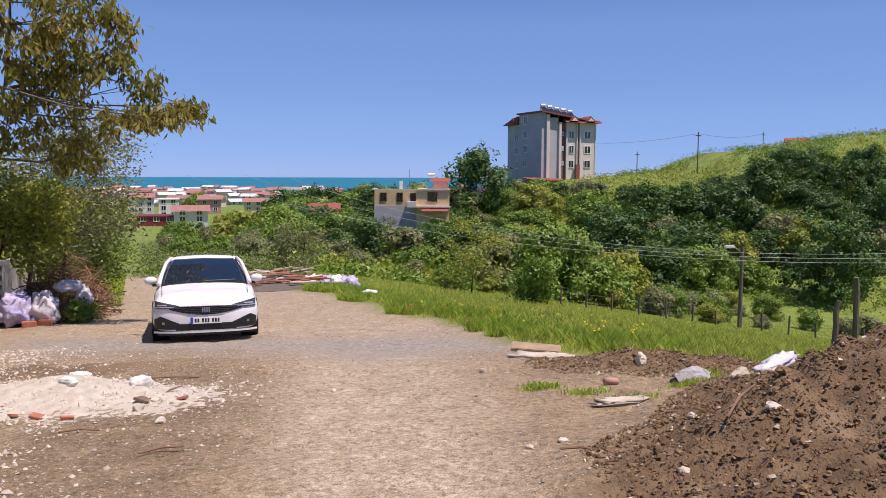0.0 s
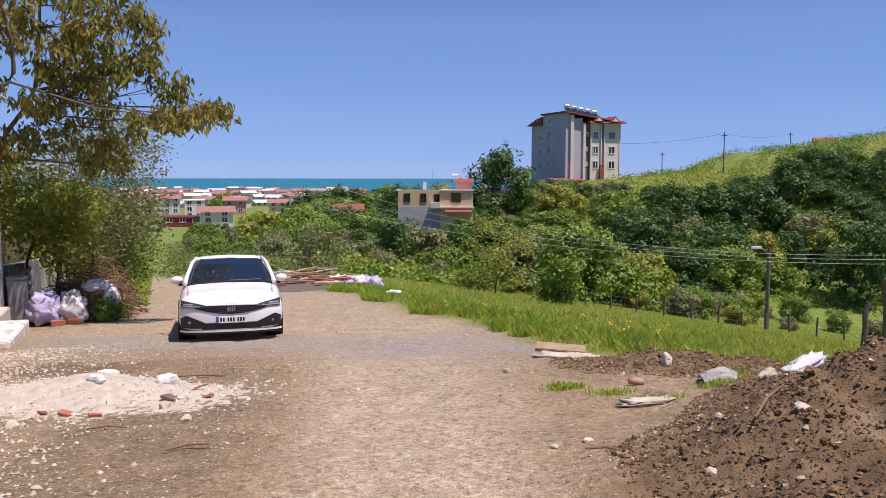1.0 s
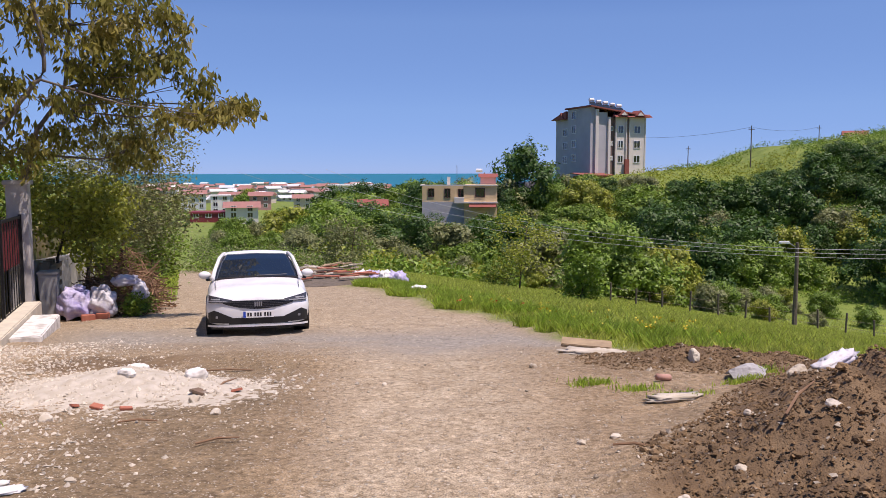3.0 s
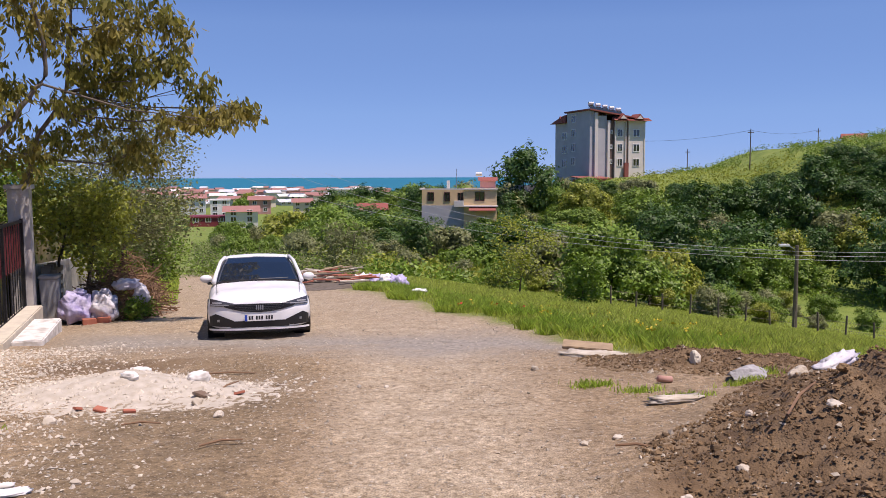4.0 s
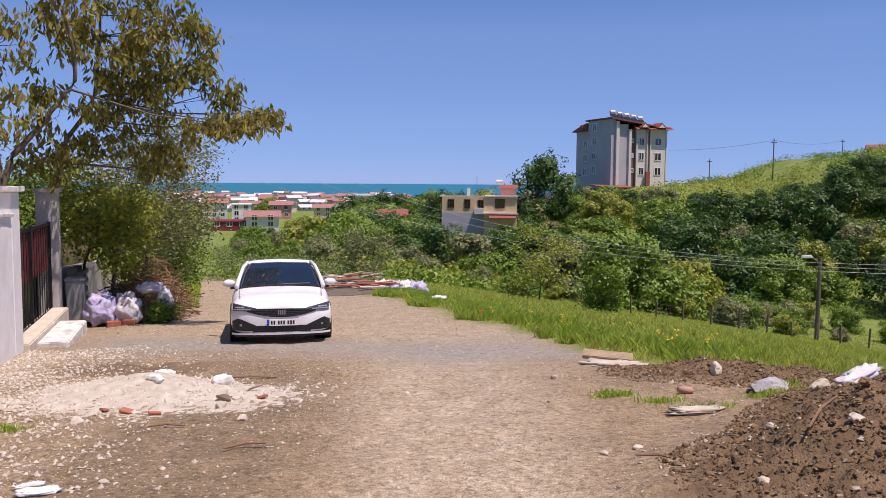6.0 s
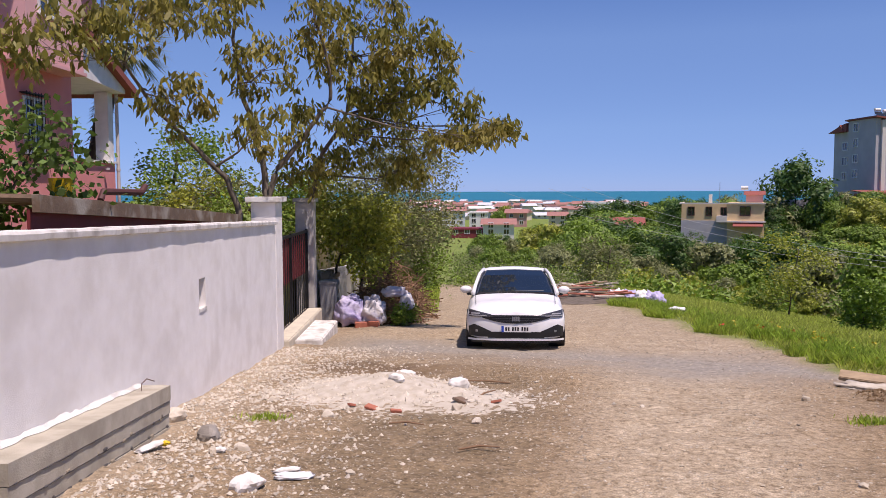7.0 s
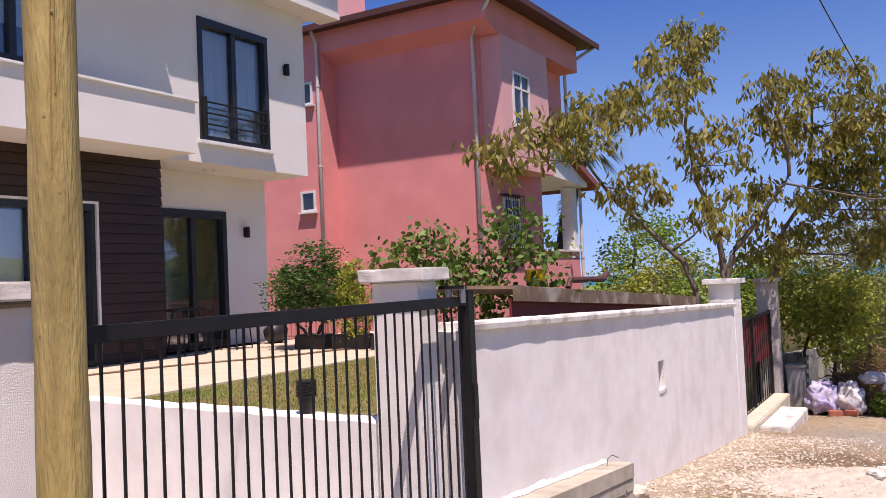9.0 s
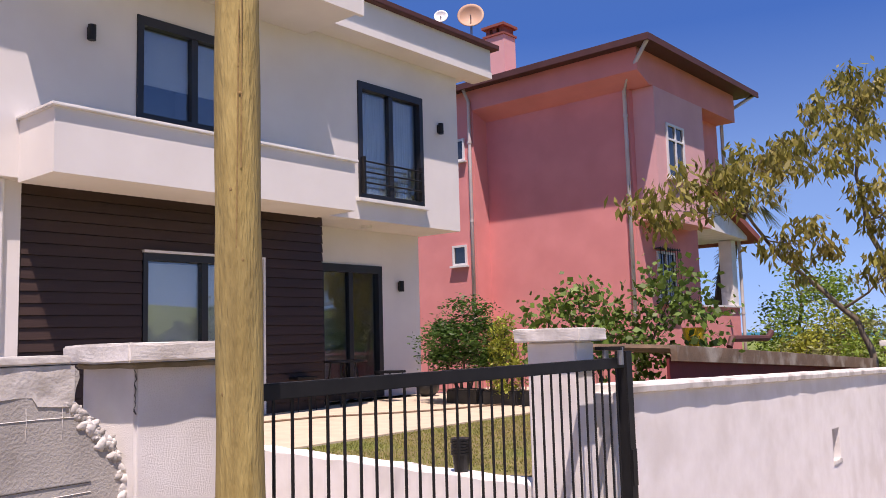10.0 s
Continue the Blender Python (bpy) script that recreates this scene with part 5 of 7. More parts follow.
def quads(name, v, material, n=4):
    k = len(v) // n
    me = bpy.data.meshes.new(name)
    me.vertices.add(n * k)
    me.vertices.foreach_set("co", np.ascontiguousarray(v, dtype=np.float32).ravel())
    me.loops.add(n * k)
    me.loops.foreach_set("vertex_index", np.arange(n * k, dtype=np.int32))
    me.polygons.add(k)
    me.polygons.foreach_set("loop_start", np.arange(0, n * k, n, dtype=np.int32))
    me.update(calc_edges=True)
    me.materials.append(material)
    return me


def make_tree(name, label, m, trunks, lobes, leaf, material, seed, per=14, spread=0.22, droop=0.3, aspect=0.5, r=0.1, twigs=True, group="", category="tree", bark=None, simple=False):
    """trunks: polylines from the ground; lobes: (x, y, z, rx, ry, rz, clusters)."""
    rng = np.random.default_rng(seed)
    t = thing(name, label, category, (0, 0, 0), m, group)
    bm = bmesh.new()
    nodes = []
    for line in trunks:
        pts = [Vector(p) for p in line]
        fine = []
        for a, b in zip(pts, pts[1:]):
            fine += [a.lerp(b, i / 4) + Vector(rng.normal(0, 0.02, 3)) * (i > 0) for i in range(4)]
        fine.append(pts[-1])
        tube(fine, [r * (1 - 0.72 * i / len(fine)) for i in range(len(fine))], 8, bm)
        nodes += [(p, r * (1 - 0.72 * i / len(fine))) for i, p in enumerate(fine) if i > len(fine) * 0.3]
    centres, hubs = [], []
    for x, y, z, rx, ry, rz, count in lobes:
        hub = Vector((x, y, z))
        start, rad = min(nodes, key=lambda q: (q[0] - hub).length + 0.6 * max(0, q[0].z - hub.z))
        mid = start.lerp(hub, 0.5) + Vector(rng.normal(0, 0.12, 3)) * (hub - start).length * 0.5
        lo = min(rad * 0.6, 0.06)
        limb = [start.lerp(mid, i / 3) if i < 3 else mid.lerp(hub, (i - 3) / 3) for i in range(7)]
        tube(limb, [lo * (1 - 0.75 * i / 6) for i in range(7)], 6, bm)
        for _ in range(count):
            u = rng.normal(0, 1, 3)
            u /= np.linalg.norm(u)
            q = hub + Vector(u * np.array((rx, ry, rz)) * rng.uniform(0.35, 1.0) ** 0.6)
            centres.append(q)
            hubs.append(hub - Vector((0, 0, rz * 0.3)))
            if twigs and rng.random() < 0.6:
                s = limb[rng.integers(3, 7)]
                w = s.lerp(q, 0.55) + Vector(rng.normal(0, 0.08, 3))
                tube([s, w, q], [lo * 0.3, lo * 0.2, 0.004], 4, bm, False)
    part("trunk", bm, bark or BARK, t, smooth=True)
    crown = new("crown", leaf_mesh("crown", centres, per, spread, leaf, seed, droop, aspect, material, simple, hubs if simple else None))
    crown.parent = t
    return t


def wild(seed, height, width, count=13, each=12):
    """Trunk and lobes of a rounded wild tree whose crown comes close to the ground."""
    rng = np.random.default_rng(seed)
    trunk = [[(0, 0, -0.5), (0.1, 0.05, height * 0.3), (rng.normal(0, 0.2), rng.normal(0, 0.2), height * 0.8)]]
    lobes = []
    for i in range(count):
        a, q = rng.uniform(0, math.tau), rng.uniform(0.3, 1.0)
        z = height * (0.12 + 0.8 * (i + 0.5) / count)
        w = width * 0.5 * math.sqrt(max(0.05, 1 - ((z / height - 0.42) / 0.62) ** 2))
        s = width * rng.uniform(0.15, 0.25)
        lobes.append((w * q * math.cos(a), w * q * math.sin(a), z, s, s, s * 0.8, each))
    return trunk, lobes


def at(x, y, turn=0, s=1.0, sink=0.1):
    return pose(x, y, ground_z(x, y, False) - sink, 0, 0, turn) @ Matrix.Diagonal((s, s, s, 1))


def yard(x, y, z, turn=0):
    return YARD @ pose(x, y, z, 0, 0, turn)


# walnut behind the wall, its leaves hanging in tufts
make_tree("walnut_tree", "tall walnut tree with drooping bronze-green leaves", yard(-1.0, 13.6, -3.0), [
    [(-0.1, -1.4, 0), (-0.2, -1.4, 1.8), (-0.23, -1.4, 2.6), (-0.44, -1.5, 3.2), (-1.1, -1.7, 3.9), (-1.6, -2.4, 4.6), (-1.7, -3.4, 5.2)],
    [(0, 0, 0), (0.05, 0, 1.6), (0.12, 0, 2.8), (0.32, 0, 3.4), (1.05, 0, 4.3), (1.5, 0, 4.9), (1.5, -0.1, 5.5), (1.2, -0.3, 6.8)],
    [(0.06, 0, 2.4), (0.04, 0, 2.9), (-0.03, 0, 3.7), (-0.4, 0, 4.9), (-0.6, 0, 6.2), (-0.4, -0.3, 7.3)],
    [(0.2, 2.0, 0), (0.5, 1.95, 1.8), (0.8, 1.8, 2.8), (1.1, 1.5, 3.8), (1.7, 1.4, 4.7), (1.9, 1.0, 6.4)]],
    [(-1.9, -6.6, 5.0, 0.5, 0.9, 0.35, 9), (-1.6, -5.4, 5.5, 0.7, 0.8, 0.5, 16), (-1.2, -4.2, 5.9, 0.8, 0.8, 0.6, 18), (-0.9, -3.0, 4.6, 0.7, 0.7, 0.6, 14), (-0.6, -2.6, 6.4, 0.8, 0.8, 0.8, 18),
     (-0.2, -1.2, 7.3, 0.8, 0.9, 0.8, 20), (-0.3, -0.4, 8.0, 0.6, 0.6, 0.6, 14), (0.2, -0.8, 5.4, 0.9, 0.9, 0.8, 20), (0.3, -1.6, 4.2, 0.6, 0.7, 0.6, 12), (1.2, 0.2, 6.6, 0.9, 0.9, 0.8, 22),
     (2.0, 0.6, 5.6, 0.9, 0.9, 0.9, 22), (2.3, 1.0, 7.0, 0.7, 0.8, 0.7, 16), (2.9, 0.8, 6.2, 0.6, 0.6, 0.7, 13), (1.2, 0.4, 4.4, 0.8, 0.8, 0.7, 14), (1.9, 1.4, 4.1, 0.9, 0.9, 0.7, 15),
     (2.6, 1.6, 4.5, 0.8, 0.8, 0.8, 18), (3.3, 0.5, 4.9, 0.55, 0.5, 0.5, 9), (4.1, 0.0, 4.2, 0.55, 0.4, 0.25, 7), (4.7, -0.3, 4.05, 0.4, 0.3, 0.2, 5), (3.0, 2.0, 3.4, 0.6, 0.6, 0.6, 12), (3.6, 0.4, 6.3, 0.4, 0.4, 0.5, 9), (4.0, 0.4, 6.0, 0.3, 0.3, 0.35, 6), (3.85, 0.4, 5.4, 0.35, 0.35, 0.35, 8), (4.4, 0.4, 4.85, 0.35, 0.3, 0.3, 8), (4.55, 0.3, 4.2, 0.4, 0.35, 0.3, 9), (5.1, 0.2, 4.35, 0.3, 0.25, 0.15, 5), (5.45, 0.2, 4.3, 0.2, 0.2, 0.15, 4), (2.4, 1.4, 5.4, 0.9, 0.9, 0.8, 20), (2.9, 1.4, 5.5, 0.7, 0.7, 0.8, 16), (3.3, 1.2, 3.9, 0.6, 0.6, 0.6, 12), (0.8, 1.0, 3.4, 0.8, 0.8, 0.6, 14)],
    0.2, LEAF_WALNUT, 3, per=30, spread=0.13, droop=1.7, aspect=0.36, r=0.085, bark=WALNUT_BARK)
# shrubs and small trees along the old wall
make_tree("olive_shrub", "grey-green shrub over the old wall", yard(0.6, 18.5, gz - 0.6), [[(0, 0, 0), (0.1, 0, 1.4), (0.3, 0.2, 3.4)], [(0.3, 1, 0), (0.8, 1.2, 1.5), (1.0, 1.4, 3.0)]],
          [(-0.2, -0.8, 3.0, 1, 1, 0.9, 34), (0.8, 0.4, 3.4, 1, 1, 1, 36), (1.2, 1.0, 2.4, 0.9, 1, 0.9, 34), (0.4, 2.0, 4.0, 1, 1, 1, 34), (1.5, 1.8, 3.6, 0.8, 0.8, 0.9, 28), (0.2, -0.2, 4.2, 0.9, 0.9, 0.8, 26), (1.7, 2.6, 2.2, 0.9, 0.9, 0.8, 28), (0.9, 0.4, 5.0, 0.9, 0.9, 0.8, 26), (1.7, 1.2, 4.7, 0.8, 0.8, 0.8, 24), (2.0, 2.2, 4.3, 0.8, 0.8, 0.8, 22), (2.1, 1.0, 3.2, 0.7, 0.7, 0.8, 22)], 0.1, LEAF_OLIVE, 11, per=44, spread=0.24, droop=0.2, r=0.07)
make_tree("laurel_shrub", "yellow-green shrub hanging over the wall", yard(0.1, 16.6, gz - 0.4), [[(0, 0, 0), (0.1, 0, 1.6), (0.4, 0.2, 3.0)]],
          [(0.2, -0.2, 2.4, 0.7, 0.8, 0.6, 30), (0.5, 0.4, 2.8, 0.8, 0.9, 0.8, 30), (0.2, -0.5, 3.2, 0.7, 0.7, 0.7, 24), (0.9, 0.8, 2.5, 0.6, 0.7, 0.6, 20), (1.0, -0.5, 2.1, 0.6, 0.6, 0.6, 24), (1.2, 0.0, 2.9, 0.6, 0.6, 0.6, 24)], 0.13, LEAF_YELLOW, 12, per=36, spread=0.2, droop=0.6, r=0.05)
make_tree("fig_sapling", "bright green bush at the lane's edge", yard(2.0, 22.5, slope_z(22.5) - 0.1), [[(0, 0, 0), (0.1, 0, 1.2), (0.2, 0.2, 2.4)]],
          [(0.2, 0, 1.4, 0.8, 0.9, 0.8, 30), (0.4, 0.3, 2.3, 0.8, 0.8, 0.7, 28), (-0.3, 0.8, 1.8, 0.9, 0.9, 0.8, 30), (0.0, 2.0, 1.6, 1.0, 1.0, 0.9, 30)], 0.14, LEAF_GREEN, 13, per=34, spread=0.22, r=0.05)
for i, (x, y, s) in enumerate(((1.2, 27, 1.0), (0.4, 32, 1.2), (2.0, 37, 0.9), (-2, 24, 1.3), (-3, 30, 1.4), (-4.5, 20, 1.2))):
    tr, lo = wild(70 + i, 3.6 * s, 3.2 * s, 9, 16)
    make_tree("lane_bush", "leafy bush beside the lane", yard(x, y, slope_z(y) - 0.2), tr, lo, 0.16, (LEAF_YELLOW, LEAF_GREEN, LEAF_OLIVE)[i % 3], 70 + i, per=30, spread=0.25, group="bushes along the lane")
make_tree("weed_clump", "fresh green weeds by the brush heap", yard(1.95, 15.2, gz - 0.05), [[(0, 0, 0), (0, 0, 0.2), (0.05, 0, 0.45)]], [(0, 0, 0.25, 0.22, 0.28, 0.22, 30), (0.15, 0.5, 0.22, 0.25, 0.3, 0.2, 30)], 0.09, LEAF_GREEN, 14, per=26, spread=0.08, droop=-0.4, r=0.01, category="plant")
# garden plants of the houses
make_tree("fig_tree", "young fig tree with broad green leaves", yard(-3.0, 5.3, -1.6), [[(0, 0, 0), (-0.1, 0.1, 0.9), (-0.6, 0.0, 1.9)], [(0.1, 0, 0), (0.4, 0.1, 1.0), (0.9, 0.2, 2.1)]],
          [(-0.9, -0.1, 1.7, 0.45, 0.4, 0.45, 16), (-0.3, 0.1, 2.0, 0.5, 0.4, 0.45, 18), (0.3, 0, 1.7, 0.5, 0.4, 0.4, 16), (0.8, 0.2, 2.1, 0.4, 0.4, 0.45, 14), (1.3, 0.3, 1.9, 0.35, 0.35, 0.6, 12), (-0.5, 0, 1.3, 0.6, 0.4, 0.35, 16), (0.6, 0, 1.35, 0.6, 0.4, 0.35, 14)], 0.11, LEAF_FIG, 16, per=22, spread=0.15, droop=0.7, aspect=0.75, r=0.035)
make_tree("camellia_bush", "round glossy evergreen bush on thin stems", yard(-5.65, 5.3, -1.0) @ Matrix.Diagonal((1.1, 1.1, 0.82, 1)), [[(0, 0, 0), (0, 0, 0.5), (0.05, 0, 1.3)], [(0, 0, 0.1), (0.3, 0.1, 0.7), (0.4, 0.1, 1.2)], [(0, 0, 0.1), (-0.3, 0, 0.6), (-0.4, 0.1, 1.2)]],
          [(0, 0, 1.3, 0.5, 0.5, 0.5, 34), (0.4, 0.1, 1.2, 0.4, 0.4, 0.4, 26), (-0.4, 0, 1.2, 0.4, 0.4, 0.4, 26), (0.1, 0, 1.7, 0.35, 0.35, 0.35, 18), (0.2, 0, 0.8, 0.5, 0.45, 0.3, 22), (-0.3, 0, 0.8, 0.4, 0.4, 0.3, 18)], 0.075, LEAF_DARK, 17, per=46, spread=0.1, droop=0, r=0.03)
make_tree("thuja", "yellow-green conifer bush in a pot", yard(-4.75, 5.25, -1.0), [[(0, 0, 0), (0, 0, 0.6), (0, 0, 1.2)]],
          [(0, 0, 0.4, 0.28, 0.28, 0.3, 40), (0, 0, 0.75, 0.25, 0.25, 0.3, 36), (0, 0, 1.1, 0.17, 0.17, 0.3, 24)], 0.06, LEAF_YELLOW, 18, per=26, spread=0.06, droop=-0.8, r=0.02)
make_tree("garden_bush", "bright bush beside the pink house", yard(-6.0, 22.5, -2.0), *wild(90, 4.0, 4.0, 10, 18), 0.15, LEAF_GREEN, 90, per=30, spread=0.25)
make_tree("garden_bush", "dense bush beyond the porch", yard(-4.0, 20.5, -2.4), *wild(91, 2.8, 3.4, 10, 18), 0.13, LEAF_YELLOW, 91, per=30, spread=0.25)
make_tree("garden_bush", "low bushes behind the shed", yard(-1.8, 17.5, -2.6), *wild(92, 2.9, 3.4, 10, 16), 0.13, LEAF_GREEN, 92, per=30, spread=0.25)
# palm by the porch
pm = thing("palm_tree", "palm tree with a shaggy dark trunk", "tree", (0, 0, 0), yard(-8.0, 21.5, -1.8))
part("trunk", tube([(0, 0, 0), (0, 0, 2), (0.5, 0, 4.6), (1.1, 0, 6.2)], [0.3, 0.28, 0.26, 0.24], 12), BARK, pm)
bm = bmesh.new()
rg = random.Random(2)
for i in range(260):
    a, z = rg.uniform(0, math.tau), rg.uniform(0.6, 5.0)
    p = Vector((0.27 * math.cos(a) + 0.2 * max(0, z - 2) * (z / 5), 0.27 * math.sin(a), z))
    o = Vector((math.cos(a), math.sin(a), -0.6)) * 0.2
    t = Vector((-math.sin(a), math.cos(a), 0)) * 0.05
    v = [bm.verts.new(q) for q in (p + t, p - t, p + o)]
    bm.faces.new(v)
tagged(part("bark_fibre", bm, BARK, pm), kind="stuff")
bm = bmesh.new()
for i in range(34):
    a, e = rg.uniform(0, math.tau), rg.uniform(-1.0, 0.8)
    d = Vector((math.cos(a) * math.cos(e), math.sin(a) * math.cos(e), math.sin(e)))
    for j in range(26):
        b = a + (j - 13) * 0.06
        dd = Vector((math.cos(b) * math.cos(e), math.sin(b) * math.cos(e), math.sin(e) + 0.0))
        s0 = Vector((1.1, 0, 6.3)) + d * 0.7
        e0 = s0 + dd * 0.9 - Vector((0, 0, 0.25 * rg.random()))
        sd = dd.cross(Vector((0, 0, 1))).normalized() * 0.02
        bm.faces.new([bm.verts.new(q) for q in (s0 + sd, s0 - sd, e0)])
part("fronds", bm, LEAF_OLIVE, pm)

# ---- valley and hillside ----
kinds = []
spec = ((LEAF_GREEN, 5.5, 5.5), (LEAF_DARK, 6.5, 7), (LEAF_GREEN, 3.4, 4.6), (LEAF_YELLOW, 4.5, 4.2), (LEAF_DARK, 4.5, 6), (LEAF_OLIVE, 4.5, 4.8), (LEAF_DARK, 8, 8))
for i, (mt, hh, ww) in enumerate(spec):
    tr, lo = wild(20 + i, hh, ww, 22, 12)
    kinds.append(make_tree("tree", "leafy broad-leaved tree on the valley slope", at((8, 5, 12, 15, 22, 4, 60)[i], (61, 150, 64, 70, 84, 66, 110)[i]), tr, lo, 0.3, mt, 40 + i, per=27, spread=0.3, aspect=0.8, twigs=False, simple=True, group="trees on the slopes"))
rng = random.Random(5)
spots = []


def ridge_line(q):
    """How steeply the tree tops rise: low by the lane, higher towards the wooded ridge."""
    return -0.036 + 0.03 * smooth(-0.05, 0.1, q) - 0.004 * smooth(0.16, 0.22, q) + 0.03 * smooth(0.29, 0.36, q) + 0.014 * smooth(0.36, 0.44, q)


def free_ground(x, y):
    lx, ly = 0.9367 * (x + 4.53) + 0.3502 * (y - 3.6), -0.3502 * (x + 4.53) + 0.9367 * (y - 3.6)
    if lx < 13 + 0.06 * max(0, ly - 60):
        return False
    return y > (78 if x > 2 else 60) + 0.3 * max(0, x) + 3 * math.sin(x * 0.25)


for _ in range(9000):
    x, y = rng.uniform(-45, 110), rng.uniform(36, 172)
    if not free_ground(x, y) or abs(x) > 0.66 * y + 8:
        continue
    if (x - 24) ** 2 + (y - 172) ** 2 < 17 ** 2 or (x + 4) ** 2 + (y - 141) ** 2 < 12 ** 2 or -14 < x < 2 and 118 < y < 141:
        continue
    up = smooth(105, 135, y + 0.0 * x)
    if y < 76 + 0.15 * x and rng.random() < 0.5:
        continue
    if x > 34 and y > 150 + 0.25 * (x - 34) or rng.random() < 0.35 * up * (x < 34):
        continue
    gap = 3.6 + 0.8 * smooth(60, 120, y)
    if all((x - a) ** 2 + (y - b) ** 2 > gap * gap for a, b in spots):
        spots.append((x, y))
    if len(spots) >= 245:
        break
for x, y in spots:
    dark = 3 if x > 26 and y > 85 else 0.5
    young = y < 78 + 0.15 * x
    pick = rng.choices(range(7), (5, 0, 6, 3, 1, 4, 0) if young else (5, 4 * dark, 5, 3, 4 * dark, 3, 2 * dark))[0]
    size = min(rng.uniform(0.4, 0.75) if young else rng.uniform(0.65, 1.25), (ridge_line(x / y) * math.hypot(x, y) - ground_z(x, y, False)) / spec[pick][1])
    if size > 0.3:
        copy_thing(kinds[pick], at(x, y, rng.uniform(0, 360), size, 0.3) @ Matrix.Diagonal((rng.uniform(0.85, 1.35), rng.uniform(0.8, 1.2), rng.uniform(0.8, 1.05), 1)))
# undergrowth between the trees: brambles and tall herbs
rng4 = np.random.default_rng(33)
under, low = {0: [], 1: []}, {0: [], 1: []}
while len(under[0]) + len(under[1]) < 5200:
    y = rng4.uniform(48, 172)
    x = rng4.uniform(-0.3, 0.62) * y
    if free_ground(x, y + 5) and noise.noise((x * 0.07, y * 0.07, 17)) > -0.25 - 0.2 * (y < 110) and (x - 24) ** 2 + (y - 172) ** 2 > 150:
        under[int(noise.noise((x * 0.05, y * 0.05, 19)) > 0)].append((x, y, ground_z(x, y) + rng4.uniform(0.0, 0.5)))
for i in range(1500):
    y = rng4.uniform(40, 105)
    x = rng4.uniform(-0.36, -0.2) * y
    if noise.noise((x * 0.16, y * 0.16, 23)) > -0.2:
        low[i % 2].append((x, y, ground_z(x, y) + rng4.uniform(0.0, 0.4)))
for key, mt in ((0, LEAF_GREEN), (1, LEAF_OLIVE)):
    tagged(new("scrub", leaf_mesh("scrub", low[key], 46, 0.4, 0.14, 60 + key, -0.2, 0.6, mt, True)), "low scrub and weeds at the lane's far end", "scrub", kind="stuff")
for key, mt in ((0, LEAF_GREEN), (1, LEAF_YELLOW)):
    tagged(new("undergrowth", leaf_mesh("undergrowth", under[key], 26, 0.55, 0.3, 50 + key, -0.3, 0.7, mt, True)), "brambles and tall herbs covering the slope", "undergrowth", kind="stuff")
# low bushes scattered where the meadow meets the woods
mix = random.Random(91)
for i in range(26):
    y = mix.uniform(52, 84)
    x = mix.uniform(-0.1, 0.56) * y
    copy_thing(kinds[mix.choice((2, 0, 3, 5))], at(x, y, mix.uniform(0, 360), mix.uniform(0.22, 0.5), 0.2))
# meadow trees
for i, (x, y, hh, ww, mt, lb) in enumerate(((3.6, 34.0, 2.1, 1.9, LEAF_GREEN, "small bright green tree in the meadow"), (1.5, 44.0, 4.2, 3.6, LEAF_YELLOW, "yellow-green young tree in the meadow"), (-7.0, 41, 2.6, 2.4, LEAF_OLIVE, "thin bare-looking bush by the lane"))):
    tr, lo = wild(200 + i, hh, ww, 12, 10)
    make_tree("meadow_tree", lb, at(x, y), tr, lo, 0.16, mt, 200 + i, per=22, spread=0.16 * ww / 2, r=0.05)


def grass_field(name, label, count, area, lo, hi, seed, material, width=0.012, level=None):
    """Standing blades over an area test, as one object."""
    rng = np.random.default_rng(seed)
    out = []
    while len(out) < count:
        x, y = area(rng)
        if x is None:
            continue
        out.append((x, y, ground_z(x, y) if level is None else level))
    c = np.array(out)
    k = len(c)
    far = np.clip(np.hypot(c[:, 0], c[:, 1]) / 14, 1, 5)[:, None]
    a = rng.uniform(0, math.tau, k)
    s = np.stack([np.cos(a), np.sin(a), 0 * a], 1) * width * far * rng.uniform(0.7, 1.4, (k, 1))
    h = rng.uniform(lo, hi, (k, 1)) * np.array([[0, 0, 1.0]])
    b = rng.normal(0, 0.35, (k, 3)) * (1, 1, 0) * h[:, 2:]
    v = np.stack([c - s, c + s, c + h * 0.6 + b * 0.4 + s * 0.7, c + h + b], 1).reshape(-1, 3)
    v = v.reshape(k, 4, 3)
    me = quads(name, v.reshape(-1, 3), material)
    return tagged(new(name, me), label, "grass", kind="stuff")


def meadow(rng):
    r = 11 + 72 * rng.random() ** 1.4
    a = rng.uniform(-0.35, 0.6)
    x, y = r * math.sin(a), r * math.cos(a)
    lx = 0.9367 * (x + 4.53) + 0.3502 * (y - 3.6)
    w = 0.6 * noise.noise((x * 0.5, y * 0.5, 11)) + 0.3 * noise.noise((x * 2, y * 2, 12))
    if lx + w < 8.9 or y + w - 0.05 * x < 10.2 or heap(x, y) > 0.06:
        return None, None
    return x, y


def verge(rng):
    ly = rng.uniform(4.5, 34)
    lx = 8.9 + abs(rng.normal(0, 0.7)) + 0.4 * math.sin(ly * 1.3)
    p = YARD @ Vector((lx, ly, 0))
    clump = noise.noise((p.x * 0.9, p.y * 0.9, 5)) + 0.5 * noise.noise((p.x * 2.6, p.y * 2.6, 6)) > -0.15
    return (p.x, p.y) if p.y > 11 and clump and heap(p.x, p.y) < 0.06 else (None, None)


def far_side(rng):
    ly = rng.uniform(19.5, 40)
    lx = 0.4 + 2.4 * rng.random() ** 2
    p = YARD @ Vector((lx, ly, 0))
    return (p.x, p.y) if noise.noise((p.x, p.y, 3)) > -0.1 else (None, None)


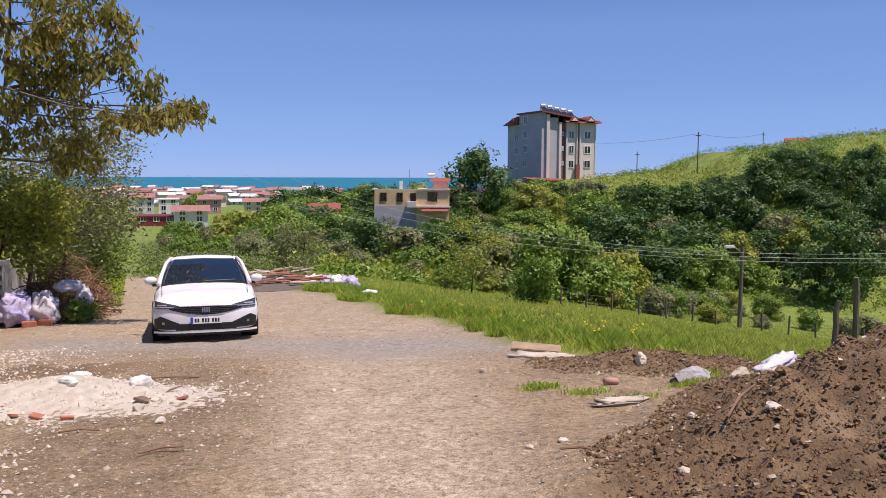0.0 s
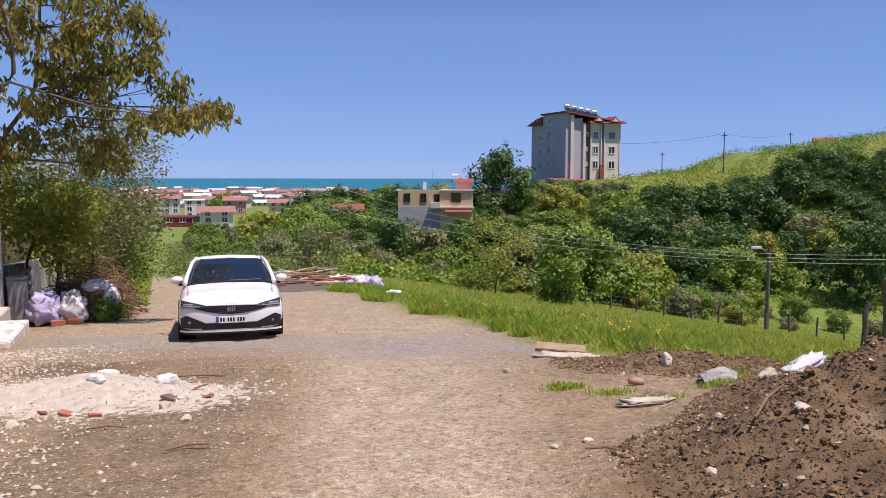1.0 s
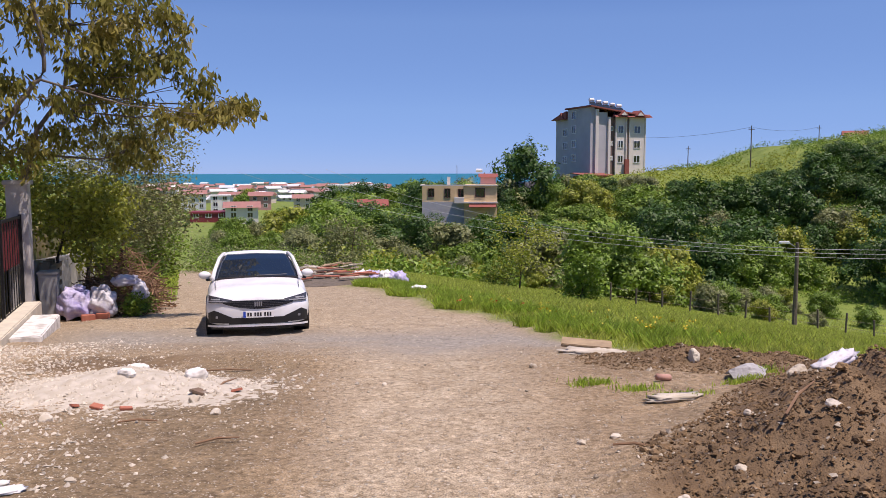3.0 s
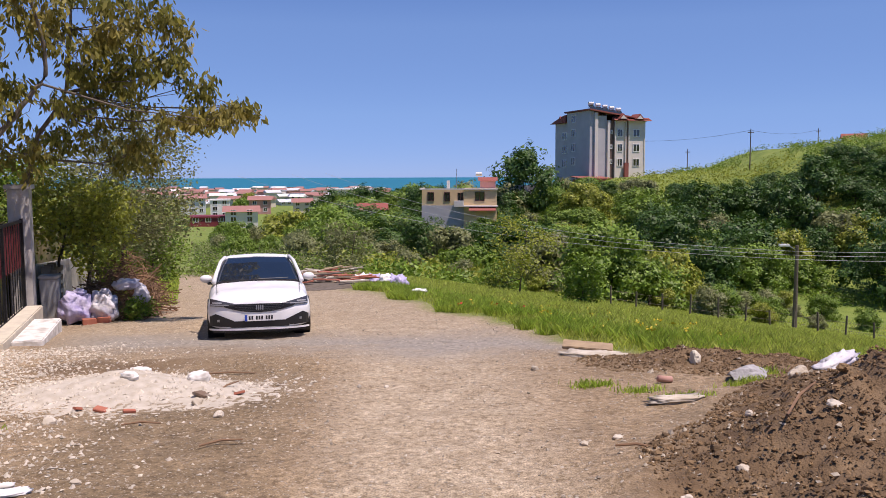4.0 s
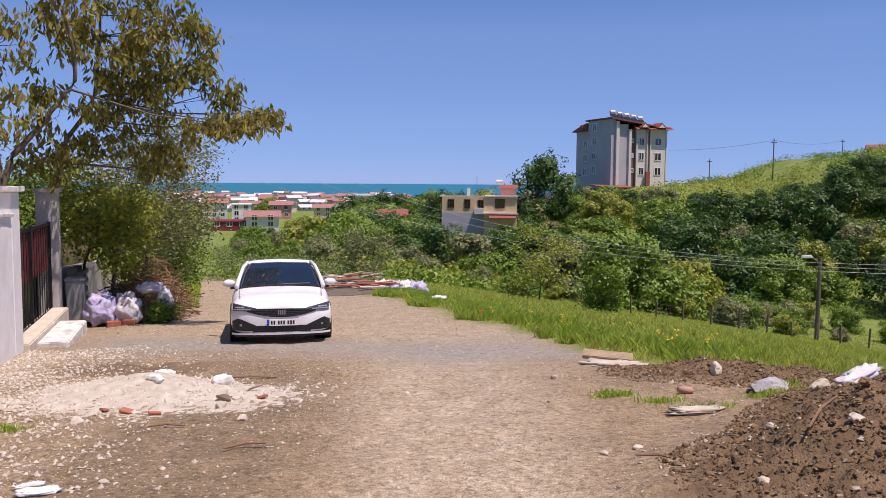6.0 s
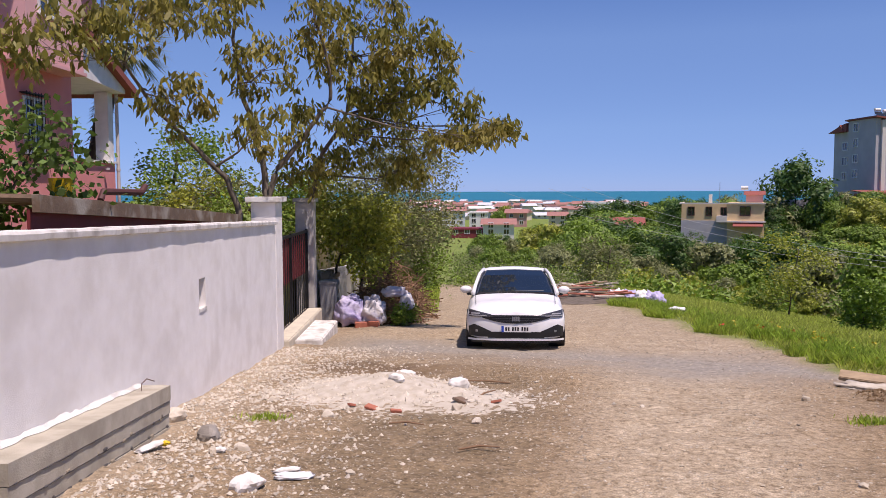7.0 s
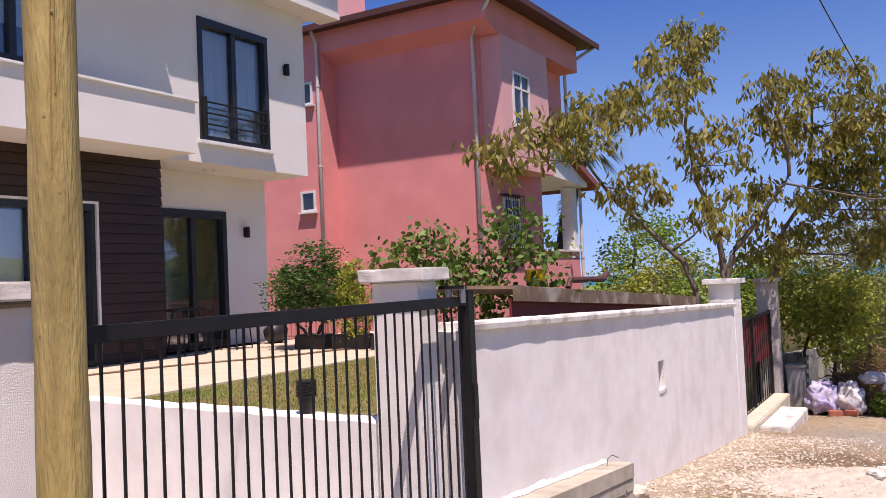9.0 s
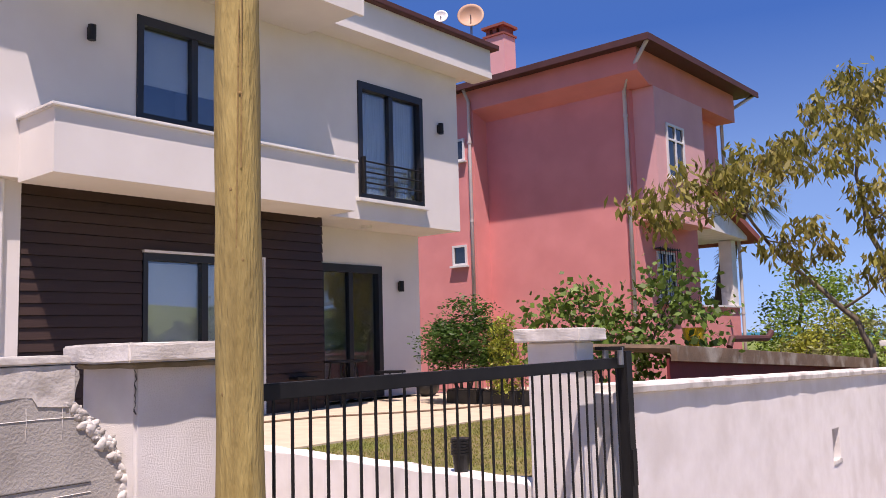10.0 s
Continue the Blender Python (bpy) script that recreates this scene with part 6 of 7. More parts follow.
def tufts(rng):
    cx, cy = ((1.05, 9.0), (1.5, 8.7), (2.6, 8.8), (1.85, 8.3), (2.9, 9.3), (-4.8, 7.4))[rng.integers(6)]
    return cx + rng.normal(0, 0.12), cy + rng.normal(0, 0.06)


GRASS = leaf_mat("meadow_grass", (0.4, 0.47, 0.06), (0.52, 0.54, 0.12), random=0.45, trans=0.45)
GRASS_FRESH = leaf_mat("fresh_grass", (0.33, 0.47, 0.05), (0.43, 0.53, 0.08), trans=0.45)
grass_field("meadow_grass", "tall green meadow grass on the slope", 170000, meadow, 0.05, 0.17, 1, GRASS, 0.0042)
grass_field("verge_weeds", "thick fresh weeds along the lane", 42000, verge, 0.04, 0.24, 2, GRASS_FRESH, 0.0048)
grass_field("lane_grass", "low grass on the lane's wall side", 9000, far_side, 0.04, 0.16, 3, GRASS_FRESH)
grass_field("grass_tufts", "fresh grass tufts among the rubble", 1500, tufts, 0.02, 0.08, 4, GRASS_FRESH, 0.006)


def lawn_blades(rng):
    p = YARD @ Vector((rng.uniform(-3.65, -0.3), rng.uniform(0.15, 4.85), 0))
    return p.x, p.y


LAWN_BLADE = leaf_mat("dry_lawn_blade", (0.34, 0.29, 0.09), (0.24, 0.28, 0.06), trans=0.4)
grass_field("lawn_blades", "short half-dry blades of the lawn", 26000, lawn_blades, 0.01, 0.03, 5, LAWN_BLADE, 0.004, -1.02)

# yellow flowers in the verge
rng2 = np.random.default_rng(6)
pts = []
while len(pts) < 45:
    x, y = verge(rng2)
    if x is not None and y < 20:
        pts.append((x, y, ground_z(x, y) + rng2.uniform(0.15, 0.32)))
tagged(new("verge_flowers", leaf_mesh("verge_flowers", pts, 4, 0.02, 0.04, 7, 0, 0.9, mat("flower_yellow", (0.6, 0.45, 0.02), rough=0.6, bump=0))), "small yellow wild flowers in the weeds", "flowers", kind="stuff")


tagged(new("poppies", leaf_mesh("poppies", [p for p in pts if p[1] > 15][:3], 5, 0.015, 0.05, 8, 0, 1.0, mat("poppy_red", (0.6, 0.03, 0.01), rough=0.6, bump=0))), "a few red poppies in the weeds", "flowers", kind="stuff")


# ---- stones and rubble ----
def stone_cloud(name, label, spots3, sizes, material, seed, sink=0.25):
    """Angular pebbles joined into one object."""
    rng = np.random.default_rng(seed)
    base = np.array([(1, 0, 0), (-1, 0, 0), (0, 1, 0), (0, -1, 0), (0, 0, 1), (0, 0, -1)], float)
    tri = [(0, 2, 4), (2, 1, 4), (1, 3, 4), (3, 0, 4), (2, 0, 5), (1, 2, 5), (3, 1, 5), (0, 3, 5)]
    verts, faces = [], []
    for (x, y, z), s in zip(spots3, sizes):
        q = base * (s * rng.uniform(0.7, 1.2, 3) * (1, 1, 0.8)) + rng.normal(0, 0.2 * s, (6, 3))
        a = rng.uniform(0, math.tau)
        c, n2 = math.cos(a), math.sin(a)
        q = np.stack([q[:, 0] * c - q[:, 1] * n2, q[:, 0] * n2 + q[:, 1] * c, q[:, 2]], 1)
        o = len(verts)
        verts += [(x + v[0], y + v[1], z + v[2] + s * 0.3 - sink * s * 0.5) for v in q]
        faces += [(o + i, o + j, o + l) for i, j, l in tri]
    me = bpy.data.meshes.new(name)
    me.from_pydata(verts, [], faces)
    me.materials.append(material)
    return tagged(new(name, me), label, "stones", kind="stuff")


STONE = mat("pale_stone", (0.48, 0.42, 0.33), (0.35, 0.295, 0.22), 8, 0.95, 0.5, 40, random=0.35)
CHALK = mat("chalk_stone", (0.6, 0.54, 0.45), (0.45, 0.39, 0.3), 8, 0.95, 0.5, 40, random=0.2)
CLOD = mat("earth_clod", (0.205, 0.132, 0.066), (0.14, 0.087, 0.042), 9, 0.98, 0.9, 60, random=0.4)
GREY_STONE = mat("grey_stone", (0.32, 0.29, 0.25), (0.2, 0.18, 0.155), 9, 0.95, 0.7, 40)
rng3 = np.random.default_rng(12)


def scatter(count, sample, lo, hi, power=3.0):
    pts, sz = [], []
    while len(pts) < count:
        x, y = sample()
        pts.append((x, y, ground_z(x, y)))
        sz.append(lo + (hi - lo) * rng3.random() ** power)
    return pts, sz


def lane():
    while True:
        p = YARD @ Vector((rng3.uniform(0.1, 9.0), rng3.uniform(-5, 22), 0))
        if noise.noise((p.x * 0.6, p.y * 0.6, 21)) + rng3.random() > 0.35 and p.y > 1.5:
            return p.x, p.y


def wall_foot():
    while True:
        lx = abs(rng3.normal(0, 1.1)) + 0.05
        p = YARD @ Vector((lx, rng3.uniform(0, 10.5), 0))
        if lx > 0.36 or p.y > 7.3:
            return p.x, p.y


def heap_spot():
    while True:
        x, y = rng3.uniform(1, 9.5), rng3.uniform(3.5, 11.5)
        if heap(x, y) > 0.04:
            return x, y


def lump_cloud(name, label, count, material, seed):
    """Rounded, broken lumps of earth, half sunk, as one object."""
    rng = np.random.default_rng(seed)
    base = bmesh.new()
    bmesh.ops.create_icosphere(base, subdivisions=2, radius=1)
    shape = np.array([v.co[:] for v in base.verts])
    tri = [[v.index for v in f.verts] for f in base.faces]
    kinds_of = []
    for k in range(12):
        kinds_of.append(np.array([v * (1 + 0.55 * noise.noise(Vector(v) * 1.4 + Vector((k * 3, 0, k))) + 0.3 * noise.noise(Vector(v) * 3.5 + Vector((k, k * 5, 0)))) for v in shape]))
    verts, faces = [], []
    for i in range(count):
        x, y = heap_spot()
        s = 0.01 + 0.034 * rng.random() ** 4
        a = rng.uniform(0, math.tau)
        q = kinds_of[i % 12] * (s * rng.uniform(0.8, 1.3, 3) * (1, 1, 0.65))
        q = np.stack([q[:, 0] * math.cos(a) - q[:, 1] * math.sin(a) + x, q[:, 0] * math.sin(a) + q[:, 1] * math.cos(a) + y, q[:, 2] + ground_z(x, y) - 0.1 * s], 1)
        o = len(verts)
        verts += q.tolist()
        faces += [(o + f[0], o + f[1], o + f[2]) for f in tri]
    me = bpy.data.meshes.new(name)
    me.from_pydata(verts, [], faces)
    me.materials.append(material)
    return tagged(new(name, me), label, "earth", kind="stuff")


stone_cloud("lane_gravel", "loose pebbles strewn over the dirt lane", *scatter(24000, lane, 0.003, 0.02, 5.0), STONE, 1)
stone_cloud("wall_rubble", "pale limestone rubble along the wall's foot", *scatter(17000, wall_foot, 0.003, 0.03, 5.0), CHALK, 2)
stone_cloud("chalk_heap", "heap of crushed white limestone", *scatter(8000, lambda: (-4.1 + rng3.normal(0, 0.85), 9.2 + rng3.normal(0, 0.5)), 0.004, 0.036, 5.5), CHALK, 3)
stone_cloud("heap_clods", "brown clods of earth on the mud heap", *scatter(80000, heap_spot, 0.005, 0.02, 2.4), CLOD, 4)
stone_cloud("heap_stones", "pale stones in the mud heap", *scatter(900, heap_spot, 0.007, 0.036, 3.2), STONE, 5)
lump_cloud("earth_lumps", "large broken lumps of earth on the mud heap", 3000, CLOD, 6)


def rock(x, y, s, seed, m, label, flat=0.7, name="rock", turn=None, z=None):
    bm = bmesh.new()
    bmesh.ops.create_icosphere(bm, subdivisions=3, radius=1)
    o = Vector((seed * 2.3, seed, seed * 0.7))
    for v in bm.verts:
        c = v.co
        k = 1 + 0.35 * noise.noise(c * 1.1 + o) + 0.2 * noise.noise(c * 3 + o) + 0.08 * noise.noise(c * 8 + o)
        # broken facets
        for j in range(5):
            d = Vector((math.sin(seed + j * 2.1), math.cos(seed * 1.3 + j * 1.7), math.sin(seed * 0.7 + j * 2.9))).normalized()
            t = c.normalized().dot(d) * k
            if t > 0.72:
                k *= 0.72 / t
        v.co = c * k
    bm.transform(Matrix.Diagonal((s, s * 0.75, s * flat, 1)))
    gz2 = ground_z(x, y) if z is None else z
    ob = solo(name, bm, m, label, "rock", fr=pose(x, y, gz2 + s * flat * 0.35, 0, 0, seed * 77 if turn is None else turn), group="loose rocks" if name == "rock" else "")
    return ob


def rock_at(lx, ly, s, seed, m, label, flat=0.7):
    p = YARD @ Vector((lx, ly, 0))
    rock(p.x, p.y, s, seed, m, label, flat)


rock_at(0.2, 3.45, 0.14, 1, CHALK, "cream limestone block at the footing's end", 0.8)
rock_at(0.76, 2.75, 0.15, 2, GREY_STONE, "large broken grey stone below the wall")
rock_at(1.56, 0.85, 0.13, 3, WHITE_WORN, "white broken lump near the lane")
rock_at(1.75, 3.6, 0.09, 4, CHALK, "small white stone on the mud")
rock_at(1.2, 2.2, 0.07, 5, CHALK, "pale stone chunk on the rubble")
rock_at(1.0, 2.0, 0.06, 6, STONE, "pale stone chunk in the dirt")
for i, (x, y, s) in enumerate(((-2.6, 7.75, 0.09), (0.68, 6.46, 0.06), (0.95, 6.6, 0.06), (1.5, 5.2, 0.07), (1.1, 4.9, 0.06), (-3.0, 8.3, 0.1), (2.2, 5.6, 0.08), (2.9, 6.3, 0.1), (1.9, 6.4, 0.06), (3.5, 7.0, 0.12), (-4.3, 6.2, 0.07), (-2.9, 5.6, 0.06), (-1.2, 9.3, 0.05), (0.5, 10.2, 0.08))):
    rock(x, y, s * 0.7, 10 + i, (CHALK, STONE)[i % 2], "loose pale stone lying in the dirt")
rock(2.75, 9.2, 0.25, 31, mat("concrete_lump", (0.4, 0.39, 0.38), (0.28, 0.27, 0.27), 14, 0.95, 0.8, 30), "broken grey concrete block at the heap's edge", 0.34, "concrete_lump", 20)
rock(2.35, 9.9, 0.1, 32, CREAM, "cream broken slab standing in the mud", 1.0, "slab_fragment", 60)
rock(2.75, 7.75, 0.13, 33, STONE, "pale rock half buried in the heap", 0.6, "half_buried_rock", 30)
bm = blob(0.26, 0.08, 0.05, 9, 0.7, 4)
solo("plastic_sheet", bm, SACK_WHITE, "torn white plastic sack on the mud heap", "plastic sack", fr=pose(3.15, 7.95, ground_z(3.15, 7.95) + 0.06, 8, -12, 35), smooth=True)
bm = blob(0.4, 0.15, 0.05, 19, 0.7, 4)
solo("plaster_slab", bm, CHALK, "flat slab of broken white plaster", "rubble", fr=pose(1.35, 11.3, ground_z(1.35, 11.3) + 0.02, 0, 0, 0), smooth=True)
bm = blob(0.26, 0.08, 0.04, 29, 0.7, 4)
solo("plaster_lump", bm, CHALK, "white plaster lump at the heap's foot", "rubble", fr=pose(1.75, 8.15, ground_z(1.75, 8.15) + 0.02, 0, 0, 15), smooth=True)
solo("board", box(-0.34, 0.34, -0.16, 0.16, 0, 0.05, 0.01), RAW_WOOD, "weathered board lying on plaster rubble", "board", fr=pose(1.3, 11.6, ground_z(1.3, 11.75) + 0.1, 6, 3, -8))
solo("clay_pipe", tube([(-0.1, 0, 0.04), (0.1, 0, 0.04)], 0.045, 16), mat("clay", (0.42, 0.22, 0.17), (0.5, 0.3, 0.24), 6), "short piece of clay pipe in the mud", "pipe", fr=pose(1.82, 9.05, ground_z(1.82, 9.05) + 0.01, 0, 8, 20) @ Matrix.Diagonal((0.8, 0.8, 0.8, 1)), smooth=True)
solo("blue_rag", blob(0.2, 0.14, 0.08, 39, 0.6, 3), mat("blue_rag", (0.1, 0.14, 0.4), (0.6, 0.6, 0.65), 8), "blue and white rag on top of the heap", "rag", fr=pose(4.2, 8.3, ground_z(4.2, 8.3) + 0.03), smooth=True)
solo("white_bag", blob(0.3, 0.22, 0.16, 49, 0.4, 3), TRIM_WHITE, "white bag lying in the verge", "bag", fr=pose(-2.1, 24.5, ground_z(-2.1, 24.5) + 0.09) @ Matrix.Diagonal((0.8, 0.8, 0.8, 1)), smooth=True)
# low bed of limestone dust under the heap's stones
bm = bmesh.new()
bmesh.ops.create_grid(bm, x_segments=110, y_segments=70, size=1)
gone = []
for v in bm.verts:
    x, y = -4.0 + 1.95 * v.co.x, 9.0 + 1.15 * v.co.y
    q = math.hypot(v.co.x, v.co.y) + 0.3 * noise.noise((x * 1.6, y * 1.6, 31)) + 0.16 * noise.noise((x * 5, y * 5, 32)) + 0.1 * noise.noise((x * 14, y * 14, 33))
    lift = 0.034 * (0.8 - q) + 0.03 * noise.noise((x * 6, y * 6, 34)) * max(0, 0.9 - q) + 0.018 * noise.noise((x * 19, y * 19, 35))
    v.co = (x, y, ground_z(x, y) + max(-0.04, lift))
    if q > 1.0:
        gone.append(v)
bmesh.ops.delete(bm, geom=gone, context="VERTS")
solo("limestone_dust", bm, CHALK, "low spread of crushed pale limestone dust", "limestone dust", fr=Matrix.Identity(4), kind="stuff", smooth=True)
for i, (x, y, a, l, w) in enumerate(((-3.05, 8.6, 20, 0.3, 0.2), (-2.7, 8.75, 60, 0.2, 0.1), (-3.9, 8.1, -10, 0.26, 0.1), (-4.2, 8.2, 40, 0.14, 0.09), (-3.6, 8.05, 5, 0.2, 0.06))):
    solo("brick_shard", box(-l / 2, l / 2, -w / 2, w / 2, 0, 0.04, 0.006), BRICK if i else OLD_TILE, "broken red tile on the limestone heap", "brick shard", fr=pose(x, y, ground_z(x, y) + 0.01, 14, 9, a * 3 + 20) @ Matrix.Diagonal((0.6, 0.8, 0.7, 1)), group="brick shards")
for i, (x, y, a, l) in enumerate(((-3.3, 10.4, 5, 0.8), (-2.9, 9.0, 80, 0.5), (-3.2, 7.4, 10, 0.35), (1.0, 6.0, -10, 0.3), (2.1, 5.9, 60, 1.0), (-2.2, 6.6, 30, 0.35))):
    solo("stick", tube([(-l / 2, 0, 0.02), (0, 0.02, 0.035), (l / 2, 0, 0.02)], [0.009, 0.011, 0.006], 6), DRY, "dry stick lying in the dirt", "stick", fr=pose(x, y, ground_z(x, y), 0, 0, a), group="sticks")
solo("paper_scrap", blob(0.13, 0.06, 0.02, 59, 0.5, 4), TRIM_WHITE, "crumpled white paper on the rubble", "paper", fr=YARD @ pose(1.83, 1.13, slope_z(1.13) + 0.03), smooth=True)
solo("foam_scrap", blob(0.05, 0.025, 0.02, 69, 0.6, 5), YELLOW, "yellow foam scrap beside white plastic", "scrap", fr=YARD @ pose(0.5, 2.25, slope_z(2.25) + 0.03), smooth=True)
for sx, sy, a, b2, turn in ((0.43, 2.15, 0.2, 0.06, 70), (1.75, 1.3, 0.12, 0.05, 20), (1.05, 2.0, 0.07, 0.05, 0)):
    solo("plastic_scrap", blob(a * 0.8, b2 * 0.8, 0.02, a * 90, 0.45, 4), WHITE_WORN, "torn white plastic trodden into the rubble", "scrap", fr=YARD @ pose(sx, sy, slope_z(sy) + 0.03, 0, 0, turn), smooth=True, group="plastic scraps")
for sx, sy, a, b2, c2, turn in ((-4.45, 10.3, 0.24, 0.12, 0.09, 10), (-3.98, 8.95, 0.2, 0.1, 0.05, -30), (-3.3, 9.2, 0.2, 0.14, 0.08, 40)):
    solo("crumpled_sheet", blob(a * 0.6, b2 * 0.6, c2, a * 50, 0.22, 3, 34), WHITE_WORN, "dusty white crumpled sack on the limestone heap", "sack", fr=pose(sx, sy, ground_z(sx, sy) + 0.04, 0, 0, turn), smooth=True, group="sacks on the limestone heap")


# ---- meadow fence, street lamp, poles and wires ----
POST = mat("old_post", (0.16, 0.13, 0.1), (0.1, 0.08, 0.06), 8, 0.95, 0.6, 30)
mf = thing("meadow_fence", "wire fence on crooked wooden posts across the meadow", "fence", (16, 46, ground_z(16, 46)), ID)
fp = []
for i in range(26):
    x = 6 + i * 1.35
    y = 41.5 + 0.11 * x + 0.4 * math.sin(i)
    z = ground_z(x, y)
    fp.append((x, y, z))
    part("post", tube([(x, y, z - 0.2), (x + 0.05 * math.sin(i * 3), y, z + 1.0 + 0.15 * math.sin(i * 5))], 0.05, 6), POST, mf)
for dz in (0.35, 0.75):
    part("wire", tube([(x, y, z + dz) for x, y, z in fp], 0.008, 3), POST, mf)
for x, y, hh, lean in ((10.0, 21.3, 1.25, 0.06), (10.5, 21.2, 1.9, -0.03), (12.0, 22.0, 1.2, 0.1)):
    z = ground_z(x, y)
    solo("fence_post", tube([(0, 0, -0.3), (lean * 0.6, 0, hh * 0.5), (lean * 0.4, 0.02, hh * 0.8), (lean * 1.5, 0, hh)], [0.09, 0.075, 0.08, 0.06], 8), POST, "rough dark wooden fence post in the grass", "fence post", fr=pose(x, y, z), group="rough posts")
sl = thing("street_lamp", "concrete street lamp post with a short arm", "street lamp", (16.6, 46.5, ground_z(16.6, 46.5)), ID)
lz = ground_z(16.6, 46.5)
part("post", tube([(16.6, 46.5, lz - 0.3), (16.6, 46.5, -4.0)], [0.13, 0.09], 10), POST, sl)
part("arm", tube([(16.6, 46.5, -4.3), (16.2, 46.5, -4.05), (15.95, 46.45, -3.98)], 0.03, 6), RIM, sl)
part("lamp_head", box(15.6, 16.15, 46.3, 46.55, -4.06, -3.92, 0.03), TRIM_WHITE, sl)
for x, y, z1, z0 in ((45.2, 150, 7.56, 0.5), (42.5, 185, 5.05, 0.0), (75.6, 200, 10.1, 5)):
    t = thing("power_pole", "thin grey power pole on the ridge", "pole", (x, y, z0), ID, "power poles")
    part("shaft", tube([(x, y, z0 - 3), (x, y, z1)], [0.13, 0.08], 8), POST, t)
    part("crossarm", box(x - 0.5, x + 0.5, y - 0.06, y + 0.06, z1 - 0.7, z1 - 0.55), POST, t)
WIRE = mat("wire", (0.45, 0.45, 0.45), rough=0.5, bump=0)
DARKWIRE = mat("dark_wire", (0.03, 0.03, 0.03), rough=0.6, bump=0)


def cable(name, a, b, sag, r, m, label, group=""):
    a, b = Vector(a), Vector(b)
    solo(name, tube([a.lerp(b, i / 24) - Vector((0, 0, sag * 4 * (i / 24) * (1 - i / 24))) for i in range(25)], r, 4), m, label, "cable", fr=ID, group=group)


cable("power_line", (-14.49, 73.59, 0.03), (15.62, 43.93, -4.09), 1.3, 0.01, WIRE, "pale overhead power line over the valley", "power lines")
cable("power_line", (-17.3, 72.98, -0.08), (15.62, 43.92, -4.29), 1.3, 0.01, WIRE, "pale overhead power line over the valley", "power lines")
cable("power_line", (-21.81, 71.76, -0.18), (15.62, 43.89, -4.5), 1.3, 0.01, WIRE, "pale overhead power line over the valley", "power lines")
cable("power_line", (15.62, 43.93, -4.09), (62, 70, -3.5), 1.0, 0.01, WIRE, "pale overhead power line over the valley", "power lines")
cable("power_line", (15.62, 43.92, -4.29), (62, 70, -4.0), 1.0, 0.01, WIRE, "pale overhead power line over the valley", "power lines")
cable("power_line", (15.62, 43.89, -4.5), (62, 70, -4.5), 1.0, 0.01, WIRE, "pale overhead power line over the valley", "power lines")
cable("ridge_line", (30, 168, 6.2), (45.2, 150, 7.3), 0.5, 0.02, DARKWIRE, "thin overhead line along the ridge")
cable("ridge_line", (45.2, 150, 7.3), (75.6, 200, 9.8), 0.8, 0.02, DARKWIRE, "thin overhead line along the ridge")
# service line from the pole to the houses
pt = YARD @ Vector((0.44, -3.46, 7.4))
cable("service_line", pt, YARD @ Vector((2.6, 24, 3.2)), 0.6, 0.012, DARKWIRE, "black service cable from the pole")


# ---- apartment block on the ridge ----
GREY_FACADE = mat("grey_facade", (0.47, 0.46, 0.48), (0.41, 0.4, 0.42), 0.6, 0.9, 0.1, 20)
CREAM_FACADE = mat("cream_facade", (0.68, 0.62, 0.56), (0.62, 0.57, 0.52), 0.6, 0.9, 0.1, 20)
# colours the brown strip, and the shadow painted between two pilasters
BAND_AND_SHADE = mat("brown_band_and_shade", (0.2, 0.13, 0.11), rough=0.9, bump=0.1)


def face_window(parent, m, u, z, w, hgt, pane=None, frame=None):
    """A window on a wall plane given by m (x along, -y outwards)."""
    f = merge(merge(box(u - w / 2 - 0.12, u - w / 2, -0.1, 0.02, z - 0.12, z + hgt + 0.12), box(u + w / 2, u + w / 2 + 0.12, -0.1, 0.02, z - 0.12, z + hgt + 0.12)), merge(box(u - w / 2, u + w / 2, -0.1, 0.02, z - 0.12, z), merge(box(u - w / 2, u + w / 2, -0.1, 0.02, z + hgt, z + hgt + 0.12), box(u - 0.05, u + 0.05, -0.08, 0.02, z, z + hgt))))
    f.transform(m)
    fr = part("window", f, frame or TRIM_WHITE, parent)
    g = box(u - w / 2, u + w / 2, -0.03, 0.01, z, z + hgt)
    g.transform(m)
    part("pane", g, pane or PANE, fr)


AX, AY, AZ, AYAW = 20.0, 165.0, -0.6, 24.0
BLOCK = pose(AX, AY, AZ, 0, 0, AYAW)
ap = thing("apartment_block", "four-storey grey and cream apartment block with red roof", "building", (0, 0, 0), BLOCK)
L, D, H = 11.6, 15.0, 10.75
part("wall", merge(box(4.8, L, 0, D, -6, H), box(0, 4.8, 0.5, D, -6, H)), CREAM_FACADE, ap)
part("side_wall", box(-0.25, -0.002, 9.0, D, -6, H), GREY_FACADE, ap)
part("stair_bay", prism([(-0.9, -6), (-0.004, -6), (-0.004, 12.5), (-0.9, 12.62)], 0.0, 8.9, "y"), GREY_FACADE, ap)
part("front_recess", box(0.7, 2.85, -0.004, 0.498, -6, H + 0.9), GREY_FACADE, ap)
for x0, x1, out, hh in ((0.0, 0.68, -0.45, 12.2), (2.87, 3.4, -0.4, H), (4.55, 4.8, -0.3, H), (6.95, 7.15, -0.3, H), (7.65, 7.85, -0.3, H), (L - 0.25, L, -0.12, H)):
    part("pilaster", box(x0, x1, out, -0.006, -4, hh), CREAM_FACADE, ap)
# shadow between the pilasters, painted as a dark brown panel
part("recess_shade", box(3.42, 4.53, 0.2, 0.498, -4, H), BAND_AND_SHADE, ap)
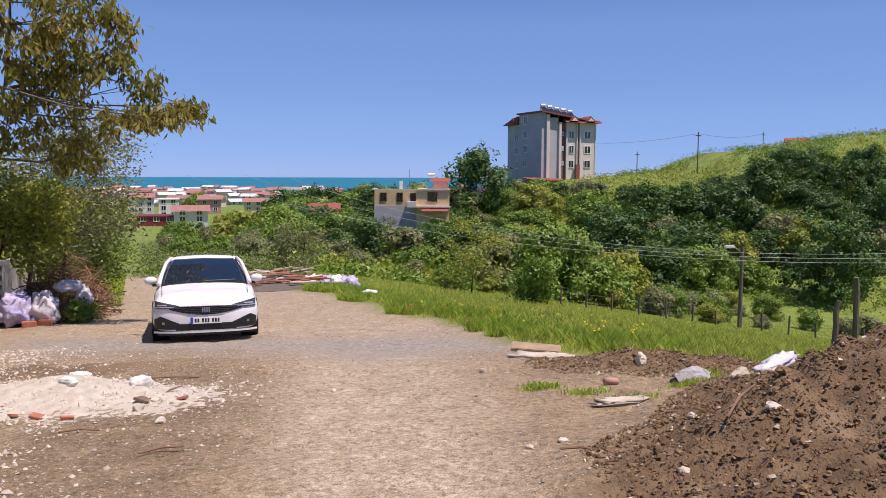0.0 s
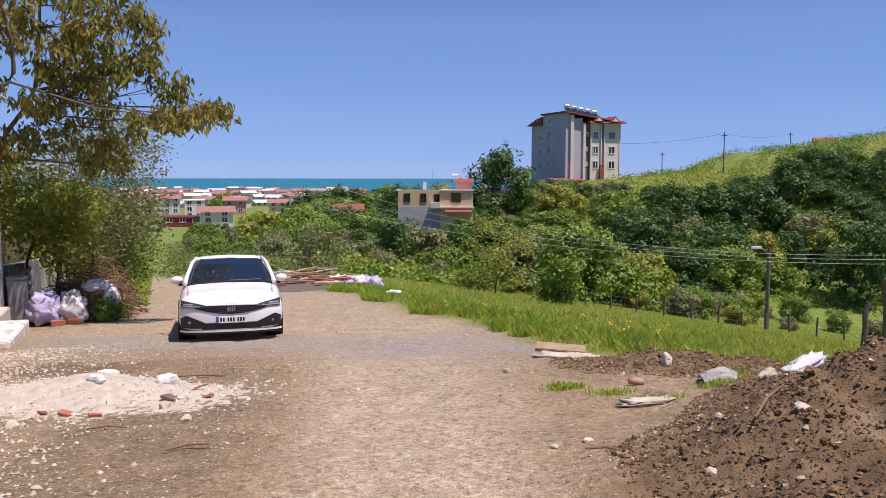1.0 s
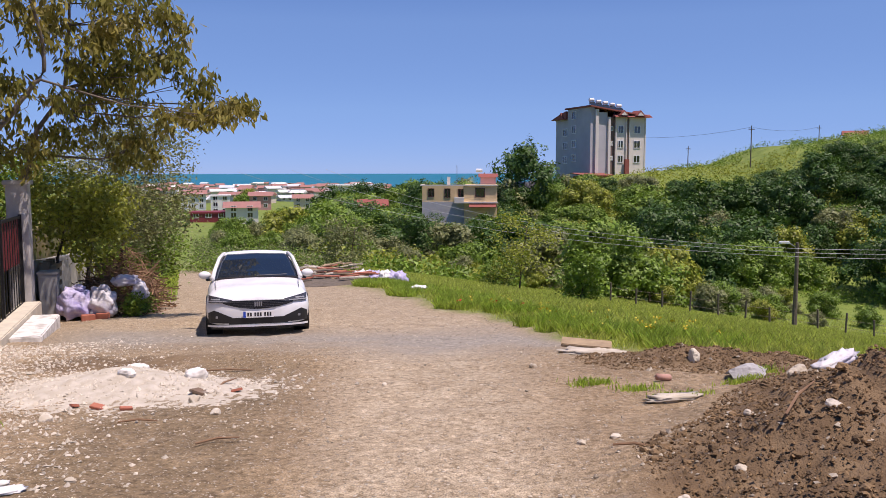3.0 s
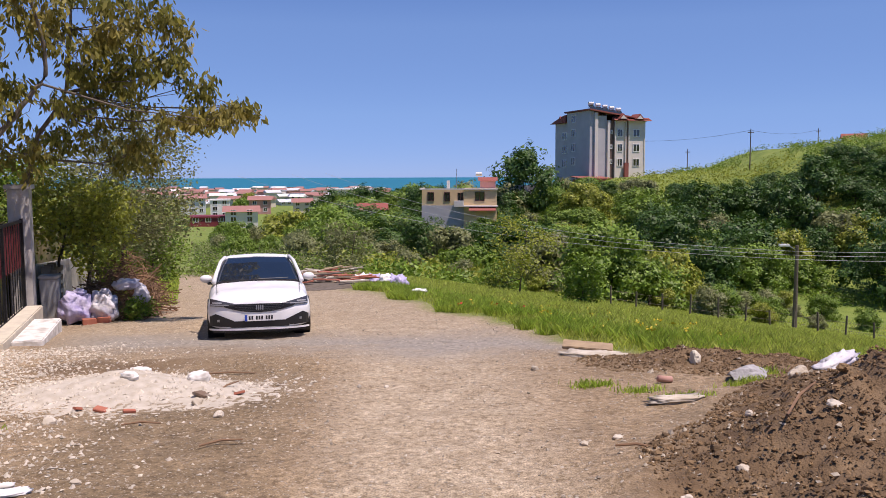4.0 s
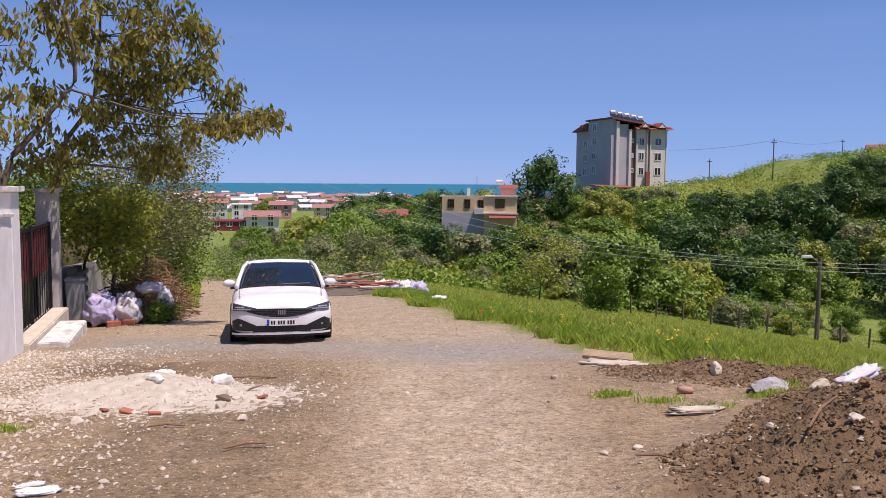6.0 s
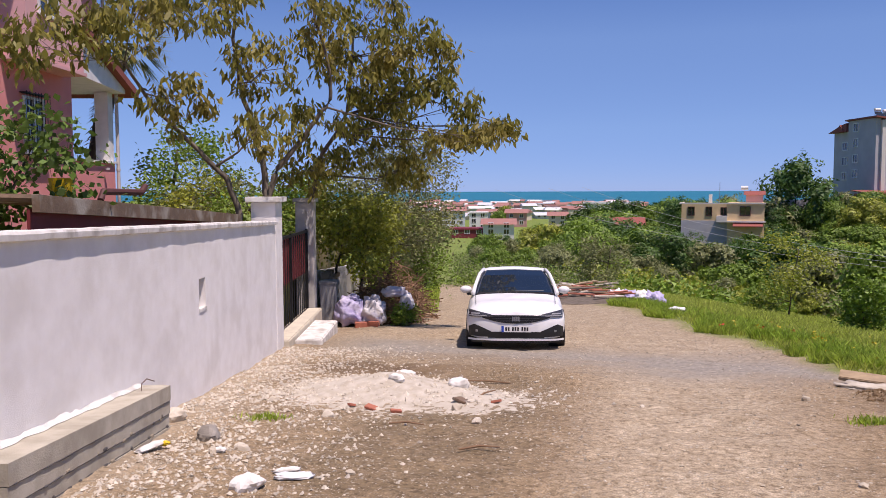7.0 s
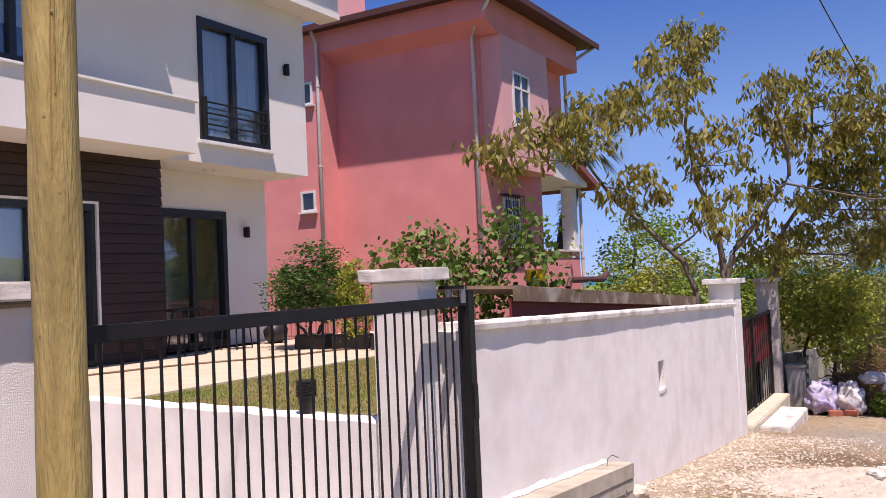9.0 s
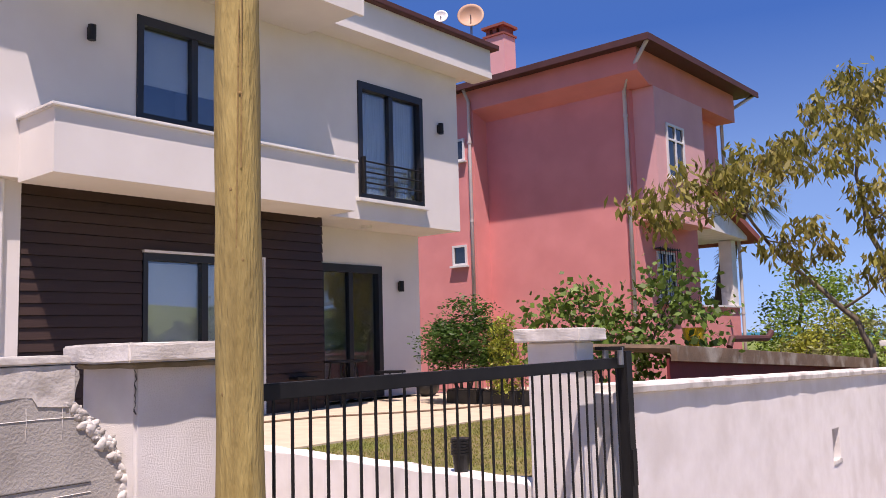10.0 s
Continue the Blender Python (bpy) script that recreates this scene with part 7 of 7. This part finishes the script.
part("dark_strip", box(7.17, 7.63, -0.1, -0.006, -4, H), BAND_AND_SHADE, ap)
front = Matrix.Identity(4)
side = pose(-0.902, 0, 0, 0, 0, -90)
flank = pose(-0.252, 0, 0, 0, 0, -90)
for z in (2.0, 4.88, 7.75):
    for u, w in ((5.85, 1.0), (9.6, 1.3)):
        face_window(ap, front, u, z, w, 1.3)
    face_window(ap, pose(0, 0.2, 0), 3.95, z + 0.5, 0.4, 0.6)
for z in (2.25, 5.0, 7.85, 10.65):
    face_window(ap, side, -6.3, z, 1.4, 1.35)
for z in (1.9, 4.7, 7.45):
    face_window(ap, flank, -11.0, z, 1.6, 1.35)
part("entrance", box(6.6, 7.5, -0.7, -0.302, -2, 2.6), ROOF_RED, ap)
# one long slope falling to the front, with small gables on its eaves
part("roof", prism([(-1.4, 12.65), (-1.4, 12.9), (L + 0.8, H + 0.26), (L + 0.8, H + 0.01)], -0.9, 9.3, "y"), ROOF_RED, ap, "red tiled roof slope")
part("rear_roof", prism([(9.32, H + 0.01), (D + 0.8, H + 0.01), (11.5, H + 1.2), (9.32, H + 1.6)], -1.1, L + 0.8, "x"), ROOF_RED, ap)
part("eaves_front", prism([(-1.2, H + 0.02), (-0.01, H + 0.02), (-0.01, H + 0.65)], 4.0, L + 0.8, "x"), ROOF_RED, ap)
for x in (5.85, 9.6):
    part("dormer", prism([(x - 1.1, H + 0.3), (x + 1.1, H + 0.3), (x, H + 1.35)], -1.25, 1.5, "y"), ROOF_RED, ap)
    part("dormer_front", prism([(x - 0.7, H + 0.34), (x + 0.7, H + 0.34), (x, H + 1.02)], -1.28, -1.252, "y"), CREAM_FACADE, ap)
part("dormer", prism([(10.0, H + 0.02), (12.6, H + 0.02), (11.3, H + 1.4)], -1.3, 0.5, "x"), ROOF_RED, ap)
for i in range(5):
    x = 0.4 + i * 1.55
    s = thing("solar_heater", "roof solar water heater with a white tank", "solar heater", (0, 0, 0), BLOCK @ pose(x, 1.2, 12.62 - 0.16 * x), group="solar heaters")
    part("panel", box(-0.62, 0.62, -1.2, 0.9, 0, 0.1, m=pose(0, 0, 0.55, 40, 0, 0)), PANE, s)
    part("tank", tube([(-0.5, 0.75, 1.55), (0.5, 0.75, 1.55)], 0.3, 12), TRIM_WHITE, s)
    part("frame", merge(tube([(-0.45, 0.75, -0.3), (-0.45, 0.75, 1.4)], 0.05, 5), tube([(0.45, 0.75, -0.3), (0.45, 0.75, 1.4)], 0.05, 5)), RIM, s)
hut = thing("outbuilding", "low red-roofed outbuilding beside the apartment block", "outbuilding", (0, 0, 0), pose(17.5, 160, -3.2, 0, 0, AYAW))
part("wall", box(0, 6, 0, 4, -3, 2.0), BRICK, hut)
part("roof", prism([(-0.4, 2.0), (4.4, 2.4), (4.4, 2.6), (-0.4, 2.2)], -0.4, 6.4, "x"), ROOF_RED, hut)
rw2 = thing("retaining_wall", "long grey retaining wall below the apartment block", "wall", (0, 0, 0), pose(3, 156, -4.4, 0, 0, 8))
part("wall_body", box(0, 16, 0, 0.4, -4, 2.2), GREY_FACADE, rw2)

# ---- cream villa below ----
VILLA_CREAM = mat("villa_cream", (0.7, 0.52, 0.29), (0.63, 0.46, 0.26), 0.6, 0.9, 0.1, 10)
vi = thing("cream_villa", "flat-roofed cream house with balconies", "house", (0, 0, 0), pose(-4.2, 134.5, -5.4, 0, 0, 0) @ Matrix.Diagonal((0.85, 0.85, 0.85, 1)))
part("wall", merge(box(0, 6.2, 0, 9, -4, 3.5), box(-8, 0, 1.5, 9, -4, 3.3)), VILLA_CREAM, vi)
part("lower_wall", box(-8.05, 0, 1.45, 1.499, -4, 0.3), GREY_FACADE, vi)
part("parapet", merge(box(-8.3, 6.4, -0.3, 0.0, 3.3, 3.55), box(-8.3, -8.0, 0, 9, 3.3, 3.55)), CREAM_FACADE, vi)
part("balcony", box(-1.8, 6.4, -1.0, -0.002, 0.1, 0.35), CREAM_FACADE, vi)
part("balcony", box(-1.8, 0, -1.0, 1.44, 0.351, 1.2), CREAM_FACADE, vi)
face_window(vi, Matrix.Identity(4), 3.0, 1.3, 1.6, 1.5, frame=ROOF_BROWN)
face_window(vi, pose(0, 1.5, 0), -6.3, 1.3, 1.0, 1.4, frame=ROOF_BROWN)
face_window(vi, pose(0, 1.5, 0), -3.2, 1.2, 0.9, 1.5, frame=ROOF_BROWN)
face_window(vi, pose(0, 1.5, 0), -0.7, 0.6, 0.8, 2.0, frame=ROOF_BROWN)
part("stair_head", box(3, 6, 6, 9, 3.5, 4.9), PINK_PALE, vi)
part("stair_roof", prism([(5.6, 4.9), (9.4, 4.9), (7.5, 5.6)], 2.6, 6.4, "x"), ROOF_RED, vi)
part("chimney", box(-3.4, -2.8, 4, 4.6, 3.3, 5.0), TRIM_WHITE, vi)
part("mast", tube([(-1.5, 4, 3.3), (-1.5, 4, 7.2)], 0.05, 5), RIM, vi)
part("tank", tube([(2.2, 3.5, 6.2), (3.4, 3.5, 6.2)], 0.35, 10), TRIM_WHITE, vi)
part("awning", prism([(-2.4, -0.6), (0, 0.0), (0, 0.1), (-2.4, -0.5)], 1.0, 6.0, "x"), ROOF_RED, vi)
rh = thing("ridge_house", "small house with a red roof on the ridge", "house", (0, 0, 0), pose(92.5, 222, 6.5, 0, 0, -18) @ Matrix.Diagonal((0.75, 0.75, 0.6, 1)))
part("wall", box(-3, 4, -2, 4, -3, 4.0), CREAM_FACADE, rh)
part("roof", prism([(-2.8, 3.6), (4.8, 3.6), (1, 5.6)], -3.6, 4.6, "x"), ROOF_RED, rh)
part("annexe", box(-7, -3.01, -1, 3, -3, 2.0), GREY_FACADE, rh)


# ---- the town by the sea ----
def town_house(x, y, z, w, d, hh, yaw, wall, roof, floors, label, flat=False):
    t = thing("town_house", label, "house", (0, 0, 0), pose(x, y, z, 0, 0, yaw), group="houses of the coastal town")
    part("wall", box(-w / 2, w / 2, 0, d, -4, hh), wall, t)
    if flat:
        part("roof", box(-w / 2 - 0.3, w / 2 + 0.3, -0.3, d + 0.3, hh, hh + 0.4), roof, t)
    else:
        part("roof", prism([(-0.8, hh), (d + 0.8, hh), (d / 2, hh + 1.5)], -w / 2 - 0.7, w / 2 + 0.7, "x"), roof, t)
    for f in range(floors):
        n = max(2, int(w / 3))
        for i in range(n):
            face_window(t, Matrix.Identity(4), -w / 2 + w * (i + 0.5) / n, 0.9 + f * hh / floors, 1.3, 1.3)
    return t


tz = lambda x, y: ground_z(x, y, False)
TOWN_WALLS = [mat("town_wall", c, rough=0.9, bump=0.1, scale=0.4) for c in ((0.75, 0.73, 0.7), (0.7, 0.6, 0.5), (0.55, 0.3, 0.27), (0.6, 0.62, 0.66), (0.72, 0.68, 0.55))]
ROOF_TOWN = mat("faded_town_roof", (0.36, 0.17, 0.14), (0.29, 0.14, 0.12), 0.5, 0.85, 0.1, 10)
MAROON = mat("maroon_sheet", (0.22, 0.03, 0.04), (0.18, 0.025, 0.03), 0.5, 0.6, 0.1, 10)
town_house(-66.5, 222, -13.6, 8.6, 8, 3.6, 16, TOWN_WALLS[0], ROOF_TOWN, 2, "white two-storey house with a red roof by the field")
town_house(-77, 226, -13.8, 10, 9, 2.0, 16, MAROON, MAROON, 1, "dark red low warehouse by the field", True)
town_house(-88, 270, -14.7, 6, 8, 6.2, 16, TOWN_WALLS[0], TOWN_WALLS[0], 3, "white four-storey block in the town", True)
town_house(-112, 312, -15.0, 9, 9, 6.0, 18, TOWN_WALLS[3], ROOF_TOWN, 3, "grey block with a red roof in the town")
town_house(-88, 318, -15.0, 8, 9, 5.2, 14, TOWN_WALLS[2], ROOF_TOWN, 2, "brick-coloured block in the town")
town_house(-72, 320, -15.0, 7, 8, 4.2, 12, TOWN_WALLS[1], ROOF_TOWN, 2, "cream house in the town")
town_house(-27, 190, -11.8, 6.5, 7, 3.6, 8, TOWN_WALLS[1], ROOF_RED, 1, "house with a brown roof among the trees")
town_house(-34, 196, -12.6, 5, 6, 3.0, 30, TOWN_WALLS[0], ROOF_RED, 1, "small house among the trees")
rgt = random.Random(11)
for i in range(230):
    y = rgt.uniform(390, 960)
    x = rgt.uniform(-0.42, -0.12) * y
    w = rgt.uniform(6, 10.5)
    fl = rgt.choice((1, 2, 2, 3))
    town_house(x, y, tz(x, y) - 0.3, w, rgt.uniform(8, 12), fl * 2.0, rgt.uniform(-10, 30), rgt.choice(TOWN_WALLS), rgt.choice((ROOF_TOWN, ROOF_TOWN, TOWN_WALLS[0], TOWN_WALLS[3])), fl if y < 480 else 0, "distant house of the coastal town", rgt.random() < 0.3)
hal = thing("market_hall", "long white hall near the shore", "hall", (0, 0, 0), pose(-86, 520, tz(-86, 520), 0, 0, 8))
part("wall", box(-14, 14, 0, 16, -3, 7), TOWN_WALLS[0], hal)
part("roof", box(-15, 15, -1, 17, 7, 8), TRIM_WHITE, hal)
# trees in and before the town
for i in range(62):
    y = rgt.uniform(95, 420)
    x = rgt.uniform(-0.46, 0.02) * y
    if y < 330 and -0.44 < x / y < -0.2:
        continue
    copy_thing(kinds[rgt.choice((0, 2, 4, 5, 3))], at(x, y, rgt.uniform(0, 360), rgt.uniform(0.7, 1.5) * (1 + 0.3 * (y > 250)), 0.3))
for x, y, s in ((-60, 150, 0.5), (-48, 166, 0.5), (-72, 192, 0.6), (-41, 142, 0.45), (-56, 128, 0.4), (-80, 205, 0.5), (2, 152, 1.9), (6, 156, 2.1), (-1.5, 148, 1.4), (10, 154, 1.0), (14, 156, 0.9), (-34, 190, 1.6), (-26, 230, 1.7), (-14, 215, 1.5), (-18, 120, 1.2), (-14, 112, 1.2), (-22, 128, 1.2)):
    copy_thing(kinds[(1, 0, 5)[int(x) % 3]], at(x, y, x * 40, s, 0.3))
# wooded edge between the villa and the town
edge = random.Random(41)
for i in range(60):
    y = edge.uniform(140, 300)
    x = edge.uniform(-0.2, -0.02) * y
    if y < 150 and x > -18 or abs(x + 27) < 6 and y < 200 and y > 170:
        continue
    k = edge.choice((0, 2, 5, 1))
    s = min(edge.uniform(1.2, 2.3), (-edge.uniform(0.01, 0.026) * y - ground_z(x, y, False)) / spec[k][1])
    if s > 0.3:
        copy_thing(kinds[k], at(x, y, edge.uniform(0, 360), s, 0.3))
for x, y, s in ((-13, 56, 0.42), (-14.5, 63, 0.5), (-15.5, 70, 0.6), (-12, 74, 0.6), (-19, 82, 0.55)):
    copy_thing(kinds[5], at(x, y, x * 31, s, 0.2))

scrub = random.Random(77)
for i in range(34):
    y = scrub.uniform(58, 125)
    x = scrub.uniform(-0.33, -0.19) * y
    copy_thing(kinds[scrub.choice((2, 5, 3, 0))], at(x, y, scrub.uniform(0, 360), scrub.uniform(0.28, 0.5) * (0.7 + y / 200), 0.2))

# rubble and planks beside the lane beyond the car
rp = thing("timber_pile", "long pile of old planks and rubble by the lane", "timber pile", (0, 0, 0), YARD @ pose(7.9, 25.5, slope_z(25.5)))
rgt = random.Random(3)
for i in range(110):
    x, y, z = rgt.uniform(-1.6, 1.8), rgt.uniform(-1.2, 3.2), rgt.uniform(0.03, 0.42)
    l = rgt.uniform(0.3, 1.4)
    part("plank", box(-l / 2, l / 2, -0.06, 0.06, -0.02, 0.02, m=pose(x, y, z, rgt.uniform(-8, 8), rgt.uniform(-8, 8), rgt.uniform(-30, 30))), rgt.choice((RAW_WOOD, CHALK, STONE, POST, RAW_WOOD, BRICK)), rp)
part("core", blob(1.7, 2.2, 0.24, 3, 0.3), POST, rp)
for i in range(4):
    bm = blob(0.34, 0.28, 0.26, 60 + i, 0.6, 4)
    solo("builders_bag", bm, (TRIM_WHITE, SACK_LILAC)[i % 2], "white and blue plastic bags beside the lane", "bag", fr=YARD @ pose(9.3 + 0.4 * i, 25.6 - 0.2 * i, slope_z(25.5) + 0.1, 0, 0, i * 50), smooth=True, group="bags by the lane")

# interlocking yard paving, laid last
rgt = random.Random(6)
pm2 = bpy.data.meshes.new("paver")
bm = box(-0.095, 0.095, -0.045, 0.045, 0, 0.06, 0.006)
bm.to_mesh(pm2)
bm.free()
pm2.materials.append(PAVER)
for i in range(20):
    for j in range(15):
        ob = new("paver", pm2)
        ob.parent = yp
        ob.matrix_local = Matrix.Translation((-0.5 - 0.2 * i + 0.1 * (j % 2) + 4 - 0.15, -0.25 - 0.1 * j + 5, 0.14 + rgt.uniform(0, 0.004)))
